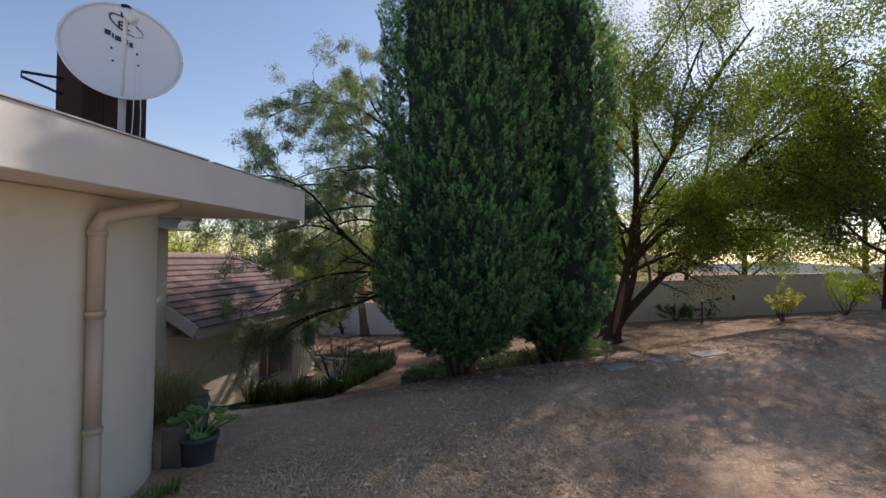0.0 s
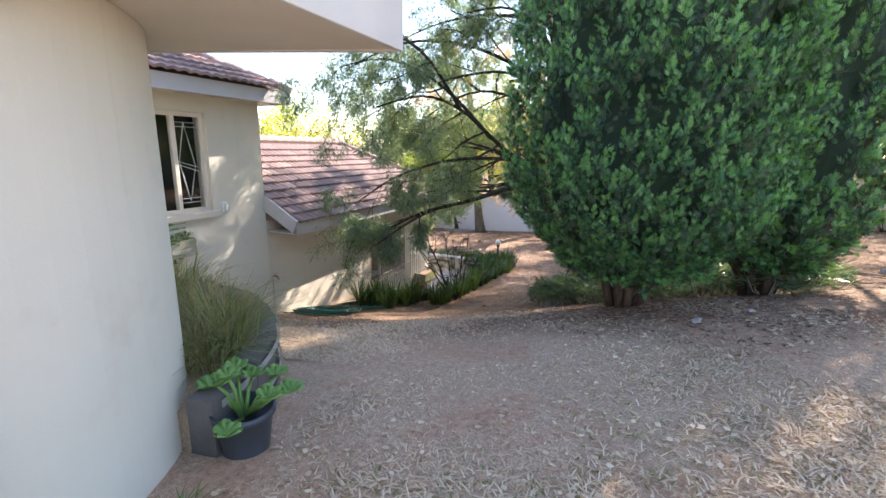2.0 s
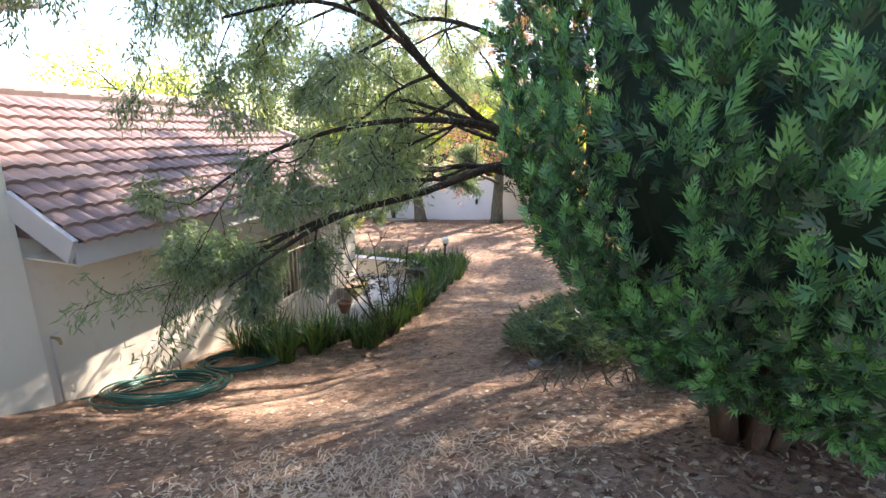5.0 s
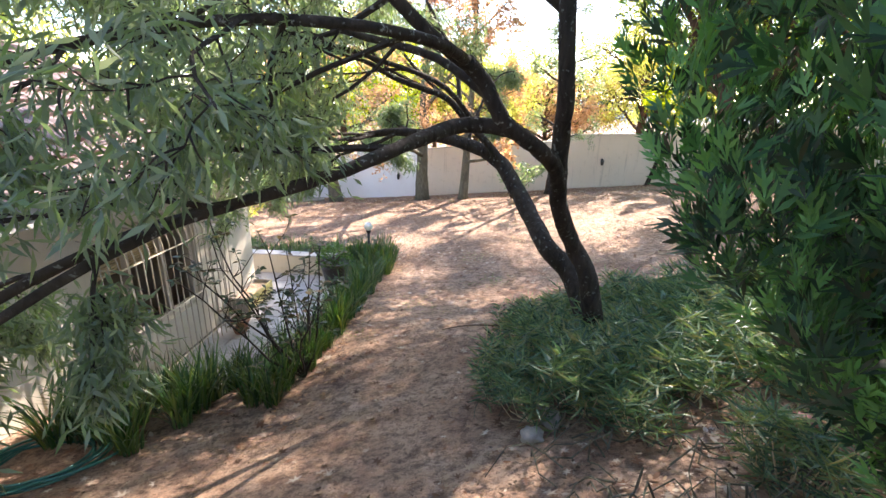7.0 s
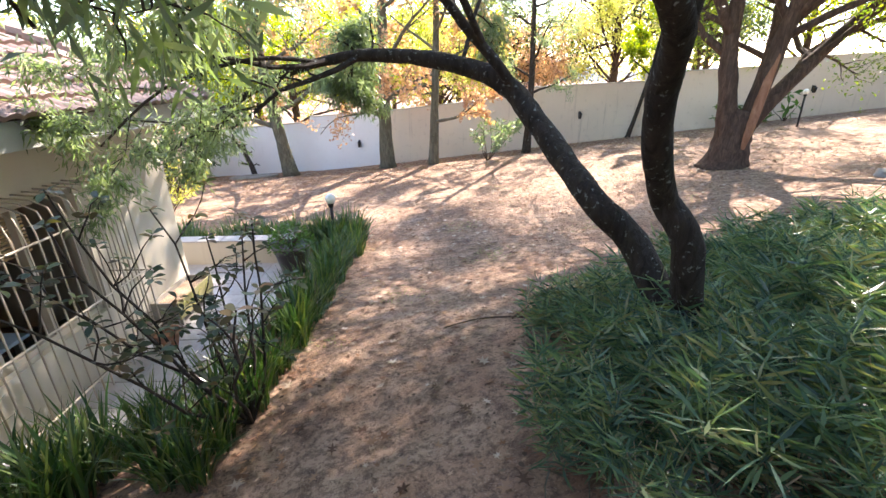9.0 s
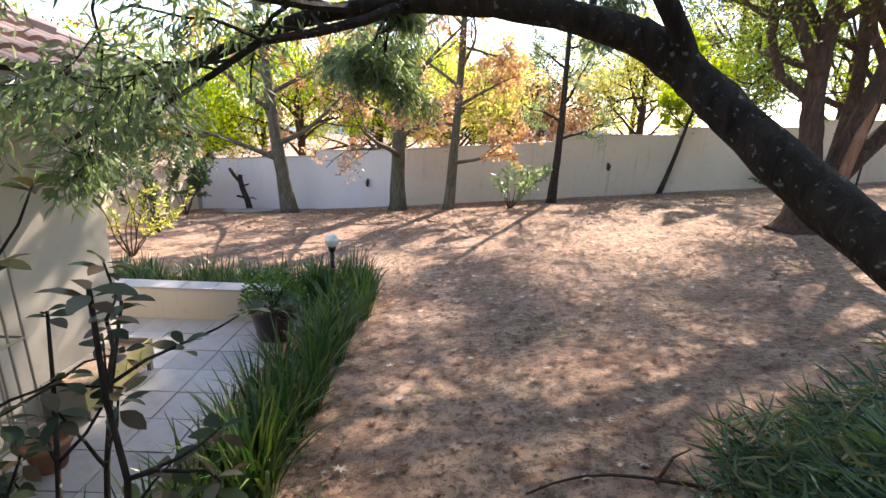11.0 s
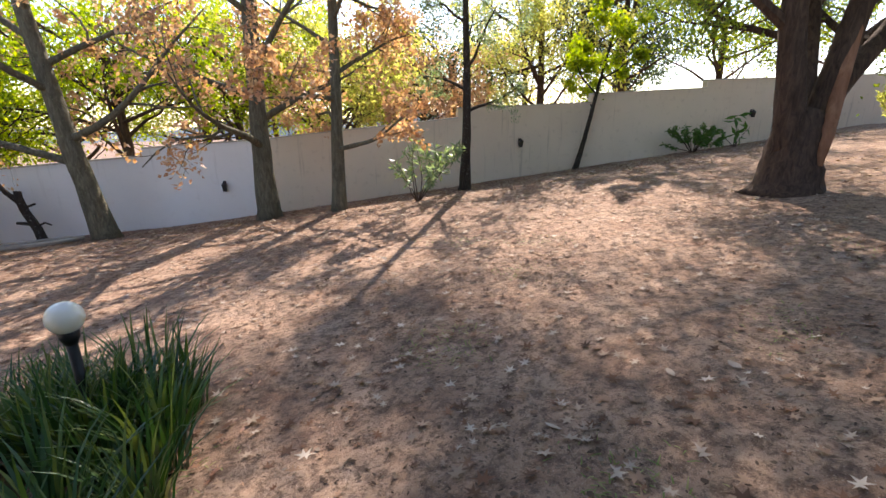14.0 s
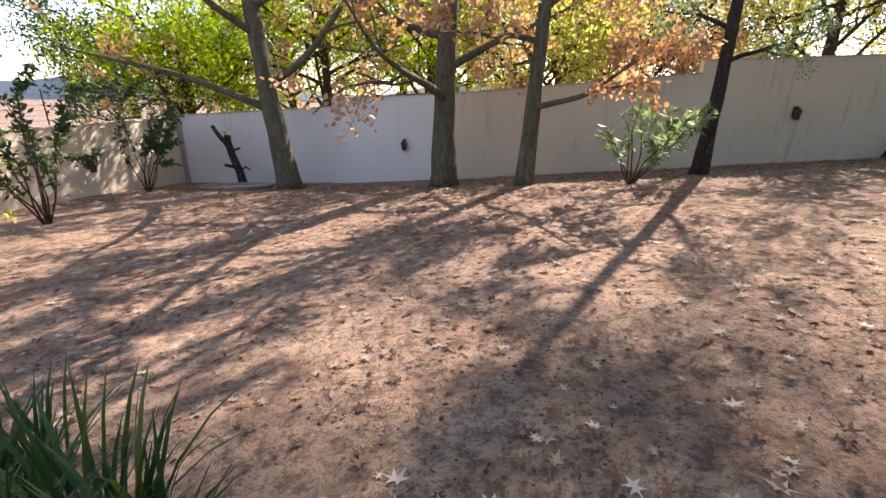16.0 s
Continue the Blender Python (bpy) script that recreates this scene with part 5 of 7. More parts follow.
def dish():
    base = hpos(3.62, -4.68, 2.10)
    ob = tagged(new("satellite_dish"), "white satellite dish with dark print standing on the flat roof", "satellite dish")
    ob.matrix_world = Matrix.Translation(base)
    aim = Vector((0.55, -0.78, 0.30)).normalized()
    c = Vector((0.03, -0.04, 0.98))
    rot = aim.to_track_quat("Z", "Y").to_matrix().to_4x4()
    D = Matrix.Translation(c) @ rot
    W, Hh, dep = 0.405, 0.44, 0.09

    def bowl(r, a, back=0.0):
        return (W * r * math.cos(a), Hh * r * math.sin(a), dep * r * r - dep - back)
    m, rings, sides = Mesh(), 12, 48
    vs = [bowl(max(0.001, i / rings), 2 * math.pi * k / sides) for i in range(rings + 1) for k in range(sides)]
    vs += [bowl(max(0.001, i / rings), 2 * math.pi * k / sides, 0.012) for i in range(rings + 1) for k in range(sides)]
    n = (rings + 1) * sides
    fs = []
    for i in range(rings):
        for k in range(sides):
            a, b = i * sides + k, i * sides + (k + 1) % sides
            fs += [(a, b, b + sides, a + sides), (n + a, n + a + sides, n + b + sides, n + b)]
    for k in range(sides):
        a, b = rings * sides + k, rings * sides + (k + 1) % sides
        fs.append((a, b, n + b, n + a))
    m.add(vs, fs, D)
    part("reflector", m, M_DISH, ob, "white pressed steel reflector", True)
    rim = Mesh()
    rim.tube([D @ Vector(bowl(1.0, 2 * math.pi * k / 48)) for k in range(49)], 0.009, 8)
    part("rim", rim, M_DISH, ob, "", True)

    def on(x, y, lift=0.006):
        r2 = (x / W) ** 2 + (y / Hh) ** 2
        return D @ Vector((x, y, dep * r2 - dep + lift))
    # maker's mark as plain shapes
    up = (D.to_3x3().inverted() @ Vector((0, 0, 1))).to_2d().normalized()
    rt = Vector((up.y, -up.x))

    def put(px, py):
        q = rt * px + up * py
        return on(q.x, q.y)
    g = Mesh()
    n = 26
    for s in range(n):
        a0, a1 = math.pi * 2 * s / n, math.pi * 2 * (s + 1) / n
        w0 = 0.004 + 0.012 * abs(math.sin(a0 / 2))
        w1 = 0.004 + 0.012 * abs(math.sin(a1 / 2))

        def el(a, k):
            x, y = (0.155 + k) * math.cos(a), (0.055 + k) * math.sin(a)
            return put((0.02 + x * 0.87 + y * 0.5) * 0.8, (0.345 - x * 0.5 + y * 0.87) * 0.8)
        g.add([el(a0, 0), el(a1, 0), el(a1, w1), el(a0, w0)], [(0, 1, 2, 3)])
    part("printed_ring", g, M_INK, ob, "dark oval swoosh")
    g = Mesh()
    for a, b, c2, d in ((-0.035, 0.30, 0.045, 0.318), (-0.045, 0.335, 0.03, 0.353), (-0.035, 0.37, 0.045, 0.388), (-0.055, 0.305, -0.035, 0.385)):
        g.add([put(0.8 * s, 0.8 * t) for s, t in ((a, b), (c2, b), (c2, d), (a, d))], [(0, 1, 2, 3)])
    part("printed_mark", g, M_INK, ob, "dark printed mark")
    g = Mesh()
    for i, w in enumerate((0.05, 0.014, 0.05, 0.042, 0.03)):
        x = -0.16 + (0, 0.06, 0.085, 0.15, 0.205)[i]
        y = 0.215 - 0.02 * i
        g.add([put(0.8 * s, 0.8 * t) for s, t in ((x, y), (x + w, y - 0.008), (x + w, y + 0.045), (x, y + 0.052))], [(0, 1, 2, 3)])
    part("printed_word", g, M_INK, ob, "dark printed lettering shown as bars")
    for x, y in ((-0.08, 0.06), (0.09, 0.05), (-0.07, -0.06), (0.10, -0.06)):
        g = Mesh()
        p = put(x, y)
        g.tube([p - aim * 0.004, p + aim * 0.004], 0.008, 10)
        part("bolt", g, M_INK, ob)
    m = Mesh()
    m.tube([(0, 0, 0), (0, 0, 0.72), (-0.05, 0.07, 0.86)], 0.027, 12)
    part("mast", m, M_FASCIA_G, ob, "galvanised mast", True)
    foot = Mesh()
    foot.box((-0.11, -0.11, 0), (0.11, 0.11, 0.05), None, 0.006)
    part("foot_plate", foot, M_FASCIA_G, ob)
    q = -up * 0.41
    start = on(q.x, q.y, 0.0)
    head = c + aim * 0.40 + Vector((0.02, 0, 0.02))
    m = Mesh()
    m.tube([start - aim * 0.05, start + aim * 0.04, start.lerp(head, 0.6), head], 0.014, 8)
    part("feed_arm", m, M_DISH, ob, "", True)
    m = Mesh()
    m.tube([head + Vector((0, 0, -0.035)), head + Vector((0, 0, 0.04))], 0.032, 14)
    part("clamp", m, M_BLACK, ob, "black clamp", True)
    m = Mesh()
    d = (Vector((0.25, -0.1, -0.25))).normalized()
    m.tube([head - d * 0.05, head - d * 0.04, head + d * 0.12, head + d * 0.13], [0.02, 0.034, 0.034, 0.02], 14)
    part("receiver_head", m, M_DISH, ob, "white receiver head", True)
    for k in range(2):
        m = Mesh()
        e = head + d * 0.12
        m.tube([e, e + Vector((0.02 + 0.02 * k, 0, -0.15)), e.lerp(Vector((0.1, 0, 0.2)), 0.6) + Vector((0.06 * k, 0, -0.12)), (0.05 + 0.08 * k, 0.02, 0.02)], 0.004, 6)
        part("cable", m, M_DISH, ob, "thin white cable", True)


def chimney():
    ob = h_thing("chimney", "square dark brown metal-clad chimney on the flat roof", "chimney", 3.18, -4.42, 2.09)
    m = Mesh()
    m.box((-0.27, -0.2, 0), (0.0, 0.46, 1.16), None, 0.012)
    part("flue_body", m, M_CHIM, ob)
    for y in (0.0, 0.26):
        m = Mesh()
        m.box((-0.001, y - 0.012, 0.02), (0.012, y + 0.012, 1.15))
        part("seam", m, M_CHIM, ob)
    # strut to one side
    m = Mesh()
    m.tube([(-0.2, -0.19, 0.84), (-0.3, -0.44, 0.80), (-0.3, -0.44, 0.76), (-0.2, -0.19, 0.70)], 0.012, 8)
    part("strut", m, M_BLACK, ob, "dark tubular strut")


downpipe()
dish()
chimney()

# ---------------------------------------------------------------- window of the upper block


def window_upper():
    win = h_thing("window_1", "wide window in a cream wooden frame with a fixed pane and a barred side light", "window", 0, 0, 0)
    win["kind"] = "structure"
    u0, u1, z0, z1 = WIN_U0, WIN_U1, WIN_Z0, WIN_Z1
    f = Mesh()
    w = 0.06
    for a, b in (((-0.09, u0, z0), (-0.02, u0 + w, z1)), ((-0.09, u1 - w, z0), (-0.02, u1, z1)), ((-0.09, u0, z0), (-0.02, u1, z0 + w)), ((-0.09, u0, z1 - w), (-0.02, u1, z1))):
        f.box(a, b, None, 0.004)
    part("window_frame", f, M_FRAME, win, "cream painted frame")
    m = Mesh()
    m.box((-0.092, u1 - 0.50, z0 + w), (-0.015, u1 - 0.44, z1 - w), None, 0.004)
    part("mullion", m, M_FRAME, win)
    sill = Mesh()
    sill.box((-0.10, u0 - 0.08, z0 - 0.09), (0.11, u1 + 0.08, z0 - 0.005), None, 0.012)
    part("window_sill", sill, M_FRAME, win, "cream sloping sill")
    for a, b in ((u0 + w, u1 - 0.50), (u1 - 0.44, u1 - w)):
        g = Mesh()
        g.box((-0.06, a, z0 + w), (-0.054, b, z1 - w))
        p = part("pane", g, M_GLASS, win)
        p.visible_shadow = False
    # diamond shaped burglar bars in the side light
    a, b = u1 - 0.43, u1 - w - 0.01
    mid = (a + b) / 2
    bars = [((a, z0 + 0.14), (b, z0 + 0.14)), ((a, z0 + 0.20), (b, z0 + 0.20)), ((a, z1 - 0.14), (b, z1 - 0.14)), ((a, z1 - 0.20), (b, z1 - 0.20)),
            ((mid, z1 - 0.14), (a + 0.06, z0 + 0.72)), ((mid, z1 - 0.14), (b - 0.05, z0 + 0.66)), ((mid, z0 + 0.16), (a + 0.06, z0 + 0.72)), ((mid, z0 + 0.16), (b - 0.05, z0 + 0.66)),
            ((a, z0 + 0.74), (b, z0 + 0.64)), ((a, z0 + 0.70), (b, z0 + 0.58))]
    for (ya, za), (yb, zb) in bars:
        m = Mesh()
        m.tube([(-0.10, ya, za), (-0.10, yb, zb)], 0.007, 6)
        part("burglar_bar", m, M_BARS, win)
    # room surfaces are coloured near black so the inside looks unlit
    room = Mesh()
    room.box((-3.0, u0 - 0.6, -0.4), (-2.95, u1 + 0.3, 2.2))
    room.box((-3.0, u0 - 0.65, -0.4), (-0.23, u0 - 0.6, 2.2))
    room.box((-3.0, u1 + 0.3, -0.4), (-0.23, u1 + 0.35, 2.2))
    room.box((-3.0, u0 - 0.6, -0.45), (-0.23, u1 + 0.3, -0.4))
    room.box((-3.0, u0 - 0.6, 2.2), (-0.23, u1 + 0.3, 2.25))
    in_house(room.obj("wall_room_upper", M_UNLIT), "dim room behind the window", "wall")


window_upper()
vent = h_thing("air_vent", "brown clay air brick set high in the wall", "vent", 0.04, -2.0, 1.80)
m = Mesh()
m.box((-0.03, -0.11, 0), (0.006, 0.11, 0.085), None, 0.003)
part("vent_frame", m, M_TERRA, vent)
# holes are thin near-black plates, their inner shade put into the colour
for i in range(4):
    for k in range(2):
        m = Mesh()
        m.box((0.005, -0.095 + i * 0.05, 0.012 + k * 0.036), (0.008, -0.06 + i * 0.05, 0.036 + k * 0.036))
        part("vent_hole", m, M_UNLIT, vent)
sir = h_thing("wall_light", "small white bulkhead light with a wire guard beside the window", "wall light", 0.04, -0.82, 0.24)
m = Mesh()
m.box((0, -0.05, 0), (0.03, 0.05, 0.17), None, 0.012)
part("back_plate", m, M_DISH, sir)
m = Mesh()
m.tube([(0.05, 0, 0.03), (0.06, 0, 0.05), (0.06, 0, 0.12), (0.05, 0, 0.14)], [0.02, 0.035, 0.035, 0.02], 14)
part("lens", m, M_GLOBE, sir, "", True)
for k in range(4):
    m = Mesh()
    m.tube([(0.02, -0.042, 0.035 + k * 0.033), (0.095, -0.03, 0.035 + k * 0.033), (0.095, 0.03, 0.035 + k * 0.033), (0.02, 0.042, 0.035 + k * 0.033)], 0.004, 6)
    part("guard_wire", m, M_BARS, sir)

box = h_thing("window_box", "grey-green wooden window box with small trailing plants", "planter box", 0.04, -2.15, -0.25)
m = Mesh()
m.box((0.0, -0.60, 0), (0.24, -0.575, 0.24), None, 0.004)
m.box((0.0, 0.575, 0), (0.24, 0.60, 0.24), None, 0.004)
part("end_board", m, M_GREENWOOD, box)
for k in range(2):
    m = Mesh()
    m.box((0.215, -0.60, 0.004 + k * 0.12), (0.24, 0.60, 0.116 + k * 0.12), None, 0.004)
    part("front_board", m, M_GREENWOOD, box)
m = Mesh()
m.box((0.0, -0.575, 0.0), (0.215, 0.575, 0.19))
part("soil_fill", m, M_SOIL, box)
for y in (-0.4, 0.4):
    m = Mesh()
    m.box((0.0, y - 0.02, -0.12), (0.04, y + 0.02, 0.0))
    m.box((0.0, y - 0.02, -0.03), (0.2, y + 0.02, 0.0))
    part("bracket", m, M_BLACK, box)


def leafy_tuft(name, parent, mat, rng, n, radius, height, length, width, up=0.5, origin=(0, 0, 0), label=""):
    """Small leaves filling a low dome above the parent's foot."""
    a = rng.uniform(0, 2 * math.pi, n)
    r = radius * np.sqrt(rng.uniform(0, 1, n))
    z = height * np.sqrt(np.maximum(0, 1 - (r / radius) ** 2)) * rng.uniform(0.2, 1, n)
    p = np.stack([r * np.cos(a), r * np.sin(a), z], 1) + np.array(origin)
    d = np.stack([np.cos(a), np.sin(a), np.full(n, up)], 1) + rng.normal(size=(n, 3)) * 0.5
    return quads(name, leaf_quads(p, d, length, width, rng), mat, parent, label)


rng = np.random.default_rng(5)
for k in range(5):
    q = tagged(new("trailing_plant"), "small green trailing plant with pinkish tips in a window box", "plant", "window box plants")
    q.matrix_world = HM @ Matrix.Translation((0.16, -2.62 + k * 0.23, -0.07))
    leafy_tuft("foliage", q, M_GREEN if k % 2 else M_NARROW, rng, 170, 0.16, 0.16, 0.05, 0.02, 0.4)

tap = h_thing("garden_tap", "brass garden tap on a thin pipe up the wall", "tap", 0.0, 0.09, -1.05)
m = Mesh()
m.tube([(0.02, 0, -0.75), (0.02, 0, 0.0), (0.03, 0, 0.03), (0.09, 0, 0.03), (0.11, 0, 0.0)], 0.010, 8)
part("riser_pipe", m, M_FASCIA_G, tap, "", True)
m = Mesh()
m.tube([(0.05, 0, 0.03), (0.13, 0, 0.03), (0.15, 0, 0.0), (0.15, 0, -0.03)], [0.016, 0.016, 0.014, 0.012], 10)
part("spout", m, plain("brass", (0.35, 0.26, 0.12), 0.35, 0.8), tap, "dull brass spout", True)
m = Mesh()
m.tube([(0.09, -0.04, 0.075), (0.09, 0.04, 0.075)], 0.008, 8)
m.tube([(0.09, 0, 0.03), (0.09, 0, 0.075)], 0.006, 8)
part("handle", m, M_FASCIA_G, tap)

# ---------------------------------------------------------------- hose


def hose_coil(v, u, r0, turns, seed, label):
    rng = random.Random(seed)
    x, y = hpos(v, u, 0)[:2]
    ob = thing("garden_hose", label, "hose", (x, y, gz(x, y)))
    for k in range(turns):
        r = r0 * rng.uniform(0.72, 1.08)
        cx, cy, sq = rng.uniform(-0.08, 0.08), rng.uniform(-0.08, 0.08), rng.uniform(0.75, 1.0)
        pts = []
        for i in range(33):
            a = 2 * math.pi * i / 32 + k
            px, py = cx + r * math.cos(a), cy + r * sq * math.sin(a)
            pts.append((px, py, gz(x + px, y + py) - gz(x, y) + 0.014 + 0.012 * k + 0.008 * math.sin(3 * a + k)))
        m = Mesh()
        m.tube(pts, 0.0115, 8)
        part("hose_loop", m, M_HOSE, ob, "", True)
    return ob


hose_coil(0.75, 0.62, 0.60, 9, 3, "coiled dark green garden hose lying by the house wall")
hose_coil(0.75, 1.75, 0.52, 6, 4, "looser loops of dark green garden hose by the house wall")
m = Mesh()
pts = []
for i in range(24):
    f = i / 23
    p = hpos(0.15 + 0.55 * f + 0.2 * math.sin(6 * f), 0.15 + 2.6 * f, 0)
    pts.append((p.x, p.y, gz(p.x, p.y) + 0.015))
m.tube(pts, 0.0115, 8)
tagged(m.obj("garden_hose", M_HOSE, None, "", True), "single run of dark green hose along the wall", "hose")

# ---------------------------------------------------------------- barred lower window


def window_lower():
    win = h_thing("window_2", "low window behind a bulging cage of tan steel bars", "window", 0, 0, 0)
    win["kind"] = "structure"
    f = Mesh()
    w = 0.06
    for a, b in (((-0.15, CU0, CZ0), (-0.08, CU0 + w, CZ1)), ((-0.15, CU1 - w, CZ0), (-0.08, CU1, CZ1)), ((-0.15, CU0, CZ0), (-0.08, CU1, CZ0 + w)), ((-0.15, CU0, CZ1 - w), (-0.08, CU1, CZ1))):
        f.box(a, b, None, 0.004)
    part("window_frame", f, M_BAR_TAN, win, "tan wooden frame")
    for y in (CU0 + 0.55, CU0 + 1.15):
        m = Mesh()
        m.box((-0.15, y, CZ0), (-0.08, y + 0.05, CZ1))
        part("mullion", m, M_BAR_TAN, win)
    top, low, out = -0.66, -2.62, 0.42
    ys = np.linspace(CU0 - 0.12, CU1 + 0.14, 19)
    for y in ys:
        m = Mesh()
        m.tube([(0.0, y, top), (out * 0.6, y, top - 0.02), (out * 0.92, y, top - 0.09), (out, y, top - 0.24), (out, y, low)], 0.0085, 7)
        part("bar", m, M_BAR_TAN, win, "", True)
    for y in (ys[0], ys[-1]):
        for x in (0.1, 0.2, 0.3):
            m = Mesh()
            m.tube([(x, y, top - 0.03), (x, y, low)], 0.0085, 7)
            part("side_bar", m, M_BAR_TAN, win, "", True)
    for z in (-0.98, -1.75, -2.45):
        m = Mesh()
        m.tube([(0.0, ys[0], z), (out, ys[0], z), (out, ys[-1], z), (0.0, ys[-1], z)], 0.011, 6)
        part("rail", m, M_BAR_TAN, win)
    room = Mesh()
    room.box((-2.6, CU0 - 0.9, -3.0), (-2.55, CU1 + 0.9, -0.3))
    room.box((-2.6, CU0 - 0.9, -3.0), (-0.23, CU0 - 0.85, -0.3))
    room.box((-2.6, CU1 + 0.85, -3.0), (-0.23, CU1 + 0.9, -0.3))
    room.box((-2.6, CU0 - 0.9, -3.02), (-0.23, CU1 + 0.9, -2.97))
    room.box((-2.6, CU0 - 0.9, -0.34), (-0.23, CU1 + 0.9, -0.29))
    in_house(room.obj("wall_room_lower", plain("tan_room", (0.58, 0.48, 0.36), 0.85)), "dim room behind the barred window", "wall")
    blind = h_thing("bamboo_blind", "half-lowered brown bamboo blind inside the window", "blind", -0.20, (CU0 + CU1) / 2 - 0.2, -1.25)
    for k in range(14):
        m = Mesh()
        m.tube([(0, -0.65, k * 0.035), (0, 0.65, k * 0.035)], 0.014, 6)
        part("slat", m, plain("bamboo", (0.46, 0.32, 0.18), 0.7, var=0.25) if k == 0 else bpy.data.materials["bamboo"], blind)
    tb = h_thing("table", "pale blue topped table seen through the bars", "table", -0.95, CU0 + 0.55, -2.97)
    m = Mesh()
    m.box((-0.45, -0.75, 0.78), (0.45, 0.75, 0.82), None, 0.008)
    part("tabletop", m, plain("pale_blue_cloth", (0.45, 0.55, 0.68), 0.6), tb)
    for x in (-0.38, 0.38):
        for y in (-0.66, 0.66):
            m = Mesh()
            m.box((x - 0.03, y - 0.03, 0), (x + 0.03, y + 0.03, 0.78))
            part("leg", m, M_WOODBOX, tb)


window_lower()

lamp = h_thing("corner_lamp", "black bulkhead wall lamp at the house corner", "wall light", 0.0, 6.55, -0.62)
m = Mesh()
m.box((0, -0.06, -0.08), (0.02, 0.06, 0.08), None, 0.004)
part("back_plate", m, M_BLACK, lamp)
m = Mesh()
m.tube([(0.02, 0, 0.0), (0.10, 0, 0.03), (0.16, 0, 0.0)], [0.03, 0.03, 0.06], 12)
m.tube([(0.16, 0, 0.02), (0.16, 0, -0.09)], [0.075, 0.06], 12)
part("shade", m, M_BLACK, lamp, "", True)

# ---------------------------------------------------------------- patio


def patio():
    base = Mesh()
    base.prism([(-1.4, 3.0), (1.62, 3.0), (1.62, 7.75), (-1.4, 7.75)], PATIO_Z - 0.10, PATIO_Z - 0.012)
    # the slab stops at the house wall
    ob = in_house(base.obj("patio", plain("patio_joint", (0.16, 0.14, 0.12), 0.9)), "patio of worn pale square tiles", "patio")
    t = 0.40
    tile = Mesh().box((0.004, 0.004, -0.02), (t - 0.004, t - 0.004, 0.0), None, 0.004).data("tile", M_SLAB)
    for i in range(8):
        for k in range(12):
            x, y = -1.56 + i * t, 3.0 + k * t - 0.02
            if x < -0.01 and y < 6.70:
                continue
            p = new("tile", tile)
            p.parent = ob
            p.matrix_local = Matrix.Translation((x + 0.02, y, PATIO_Z + random.uniform(-0.003, 0.003))) @ pose(0, 0, 0, random.uniform(-0.4, 0.4), random.uniform(-0.4, 0.4), 0)
    led = Mesh()
    led.box((-1.6, 7.78, PATIO_Z - 0.25), (1.25, 8.02, PATIO_Z + 0.40), None, 0.02)
    in_house(led.obj("wall_patio_ledge", M_CREAM_B), "low cream plastered garden wall with rounded top", "wall")
    cop = Mesh()
    for i in range(7):
        cop.box((-1.62 + i * 0.41, 7.765, PATIO_Z + 0.402), (-1.22 + i * 0.41, 8.035, PATIO_Z + 0.425), None, 0.006)
    in_house(cop.obj("trim_ledge_coping", M_SLAB), "pale tile coping", "coping")


patio()

pot = h_thing("plant_pot", "tall dark brown glazed pot on the patio", "pot", 1.36, 7.38, PATIO_Z)
m = Mesh()
m.lathe([(0.17, 0.0), (0.20, 0.02), (0.27, 0.35), (0.30, 0.44), (0.315, 0.45), (0.315, 0.475), (0.28, 0.475), (0.265, 0.42), (0.0, 0.41)], 28)
part("pot_body", m, M_POT_B, pot, "", True)
q = h_thing("azalea_shrub", "small bright green leafy shrub in a brown pot", "shrub", 1.36, 7.38, PATIO_Z + 0.40)
rng = np.random.default_rng(7)
m = Mesh()
for k in range(9):
    a = k * 0.7
    m.tube([(0.02 * math.cos(a), 0.02 * math.sin(a), 0), (0.12 * math.cos(a), 0.12 * math.sin(a), 0.18), (0.24 * math.cos(a), 0.24 * math.sin(a), 0.30)], [0.012, 0.008, 0.004], 6)
part("stem_growth", m, M_BARK_B, q)
leafy_tuft("foliage", q, M_GREEN, rng, 900, 0.36, 0.46, 0.06, 0.025, 0.5)

pbox = h_thing("planter_trough", "wooden trough with faded yellow painted marks, set against the house wall", "planter box", 0.22, 6.15, PATIO_Z)
m = Mesh()
m.box((-0.18, -0.45, 0.10), (-0.16, 0.45, 0.34))
part("back_board", m, M_WOODBOX, pbox)
m = Mesh()
m.box((0.16, -0.45, 0.10), (0.18, 0.45, 0.34), None, 0.004)
part("front_board", m, plain("yellowed_boards", (0.42, 0.36, 0.16), 0.7, var=0.25), pbox, "front board with yellowed paint")
for y in (-0.45, 0.43):
    m = Mesh()
    m.box((-0.16, y, 0.10), (0.16, y + 0.02, 0.34))
    part("end_board", m, M_WOODBOX, pbox)
m = Mesh()
m.box((-0.16, -0.43, 0.12), (0.16, 0.43, 0.28))
part("soil_fill", m, M_SOIL, pbox)
for x, y in ((-0.15, -0.4), (0.15, -0.4), (-0.15, 0.4), (0.15, 0.4)):
    m = Mesh()
    m.box((x - 0.02, y - 0.02, 0.0), (x + 0.02, y + 0.02, 0.12))
    part("foot", m, M_WOODBOX, pbox)
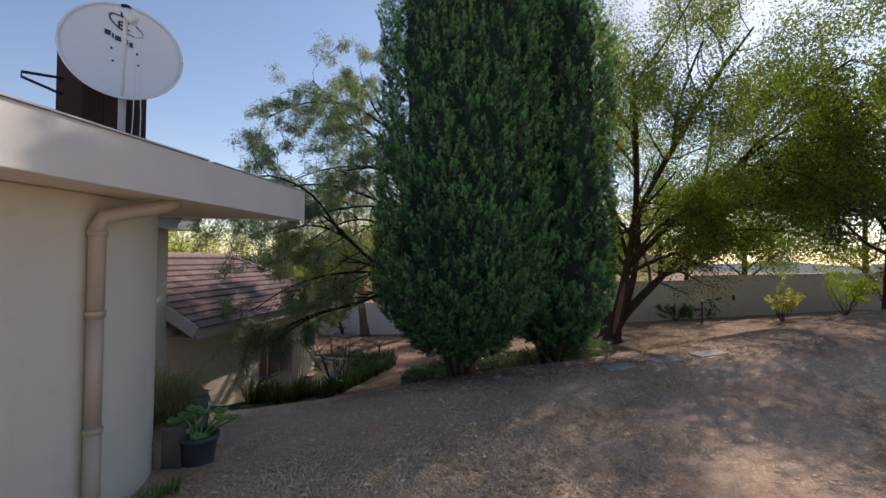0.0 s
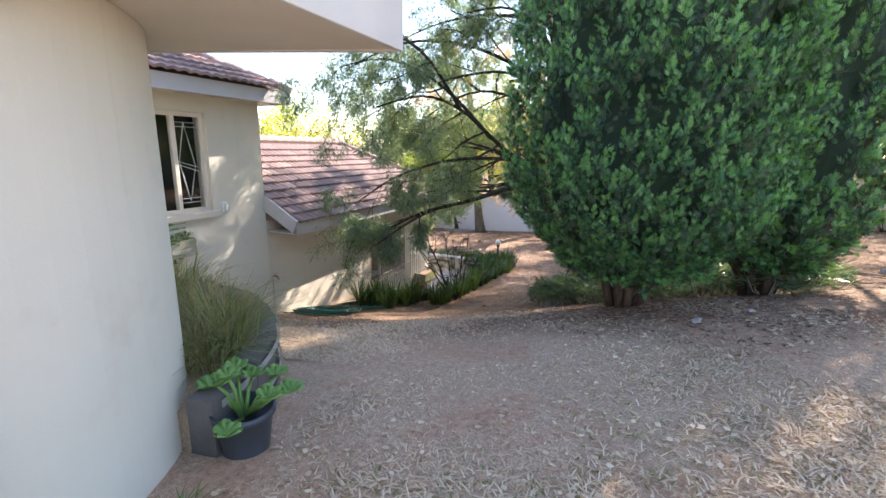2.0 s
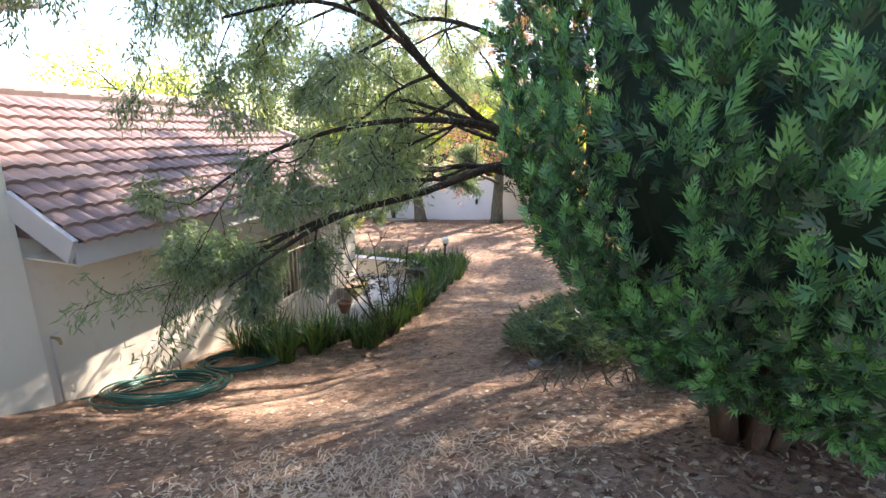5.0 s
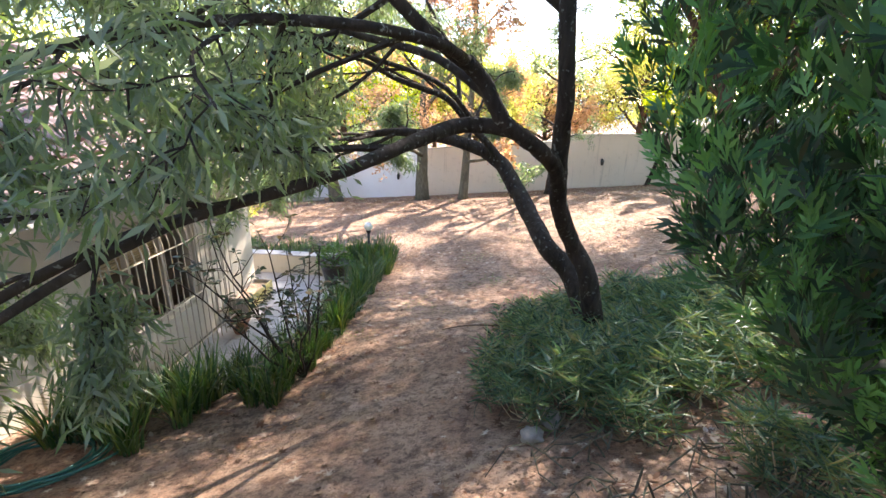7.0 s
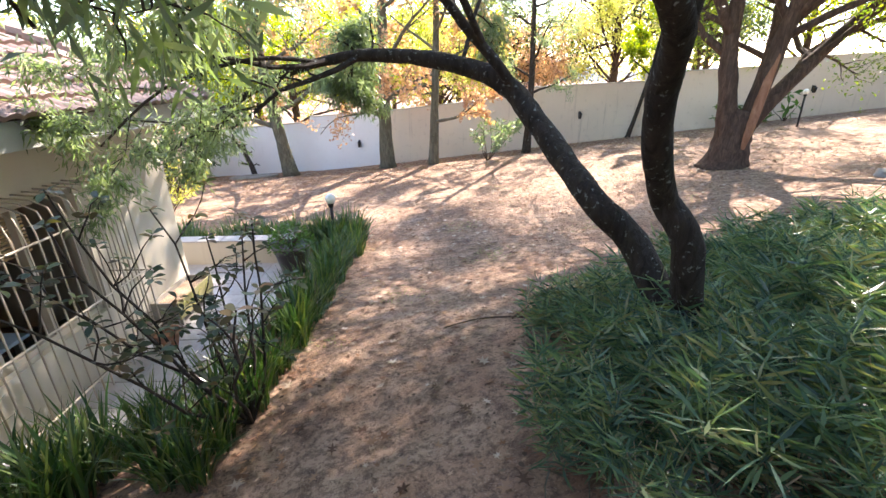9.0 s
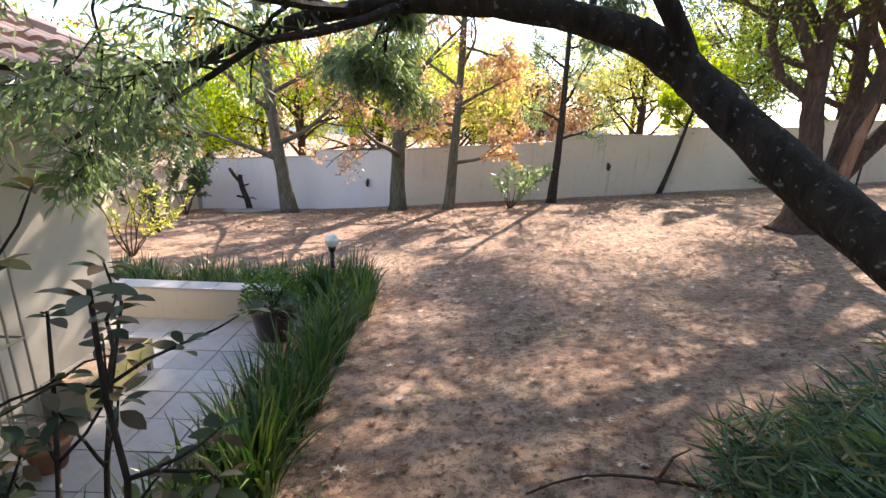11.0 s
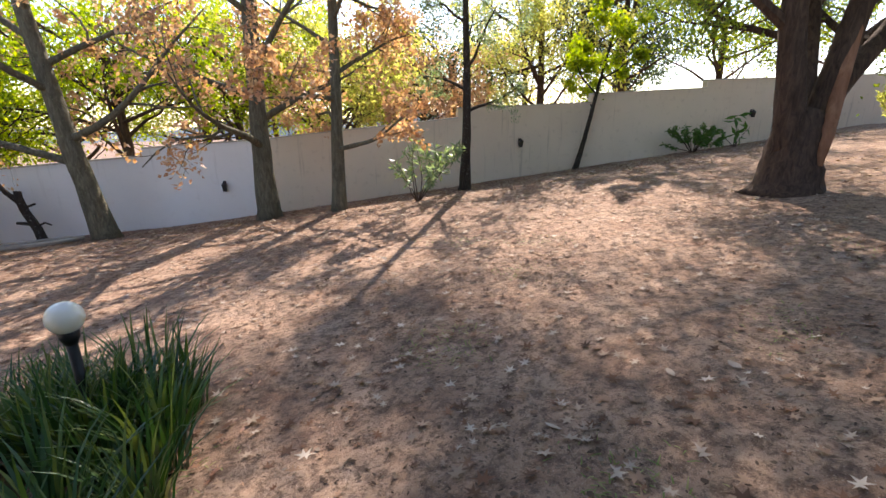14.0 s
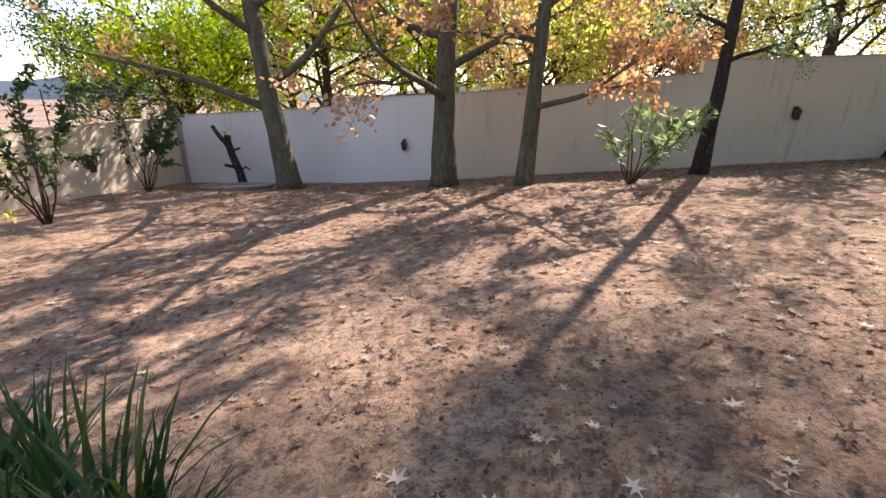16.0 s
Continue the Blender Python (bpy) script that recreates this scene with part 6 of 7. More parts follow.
for i in range(4):
    m = Mesh()
    m.tube([(0.183, -0.3 + i * 0.2 + 0.06 * math.cos(a), 0.22 + 0.07 * math.sin(a)) for a in np.linspace(0.4 * i, 0.4 * i + 4.4, 12)], 0.006, 5)
    part("painted_mark", m, plain("yellow_paint", (0.55, 0.50, 0.12), 0.6) if i == 0 else bpy.data.materials["yellow_paint"], pbox, "yellow painted curl")
tp = h_thing("clay_pot", "small terracotta pot on the patio by the wall", "pot", 0.5, 5.2, PATIO_Z)
m = Mesh()
m.lathe([(0.09, 0), (0.14, 0.2), (0.155, 0.2), (0.155, 0.24), (0.13, 0.24), (0.12, 0.19), (0.0, 0.18)], 20)
part("pot_body", m, M_TERRA, tp, "", True)

# ---------------------------------------------------------------- raised bed of slate beside the near block


def raised_bed():
    cx, cy = 2.2, -4.6                                  # half-round against the wall end
    c = hpos(cx, cy, 0)
    zg = -0.52
    ob = tagged(new("raised_bed"), "half-round raised bed of dark slate blocks bound with grey strips", "raised bed")
    ob.matrix_world = HM @ Matrix.Translation((cx, cy, zg))
    R, n = 1.76, 20
    blk = {}
    for k in range(n):
        a = radians(8 + 150 * k / n)
        da = radians(150 / n) * 0.96
        for row in range(3):
            r0, r1 = R - 0.17 + random.uniform(-0.01, 0.01), R + random.uniform(-0.012, 0.012)
            z0 = -0.55 + row * 0.345
            z1 = z0 + 0.335 + (random.uniform(-0.02, 0.03) if row == 2 else 0)
            o = a + (da / 2 if row % 2 else 0)
            m = Mesh()
            pts = [(r0, o), (r1, o), (r1, o + da / 2), (r1, o + da), (r0, o + da), (r0, o + da / 2)]
            m.prism([(r * math.cos(t), r * math.sin(t)) for r, t in pts], z0, z1)
            part("slate_block", m, M_SLATE, ob)
    for z in (0.20, 0.40):
        m = Mesh()
        m.add(sum([[((R + 0.015) * math.cos(radians(a)), (R + 0.015) * math.sin(radians(a)), z + 0.02 * math.sin(a * 0.07)), ((R + 0.015) * math.cos(radians(a)), (R + 0.015) * math.sin(radians(a)), z + 0.04 + 0.02 * math.sin(a * 0.07)),
                    ((R + 0.022) * math.cos(radians(a)), (R + 0.022) * math.sin(radians(a)), z + 0.04 + 0.02 * math.sin(a * 0.07)), ((R + 0.022) * math.cos(radians(a)), (R + 0.022) * math.sin(radians(a)), z + 0.02 * math.sin(a * 0.07))] for a in range(10, 120, 5)], []),
              [(4 * i + j, 4 * i + (j + 1) % 4, 4 * i + 4 + (j + 1) % 4, 4 * i + 4 + j) for i in range(21) for j in range(4)])
        part("binding_strip", m, M_STRIP, ob, "pale grey plastic strip")
    m = Mesh()
    m.prism([((R - 0.16) * math.cos(radians(a)), (R - 0.16) * math.sin(radians(a))) for a in range(8, 165, 8)], -0.5, 0.36)
    part("soil_fill", m, M_SOIL, ob)
    return ob, zg


BED, BED_Z = raised_bed()


def blade_clump(rng, n, length, width, spread_r, lean, k=5, stiff=1.0):
    """Arching blades from one foot: (n, k, 2, 3)."""
    a = rng.uniform(0, 2 * math.pi, n)
    r = spread_r * np.sqrt(rng.uniform(0, 1, n))
    base = np.stack([r * np.cos(a), r * np.sin(a), np.zeros(n)], 1)
    b = a + rng.normal(size=n) * 0.6
    out = np.stack([np.cos(b), np.sin(b), np.zeros(n)], 1)
    side = np.stack([-np.sin(b), np.cos(b), np.zeros(n)], 1)
    L = length * rng.uniform(0.55, 1.15, n)
    ln = lean * rng.uniform(0.3, 1.3, n)
    rows = []
    for i in range(k):
        f = i / (k - 1)
        h = L * (f - 0.45 * ln * f ** 2.2 / stiff)
        o = L * ln * f ** 1.6 * 0.75
        p = base + out * o[:, None] + np.array([0, 0, 1.0]) * h[:, None]
        w = width * (1 - f ** 3) * (0.6 + 0.4 * min(1, f * 4)) * 0.5 + 0.0006
        rows.append(np.stack([p - side * w, p + side * w], 1))
    return np.stack(rows, 1)


def clump(name, label, category, at, mat, seed, n, length, width, spread_r, lean, group=""):
    ob = thing(name, label, category, at, group)
    strips("foliage", blade_clump(np.random.default_rng(seed), n, length, width, spread_r, lean), mat, ob)
    return ob


rng = np.random.default_rng(9)
for k in range(22):
    a, r = radians(rng.uniform(28, 105)), rng.uniform(1.12, 1.5)
    p = hpos(2.2 + r * math.cos(a), -4.6 + r * math.sin(a), 0)
    clump("grass_tussock", "tall tussock of green and straw-coloured grass in a raised bed", "grass", (p.x, p.y, BED_Z + 0.33), M_DRYTUFT if k % 3 else M_TUFT, 100 + k, 140, 0.44 + 0.16 * (k % 3 == 0), 0.006, 0.15, 1.15, "grass in the raised bed")
fern = h_thing("feathery_weed", "tall feathery green weed in a raised bed", "plant", 1.9, -3.25, BED_Z + 0.34)
rng = np.random.default_rng(13)
for s in range(4):
    d = rng.normal(size=3) * 0.15
    stem = [np.array([0, 0, 0]) + np.array([d[0], d[1], 1]) * f * 0.75 for f in np.linspace(0, 1, 6)]
    m = Mesh()
    m.tube([tuple(p) for p in stem], np.linspace(0.008, 0.003, 6), 6)
    part("stem", m, M_GREEN, fern)
    P, A = [], []
    for f in np.linspace(0.4, 1.0, 9):
        b = np.array([d[0], d[1], 1]) * f * 0.75
        az = rng.uniform(0, 6.28)
        o = np.array([math.cos(az), math.sin(az), 0.15])
        for t in np.linspace(0.02, 0.26, 13):
            for sg in (-1, 1):
                P.append(b + o * t)
                A.append(np.cross(o, [0, 0, 1]) * sg + o * 0.4)
    quads("frond", leaf_quads(np.array(P), np.array(A), 0.045, 0.012, rng), M_GREEN, fern)

# black pot with a succulent
px, py = hpos(4.02, -4.22, 0)[:2]
pz = gz(px, py)
pot = thing("plastic_pot", "round black plastic plant pot on bare ground by the wall", "pot", (px, py, pz))
m = Mesh()
m.lathe([(0.115, -0.02), (0.12, 0.0), (0.15, 0.22), (0.165, 0.225), (0.168, 0.265), (0.152, 0.265), (0.148, 0.22), (0.0, 0.215)], 28)
part("pot_body", m, M_POT, pot, "", True)
suc = thing("succulent", "bright green succulent with thick paddle leaves in a black pot", "succulent", (px, py, pz + 0.21))
rng = np.random.default_rng(17)
for s in range(9):
    a = s * 0.7 + 0.3
    r = rng.uniform(0.05, 0.30 if s < 7 else 0.42)
    tip = np.array([r * math.cos(a), r * math.sin(a), rng.uniform(0.12, 0.26)])
    m = Mesh()
    m.tube([(0.02 * math.cos(a), 0.02 * math.sin(a), 0), tuple(tip * 0.6 + np.array([0, 0, 0.02])), tuple(tip)], [0.012, 0.010, 0.008], 8)
    part("stem", m, M_SUCC, suc, "", True)
    for k in range(8):
        b = k * 2.4
        d = Vector((math.cos(b), math.sin(b), 0.55 + 0.05 * k)).normalized()
        L = 0.092 * (1 - 0.05 * k)
        lm = Mesh()
        side = d.cross(Vector((0, 0, 1))).normalized()
        up = side.cross(d)
        o = Vector(tip)
        ring = [(0.0, 0.012), (0.35, 0.024), (0.7, 0.034), (0.92, 0.024), (1.0, 0.004)]
        vs = []
        for f, w in ring:
            c = o + d * L * f
            vs += [c + side * w, c + up * 0.007, c - side * w, c - up * 0.007]
        lm.add(vs, [(4 * i + j, 4 * i + (j + 1) % 4, 4 * i + 4 + (j + 1) % 4, 4 * i + 4 + j) for i in range(4) for j in range(4)])
        part("leaf", lm, M_SUCC, suc, "", True)
tray = h_thing("plastic_crate", "black plastic crate half hidden behind a pot", "crate", 3.62, -4.05, gz(*hpos(3.62, -4.05, 0)[:2]))
for a, b in (((-0.2, -0.14, 0), (0.2, -0.125, 0.2)), ((-0.2, 0.125, 0), (0.2, 0.14, 0.2)), ((-0.2, -0.125, 0), (-0.185, 0.125, 0.2)), ((0.185, -0.125, 0), (0.2, 0.125, 0.2)), ((-0.185, -0.125, 0.0), (0.185, 0.125, 0.012))):
    m = Mesh()
    m.box(a, b, None, 0.004)
    part("panel", m, M_POT, tray)
p = hpos(4.12, -5.0, 0)
for k in range(3):
    p = hpos(4.2, -4.75 - 0.16 * k, 0)
    clump("lawn_tuft", "fresh yellow-green grass tuft at the wall's foot", "grass", (p.x, p.y, gz(p.x, p.y)), M_GREEN, 140 + k, 60, 0.16, 0.006, 0.06, 1.0, "tufts at the wall")

LAMP_XY = (-2.37, 16.72)                              # low globe lamp in the border
# ---------------------------------------------------------------- strap-leaved border and shrub bed
protos = []
for k in range(5):
    ob = clump("strap_leaf_plant", "dense clump of glossy green strap leaves edging the path", "plant", (0, 0, -30), M_STRAP, 200 + k, 58, 0.66, 0.019, 0.10, 0.62, "strap-leaved border")
    protos.append(ob)
rng = np.random.default_rng(23)
spots = []
for u in np.arange(2.05, 8.7, 0.33):
    for v in np.arange(2.0, 2.5, 0.27):
        spots.append((v + rng.uniform(-0.1, 0.1), u + rng.uniform(-0.1, 0.1)))
for u in np.arange(2.0, 3.6, 0.31):
    for v in np.arange(0.6, 1.5, 0.28):
        spots.append((v + rng.uniform(-0.1, 0.1), u + rng.uniform(-0.1, 0.1)))
for u in np.arange(8.2, 9.3, 0.28):
    for v in np.arange(-1.6, 1.6, 0.31):
        spots.append((v + rng.uniform(-0.1, 0.1), u + rng.uniform(-0.1, 0.1)))
LAMP_V, LAMP_U = (HI @ Vector((LAMP_XY[0], LAMP_XY[1], 0)))[:2]
for k in range(7):
    spots.append((LAMP_V + 0.2 * math.cos(k * 0.9), LAMP_U + 0.2 * math.sin(k * 0.9)))
for k, (v, u) in enumerate(spots):
    if (v > 1.9 and u < 2.5) or (6.7 < u < 7.9 and v < 1.95):
        continue
    p = hpos(v, u, 0)
    s = rng.uniform(0.75, 1.12) * (1.15 if u > 7.5 and v > 1.4 else 1.0)
    m = Matrix.Translation((p.x, p.y, gz(p.x, p.y) - 0.01)) @ pose(0, 0, 0, 0, 0, rng.uniform(0, 360))
    ob = protos[k % 5]
    if k < 5:
        ob.matrix_world = m
        ob.scale = (s, s, s)
    else:
        c = copy_thing(ob, m)
        c.scale = (s, s, s)


def rosette_bush(seed):
    """Many narrow leaves in whorls on low stems."""
    rng = np.random.default_rng(seed)
    P, A = [], []
    for s in range(26):
        a, r = rng.uniform(0, 6.28), 0.30 * math.sqrt(rng.uniform(0, 1))
        tip = np.array([r * math.cos(a), r * math.sin(a), rng.uniform(0.16, 0.46)])
        for k in range(17):
            b = k * 2.4
            P.append(tip - np.array([0, 0, 0.006 * k]))
            A.append([math.cos(b), math.sin(b), rng.uniform(-0.3, 0.9)])
    return leaf_quads(np.array(P), np.array(A), 0.185, 0.016, rng, 0.1)


bushes = []
for k in range(4):
    ob = thing("narrow_leaved_bush", "low sprawling bush of dark narrow leaves under a tree", "shrub", (0, 0, -30), "bushes round the leaning tree")
    quads("foliage", rosette_bush(300 + k), M_NARROW, ob)
    tw = Mesh()
    r2 = random.Random(k)
    for s in range(14):
        a, r = r2.uniform(0, 6.28), r2.uniform(0.1, 0.33)
        tw.tube([(0, 0, 0), (r * 0.6 * math.cos(a), r * 0.6 * math.sin(a), 0.08), (r * math.cos(a), r * math.sin(a), 0.28)], [0.007, 0.005, 0.003], 5)
    part("stem_growth", tw, M_STRAW, ob)
    bushes.append(ob)
rng = np.random.default_rng(31)
n = 0
for x in np.arange(-1.1, 3.6, 0.30):
    for y in np.arange(8.7, 13.4, 0.30):
        qx, qy = x + rng.uniform(-0.12, 0.12), y + rng.uniform(-0.12, 0.12)
        left = -0.70 + 0.32 * max(0, qy - 11.1) + 0.45 * max(0, 9.8 - qy)
        top = 12.25 + 0.12 * qx
        if qx < left or qy > top or (qy < 9.9 and rng.uniform() < 0.72) or rng.uniform() < 0.13 or math.hypot(qx - 0.25, qy - 7.25) < 1.5:
            continue
        m = Matrix.Translation((qx, qy, gz(qx, qy) - 0.01)) @ pose(0, 0, 0, 0, 0, rng.uniform(0, 360))
        ob = bushes[n % 4]
        s = rng.uniform(0.7, 1.1)
        if n < 4:
            ob.matrix_world = m
            ob.scale = (s, s, s)
        else:
            copy_thing(ob, m).scale = (s, s, s)
        n += 1

# bare pale stems lying through the bed
dead = tagged(new("dry_stems"), "tangle of pale dry stems in the shrub bed", "dead stems", kind="stuff")
m = Mesh()
r2 = random.Random(8)
for k in range(130):
    x, y = r2.uniform(-0.85, 2.2), r2.uniform(8.6, 10.3)
    a, L = r2.uniform(0, 6.28), r2.uniform(0.15, 0.5)
    pts = []
    for i in range(5):
        f = i / 4
        qx, qy = x + L * f * math.cos(a + f), y + L * f * math.sin(a + f)
        pts.append((qx, qy, gz(qx, qy) + 0.03 + 0.22 * math.sin(math.pi * f) * r2.random()))
    m.tube(pts, [0.006, 0.006, 0.005, 0.004, 0.003], 5)
part("stem_tangle", m, M_BARK_G, dead)


def stone(x, y, r, seed, label, mat, name="garden_stone", flat=0.6, sink=0.25):
    bm = bmesh.new()
    bmesh.ops.create_icosphere(bm, subdivisions=3, radius=r)
    rr = random.Random(seed)
    off = Vector((rr.random() * 9, rr.random() * 9, rr.random() * 9))
    for v in bm.verts:
        v.co *= 1 + 0.6 * noise.noise(v.co * (1.3 / r) + off) + 0.18 * noise.noise(v.co * (4 / r) + off)
        v.co.z *= flat
    ob = Mesh().bm(bm).obj(name, mat, None, "", True)
    ob.matrix_world = pose(x, y, gz(x, y) + r * flat * (1 - sink * 2), 0, 0, rr.uniform(0, 360))
    return tagged(ob, label, "stone")


for k, (x, y, r) in enumerate([(-0.42, 9.9, 0.10), (-0.62, 9.7, 0.08), (-0.46, 10.2, 0.06), (7.7, 15.4, 0.16), (0.82, 6.55, 0.05), (1.4, 6.9, 0.04)]):
    stone(x, y, r, k, "rough grey garden stone half sunk in leaf litter", M_STONE)
bm = bmesh.new()
bmesh.ops.create_uvsphere(bm, u_segments=24, v_segments=16, radius=0.11)
ob = Mesh().bm(bm).obj("garden_ball", plain("faded_red_rubber", (0.30, 0.10, 0.08), 0.6, var=0.3), None, "", True)
ob.matrix_world = pose(0.72, 9.1, gz(0.72, 9.1) + 0.09)
tagged(ob, "faded red ball lying in the shrub bed", "ball")
for x, y, a in ((2.6, 6.55, 10), (3.35, 6.65, -4), (4.05, 6.75, 6)):
    sx, sy = math.degrees(math.atan((gz(x + 0.3, y) - gz(x - 0.3, y)) / 0.6)), math.degrees(math.atan((gz(x, y + 0.3) - gz(x, y - 0.3)) / 0.6))
    m = Mesh()
    m.box((-0.22, -0.15, -0.04), (0.22, 0.15, 0.012), None, 0.008)
    ob = m.obj("stepping_slab", M_STONE)
    ob.matrix_world = pose(x, y, gz(x, y) + 0.008, sy, -sx, a)
    tagged(ob, "flat grey paving slab lying in the lawn", "slab", "slabs across the lawn")
# fallen branch across the trodden earth
br = thing("fallen_branch", "thin crooked fallen branch lying on bare earth", "branch", (-0.5, 12.4, gz(-0.5, 12.4)))
m = Mesh()
m.tube([(-0.55 + 1.25 * f, 0.12 * math.sin(5 * f) - 0.25 * f, gz(-1.05 + 1.25 * f, 12.4 + 0.12 * math.sin(5 * f) - 0.25 * f) - gz(-0.5, 12.4) + 0.02) for f in np.linspace(0, 1, 9)], np.linspace(0.005, 0.013, 9), 7, None, 0.3, 2)
part("main_branch", m, M_BARK_B, br, "", True)
m = Mesh()
m.tube([(0.1, -0.1, gz(-0.4, 12.3) - gz(-0.5, 12.4) + 0.02), (0.3, 0.05, gz(-0.2, 12.45) - gz(-0.5, 12.4) + 0.03), (0.45, 0.1, gz(-0.05, 12.5) - gz(-0.5, 12.4) + 0.02)], [0.01, 0.008, 0.004], 6)
part("side_branch", m, M_BARK_B, br, "", True)

# open shrub with leathery leaves beside the patio


def leathery_shrub(x, y, seed):
    rng = np.random.default_rng(seed)
    z = gz(x, y)
    ob = thing("leathery_shrub", "open shrub with dark branching stems and clustered leathery leaves", "shrub", (x, y, z))
    tips = []
    for s in range(11):
        a = s * 0.57 + rng.uniform(-0.2, 0.2)
        d = np.array([math.cos(a) * 0.55 - 0.12, math.sin(a) * 0.55, 1.0])
        L = rng.uniform(1.45, 2.05)
        pts = limb_path(rng, (0, 0, 0), d, L, 6, 0.16, 0.05)
        if any(on_way(p + np.array([x, y, z])) for p in pts):
            continue
        m = Mesh()
        m.tube([tuple(p) for p in pts], np.linspace(0.014, 0.005, len(pts)), 7)
        part("stem", m, M_BARK, ob, "", True)
        tips.append(pts[-1])
        for k in range(7):
            i = 2 + k % 4
            sub = limb_path(rng, pts[i], rng.normal(size=3) * 0.75 + np.array([0, 0, 0.7]), rng.uniform(0.2, 0.5), 4, 0.2, 0.08)
            if any(on_way(p + np.array([x, y, z])) for p in sub):
                continue
            m = Mesh()
            m.tube([tuple(p) for p in sub], np.linspace(0.006, 0.003, len(sub)), 6)
            part("twig", m, M_BARK, ob, "", True)
            tips += [sub[-1], sub[2]] if k % 2 else [sub[-1]]
    P, A = [], []
    for t in tips:
        for k in range(6):
            b = k * 2.4
            P.append(t - np.array([0, 0, 0.006 * k]))
            A.append([math.cos(b), math.sin(b), rng.uniform(-0.3, 0.7)])
    P, A = np.array(P), unit(np.array(A))
    side = unit(np.cross(A, np.array([0, 0, 1.0]) + rng.normal(size=A.shape) * 0.35))
    up = np.cross(side, A)
    L = 0.08 * rng.uniform(0.7, 1.2, len(P))[:, None, None]
    oval = np.array([(0, 0.0), (0.10, 0.18), (0.20, 0.42), (0.21, 0.66), (0.12, 0.88), (0, 1.0), (-0.12, 0.88), (-0.21, 0.66), (-0.20, 0.42), (-0.10, 0.18)])[None]
    co = P[:, None] + A[:, None] * (oval[..., 1:2] * L) + side[:, None] * (oval[..., 0:1] * L) + up[:, None] * (np.abs(oval[..., 0:1]) * 0.5 - 0.15 * oval[..., 1:2] ** 2) * L
    quads("foliage", co, M_MAG, ob, "dark leathery leaf whorls", 10)


leathery_shrub(-2.64, 11.55, 51)

# ---------------------------------------------------------------- garden lamps and lanterns


def globe_lamp(x, y, top, label):
    z = gz(x, y)
    ob = thing("garden_lamp", label, "garden lamp", (x, y, z), "globe lamps")
    h = top - z
    m = Mesh()
    m.tube([(0, 0, -0.05), (0, 0, h - 0.17)], 0.030, 14)
    part("post", m, M_BLACK, ob, "black post", True)
    m = Mesh()
    m.lathe([(0.032, h - 0.26), (0.05, h - 0.22), (0.055, h - 0.17), (0.045, h - 0.165)], 18)
    part("collar", m, M_BLACK, ob, "", True)
    bm = bmesh.new()
    bmesh.ops.create_uvsphere(bm, u_segments=28, v_segments=18, radius=0.095)
    g = Mesh().bm(bm, Matrix.Translation((0, 0, h - 0.095)))
    part("globe", g, M_GLOBE, ob, "cream opal globe", True)


globe_lamp(-2.37, 16.72, -1.70, "black garden lamp with a cream globe among strap leaves")
globe_lamp(12.9, 22.2, -0.45, "tall black garden lamp with a white globe in the yard")


def lantern(m_at, label):
    ob = new("wall_lantern")
    ob.matrix_world = m_at
    tagged(ob, label, "wall light", "lanterns on the boundary wall")
    m = Mesh()
    m.box((-0.04, -0.02, -0.02), (0.04, 0.0, 0.20), None, 0.003)
    part("back_plate", m, M_BLACK, ob)
    m = Mesh()
    m.tube([(0, -0.01, 0.16), (0, -0.07, 0.20), (0, -0.12, 0.16)], 0.010, 6)
    part("bracket", m, M_BLACK, ob)
    m = Mesh()
    m.lathe([(0.01, 0.20), (0.03, 0.17), (0.10, 0.10), (0.085, 0.095), (0.0, 0.094)], 4, Matrix.Translation((0, -0.12, 0)) @ pose(0, 0, 0, 0, 0, 45))
    part("cap", m, M_BLACK, ob)
    m = Mesh()
    m.lathe([(0.075, 0.095), (0.05, -0.08)], 4, Matrix.Translation((0, -0.12, 0)) @ pose(0, 0, 0, 0, 0, 45))
    part("glass_body", m, plain("smoked_glass", (0.05, 0.045, 0.04), 0.2) if "smoked_glass" not in bpy.data.materials else bpy.data.materials["smoked_glass"], ob)
    for k in range(4):
        a = radians(45 + 90 * k)
        m = Mesh()
        m.tube([(0.078 * math.cos(a), -0.12 + 0.078 * math.sin(a), 0.097), (0.052 * math.cos(a), -0.12 + 0.052 * math.sin(a), -0.082)], 0.007, 5)
        part("corner_bar", m, M_BLACK, ob)


for x, z in ((-1.95, -2.44), (6.98, -1.50), (16.3, -0.68)):
    lantern(WM @ Matrix.Translation((wx(x), 0, z)), "black iron lantern on the boundary wall")
lantern(WM @ Matrix.Translation((0, -3.0, -2.75)) @ pose(0, 0, 0, 0, 0, 90), "black iron lantern on the side boundary wall")

# ---------------------------------------------------------------- far yard


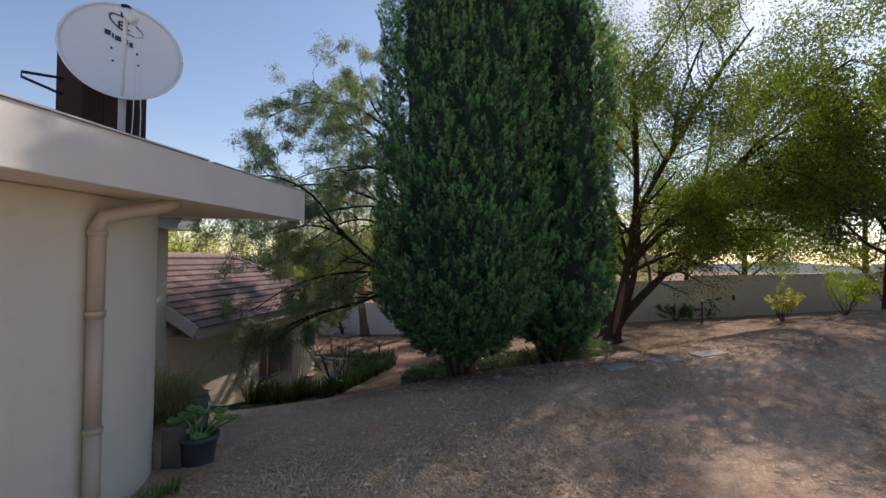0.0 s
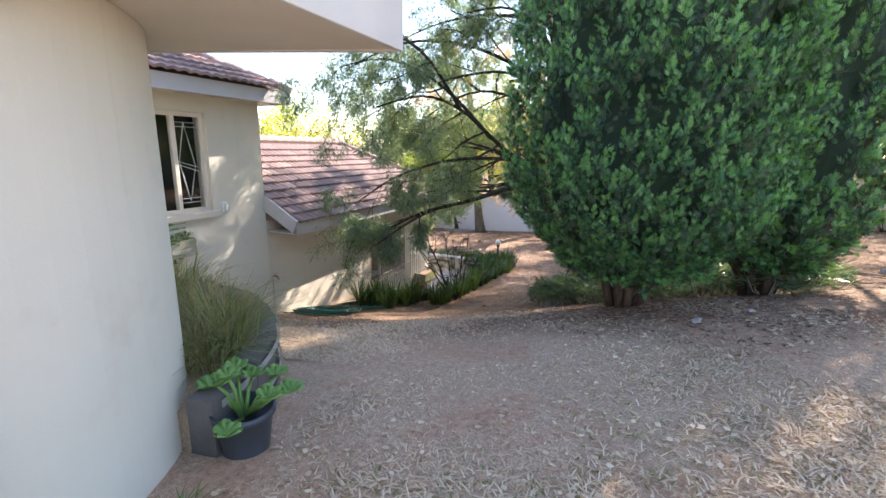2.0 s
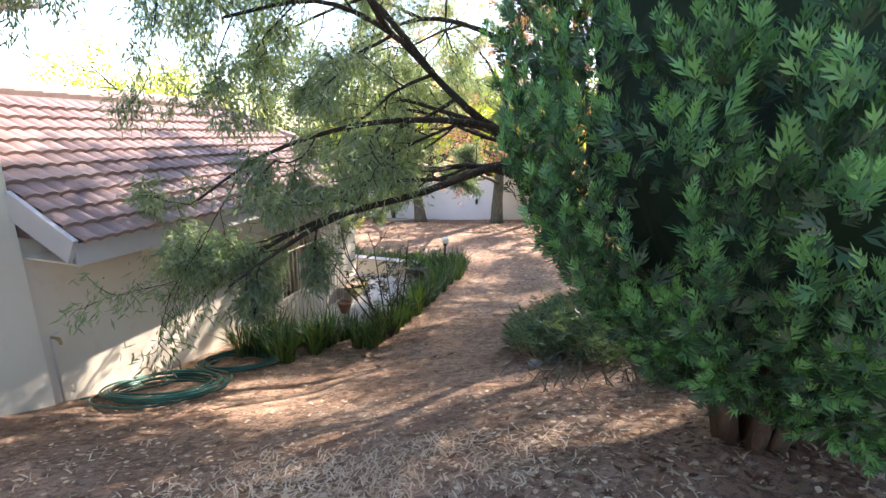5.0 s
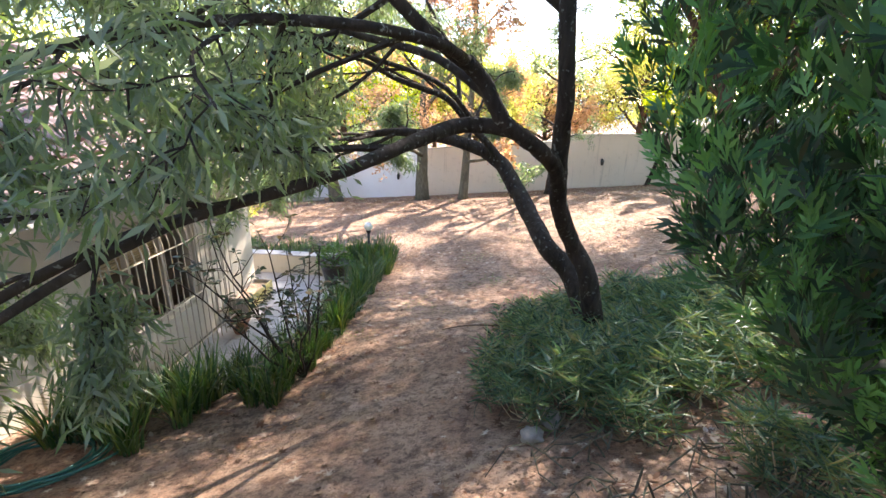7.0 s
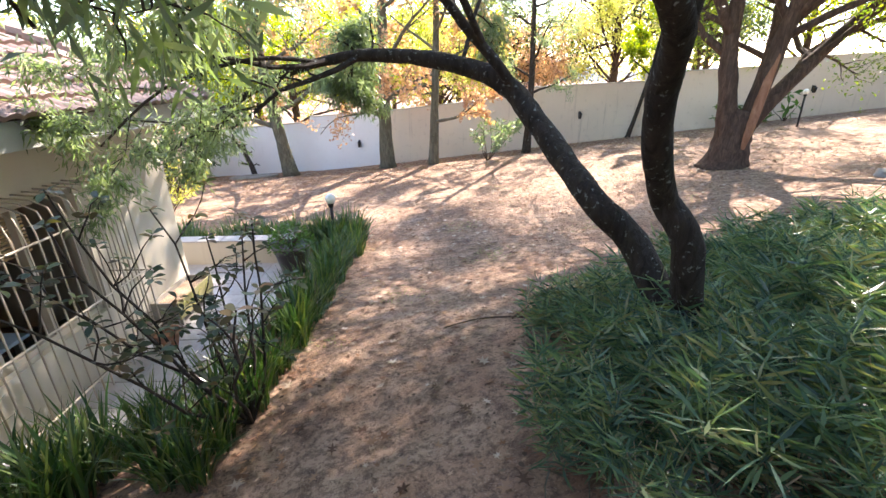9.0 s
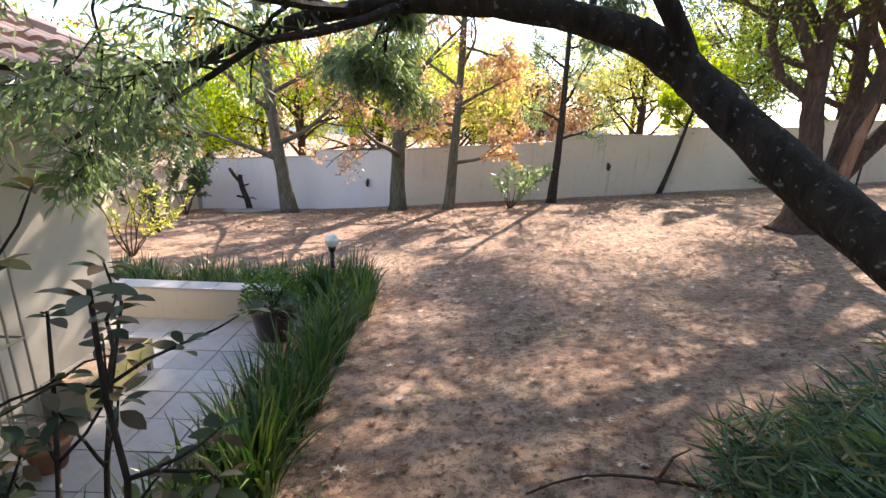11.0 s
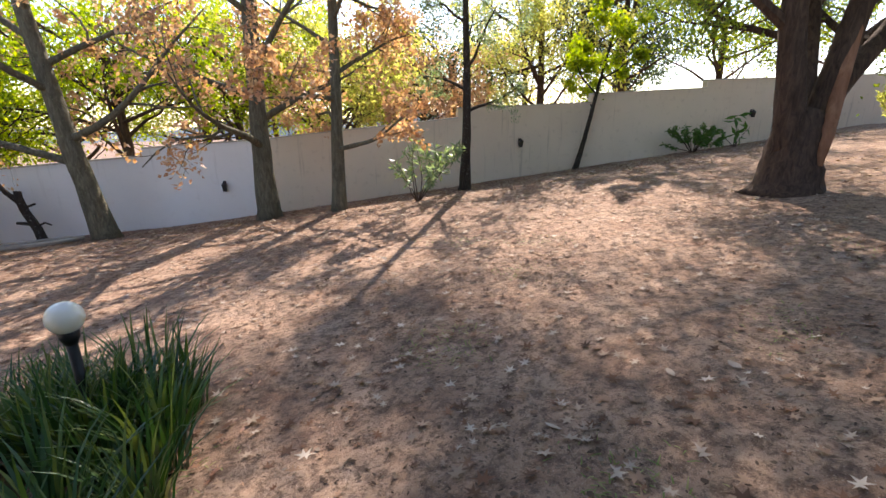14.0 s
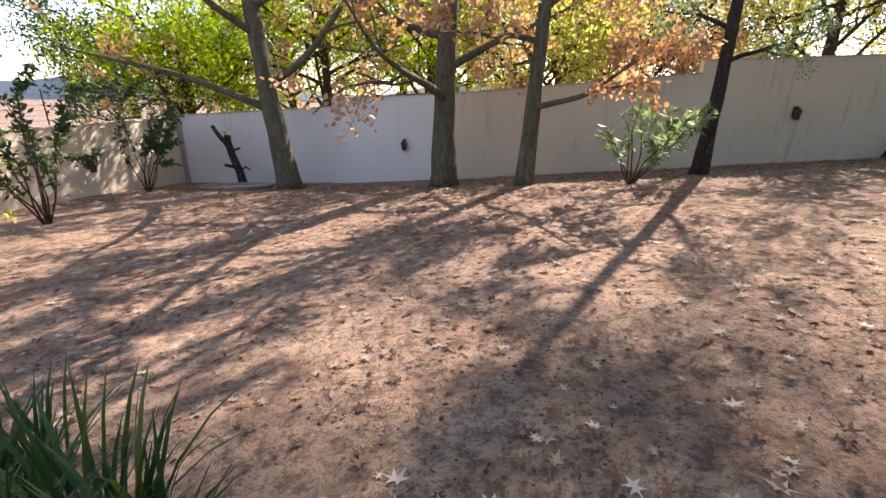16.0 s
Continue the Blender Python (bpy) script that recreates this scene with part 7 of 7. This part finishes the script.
def snag():
    x, y = -6.3, 27.55
    z = gz(x, y)
    ob = thing("dead_snag", "short dead dark tree stump with lopped branch ends by the wall", "stump", (x, y, z))
    m = Mesh()
    m.tube([(0.12, 0, -0.1), (0.05, 0, 0.35), (-0.10, 0, 0.8), (-0.16, 0, 1.15), (-0.14, 0, 1.3)], [0.13, 0.10, 0.09, 0.085, 0.08], 10, None, 0.2, 3)
    part("trunk", m, M_BARK, ob, "", True)
    for pts, r in (([(-0.15, 0, 1.02), (-0.35, 0, 1.28), (-0.5, 0.02, 1.52)], 0.065), ([(-0.12, 0, 0.9), (0.05, 0, 0.95), (0.13, 0, 0.98)], 0.03), ([(0.0, 0, 0.48), (-0.2, 0, 0.52), (-0.32, 0, 0.54)], 0.045), ([(0.06, 0, 0.42), (0.22, 0, 0.5), (0.34, 0, 0.42)], 0.025)):
        m = Mesh()
        m.tube(pts, [r, r * 0.9, r * 0.8], 8, None, 0.2, 5)
        part("branch_stub", m, M_BARK, ob, "", True)
    h = thing("pond_rim_hose", "pale coiled pipe lying in a ring on leaf litter", "pipe", (-6.1, 26.9, gz(-6.1, 26.9)))
    for k in range(2):
        m = Mesh()
        m.tube([(0.85 * math.cos(a) + 0.04 * k, 0.45 * math.sin(a), gz(-6.1 + 0.85 * math.cos(a), 26.9 + 0.45 * math.sin(a)) - gz(-6.1, 26.9) + 0.04 + 0.03 * k) for a in np.linspace(0, 6.28, 33)], 0.04, 8)
        part("pipe_ring", m, M_WOODBOX, h, "", True)


snag()


def shrub(name, x, y, h, r, mat, seed, label, leaf=(0.09, 0.03), n=9, per=26, stemmat=None):
    rng = np.random.default_rng(seed)
    z = gz(x, y)
    ob = thing(name, label, "shrub", (x, y, z))
    tips = []
    tw = Mesh()
    for s in range(n):
        a = s * 2.4
        pts = limb_path(rng, (0.04 * math.cos(a), 0.04 * math.sin(a), 0), (math.cos(a) * r / h, math.sin(a) * r / h, 1.0), h * rng.uniform(0.6, 1.0), 5, 0.14, 0.02)
        m = Mesh()
        m.tube([tuple(p) for p in pts], np.linspace(0.016, 0.006, len(pts)), 6)
        part("stem", m, stemmat or M_BARK_B, ob, "", True)
        spread(rng, pts, 0.012, 0.005, 0, tw, tips, 0.4, 5, 0.8, 0.02)
        tips.append(pts[2:])
    part("twig_growth", tw, stemmat or M_BARK_B, ob)
    quads("foliage", leaves_on(rng, tips, per, leaf[0], leaf[1], 0.3, 0.03), mat, ob)
    return ob


shrub("young_tree", 2.55, 24.2, 1.9, 0.9, M_KAREE, 71, "straggly young shrub with long drooping leaves by the wall", (0.22, 0.055), 8, 26)
shrub("round_shrub", 12.9, 24.7, 1.2, 1.0, M_GREEN, 72, "rounded light green shrub by the wall", (0.10, 0.045), 12, 80)
shrub("broad_leaf_plant", 14.6, 24.4, 1.0, 0.4, M_GREEN, 73, "small upright plant with broad leaves by the wall", (0.4, 0.12), 5, 4)
shrub("sapling", -7.25, 22.75, 2.3, 0.8, M_DGREEN, 74, "small dark-leaved sapling beside the side wall", (0.13, 0.06), 8, 60)
shrub("sapling", -7.9, 26.3, 2.1, 0.7, M_DGREEN, 75, "thin dark-leaved sapling near the wall corner", (0.13, 0.06), 7, 50)
shrub("yellow_shrub", -6.7, 20.3, 1.5, 0.7, M_GOLD, 76, "yellow-green shrub beside the house corner", (0.08, 0.04), 9, 30)
shrub("yellow_shrub", 15.5, 20.4, 1.9, 1.0, M_GOLD, 77, "sunlit yellowing shrub in the far yard", (0.09, 0.045), 10, 80)
shrub("yellow_shrub", 18.6, 20.6, 2.3, 1.1, M_LIME, 78, "sunlit lime-green shrub in the far yard", (0.09, 0.045), 10, 80)
shrub("yellow_shrub", 21.5, 21.5, 2.4, 1.2, M_DGREEN, 79, "dark shrub in the far yard", (0.09, 0.045), 10, 80)

# electric fence over the side wall corner
fen = tagged(new("electric_fence"), "electric fence wires on short posts over the boundary wall", "fence")
fen.matrix_world = WM
for k in range(6):
    m = Mesh()
    m.tube([(-0.11, -15.0, -1.72 + k * 0.1), (-0.11, -0.1, -1.72 + k * 0.1)], 0.004, 5)
    part("wire", m, M_STRIP, fen)
for y in (-0.3, -3.5, -7.0):
    m = Mesh()
    m.tube([(-0.11, y, -1.85), (-0.11, y, -1.12)], 0.012, 6)
    part("fence_post", m, M_BLACK, fen)
m = Mesh()
m.box((-0.125, -2.2, -1.48), (-0.095, -1.95, -1.34))
part("warning_plate", m, plain("yellow_plate", (0.75, 0.42, 0.04), 0.5), fen, "yellow warning plate")

# ---------------------------------------------------------------- ground cover


def on_ground(rng, n, x0, x1, y0, y1):
    x, y = rng.uniform(x0, x1, n), rng.uniform(y0, y1, n)
    return x, y


def litter(n, x0, x1, y0, y1, seed, size, mat, name, label, keep=None, lobed=0.6):
    """Lobed fallen leaves lying flat or slightly curled."""
    rng = np.random.default_rng(seed)
    x, y = on_ground(rng, n, x0, x1, y0, y1)
    if keep is not None:
        ok = keep(x, y, rng)
        x, y = x[ok], y[ok]
    n = len(x)
    z = ground_z(x, y)
    e = 0.05
    nx = -(ground_z(x + e, y) - z) / e
    ny = -(ground_z(x, y + e) - z) / e
    up = unit(np.stack([nx, ny, np.ones(n)], 1) + rng.normal(size=(n, 3)) * 0.14)
    a = rng.uniform(0, 2 * math.pi, n)
    t = np.stack([np.cos(a), np.sin(a), np.zeros(n)], 1)
    s1 = unit(t - up * (t * up).sum(1, keepdims=True))
    s2 = np.cross(up, s1)
    out = [(0, -0.6), (0.05, -0.2), (0.34, -0.22), (0.09, 0.0), (0.40, 0.22), (0.09, 0.2), (0, 0.55), (-0.09, 0.2), (-0.40, 0.22), (-0.09, 0.0), (-0.34, -0.22), (-0.05, -0.2)]
    oval = [(0, -0.5), (0.10, -0.35), (0.17, -0.18), (0.2, 0.0), (0.17, 0.2), (0.1, 0.38), (0, 0.5), (-0.1, 0.38), (-0.17, 0.2), (-0.2, 0.0), (-0.17, -0.18), (-0.10, -0.35)]
    kind = rng.uniform(size=n) < lobed
    T = np.where(kind[:, None, None], np.array(out)[None], np.array(oval)[None])
    s = (size * rng.uniform(0.5, 1.25, n))[:, None]
    curl = rng.uniform(-0.2, 0.9, n)[:, None]
    p = np.stack([x, y, z + 0.014 + 0.006 * rng.random(n)], 1)
    co = p[:, None] + s1[:, None] * (T[..., 0:1] * s[..., None]) + s2[:, None] * (T[..., 1:2] * s[..., None]) + up[:, None] * ((T[..., 0:1] ** 2 + 0.5 * T[..., 1:2] ** 2) * s[..., None] * curl[..., None])
    if size < 0.05:
        co = co[:, ::2]
    ob = quads(name, co, mat, None, "", co.shape[1])
    return tagged(ob, label, "leaf litter", kind="stuff")


def open_ground(x, y):
    a = radians(-HYAW)
    u = (x + 5.45) * math.sin(a) + (y - 8.7) * math.cos(a)
    v = (x + 5.45) * math.cos(a) - (y - 8.7) * math.sin(a)
    house = (v < 0.05) & (u < 6.8)
    pat = (u > 2.9) & (u < 8.1) & (v < 1.7)
    near_b = (v < 4.1) & (u < -3.0)
    wall = y > 28.6 - 0.1438 * (x + 8.28)
    return ~(house | pat | near_b | wall)


litter(20000, -6, 11, 9, 27, 401, 0.10, M_LITTER, "leaf_litter", "scattered pale and brown fallen oak leaves on bare earth", lambda x, y, r: open_ground(x, y) & (r.uniform(size=len(x)) < 0.4 + 0.03 * (y - 9)), 0.97)
litter(52000, -4.5, 7, 9, 22, 406, 0.03, M_CRUMB, "leaf_crumbs", "dark crumbs of dead leaf and bark on bare earth", lambda x, y, r: open_ground(x, y) & (r.uniform(size=len(x)) < 0.35 + 0.5 * np.sin(x * 1.3 + y) * np.sin(y * 0.9 - x)), 0.2)
litter(18000, -8.5, 18, 21.5, 28.5, 402, 0.10, M_LITTER, "leaf_drift", "thick brown leaf drift along the boundary wall", lambda x, y, r: open_ground(x, y) & (r.uniform(size=len(x)) < np.clip((y - 20.5 + 0.14 * x) / 6, 0, 1)))
litter(11000, -5, 6, 0.5, 9, 403, 0.036, M_STRAW, "lawn_leaves", "small dry leaves scattered on the lawn", lambda x, y, r: open_ground(x, y))
litter(11000, -1.4, 4.2, 5.7, 10.8, 404, 0.06, M_LITTER, "mulch_leaves", "dead leaf mulch under the cypresses", lambda x, y, r: np.exp(-(((x - 1.0) / 1.9) ** 2 + ((y - 7.8) / 1.5) ** 2)) > r.uniform(0.05, 0.7, len(x)))
litter(1500, -3.2, -1.2, 10.3, 17.3, 405, 0.06, M_RUST, "border_leaves", "brown leaves caught along the border's edge", lambda x, y, r: np.abs(x - (-2.75 + 0.155 * (y - 10) + 0.06)) < r.uniform(0, 0.35, len(x)))


def lawn(n, x0, x1, y0, y1, seed, length, mat, name, label, dens):
    """Short lying grass blades."""
    rng = np.random.default_rng(seed)
    x, y = on_ground(rng, n, x0, x1, y0, y1)
    ok = open_ground(x, y) & (rng.uniform(size=n) < dens(x, y))
    x, y = x[ok], y[ok]
    n = len(x)
    a = rng.uniform(0, 2 * math.pi, n)
    out = np.stack([np.cos(a), np.sin(a), np.zeros(n)], 1)
    side = np.stack([-np.sin(a), np.cos(a), np.zeros(n)], 1)
    L = length * rng.uniform(0.4, 1.3, n)
    h = rng.uniform(0.05, 0.55, n)
    base = np.stack([x, y, ground_z(x, y) - 0.004], 1)
    rows = []
    for f, w in ((0.0, 0.0042), (0.55, 0.0036), (1.0, 0.0008)):
        p = base + out * (L * f)[:, None] + np.array([0, 0, 1.0]) * (L * h * (f - 0.55 * f * f) * 1.6)[:, None]
        rows.append(np.stack([p - side * w, p + side * w], 1))
    ob = strips(name, np.stack(rows, 1), mat)
    return tagged(ob, label, "grass", kind="stuff")


def patchy(x, y):
    return np.clip(0.55 + 0.6 * np.sin(x * 1.7 + 1.3 * np.sin(y * 1.1)) * np.cos(y * 1.3 + np.sin(x * 0.9)), 0.05, 1) * np.clip((8.2 - y) / 2.5, 0, 1)


lawn(290000, -4.0, 4.8, 0.6, 7.9, 501, 0.06, M_STRAW, "dry_lawn", "short dry matted lawn grass", patchy)
lawn(34000, -4.6, 5.0, 1.0, 8.2, 502, 0.045, M_TUFT, "green_lawn", "thin green grass among the dry lawn", lambda x, y: patchy(x + 2, y + 1) * 0.8)
lawn(22000, -3.0, 5.5, 12.5, 20.5, 503, 0.06, M_TUFT, "sparse_grass", "sparse wisps of grass on bare earth", lambda x, y: np.clip(np.sin(x * 2.1 + 2 * np.sin(y)) * np.cos(y * 1.7 + x) - 0.45, 0, 1) * 2)

# far hills close the view; haze is tinted into their grey-blue colour
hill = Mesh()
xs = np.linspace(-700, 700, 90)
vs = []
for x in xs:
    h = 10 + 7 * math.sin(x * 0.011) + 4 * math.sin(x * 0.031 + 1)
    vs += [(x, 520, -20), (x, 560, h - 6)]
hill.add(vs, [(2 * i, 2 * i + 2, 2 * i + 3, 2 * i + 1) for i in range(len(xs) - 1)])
tagged(hill.obj("backdrop", plain("haze_tinted_hill", (0.16, 0.19, 0.20), 0.9, scale=0.02)), "hazy wooded hills on the horizon", "hill", kind="structure")
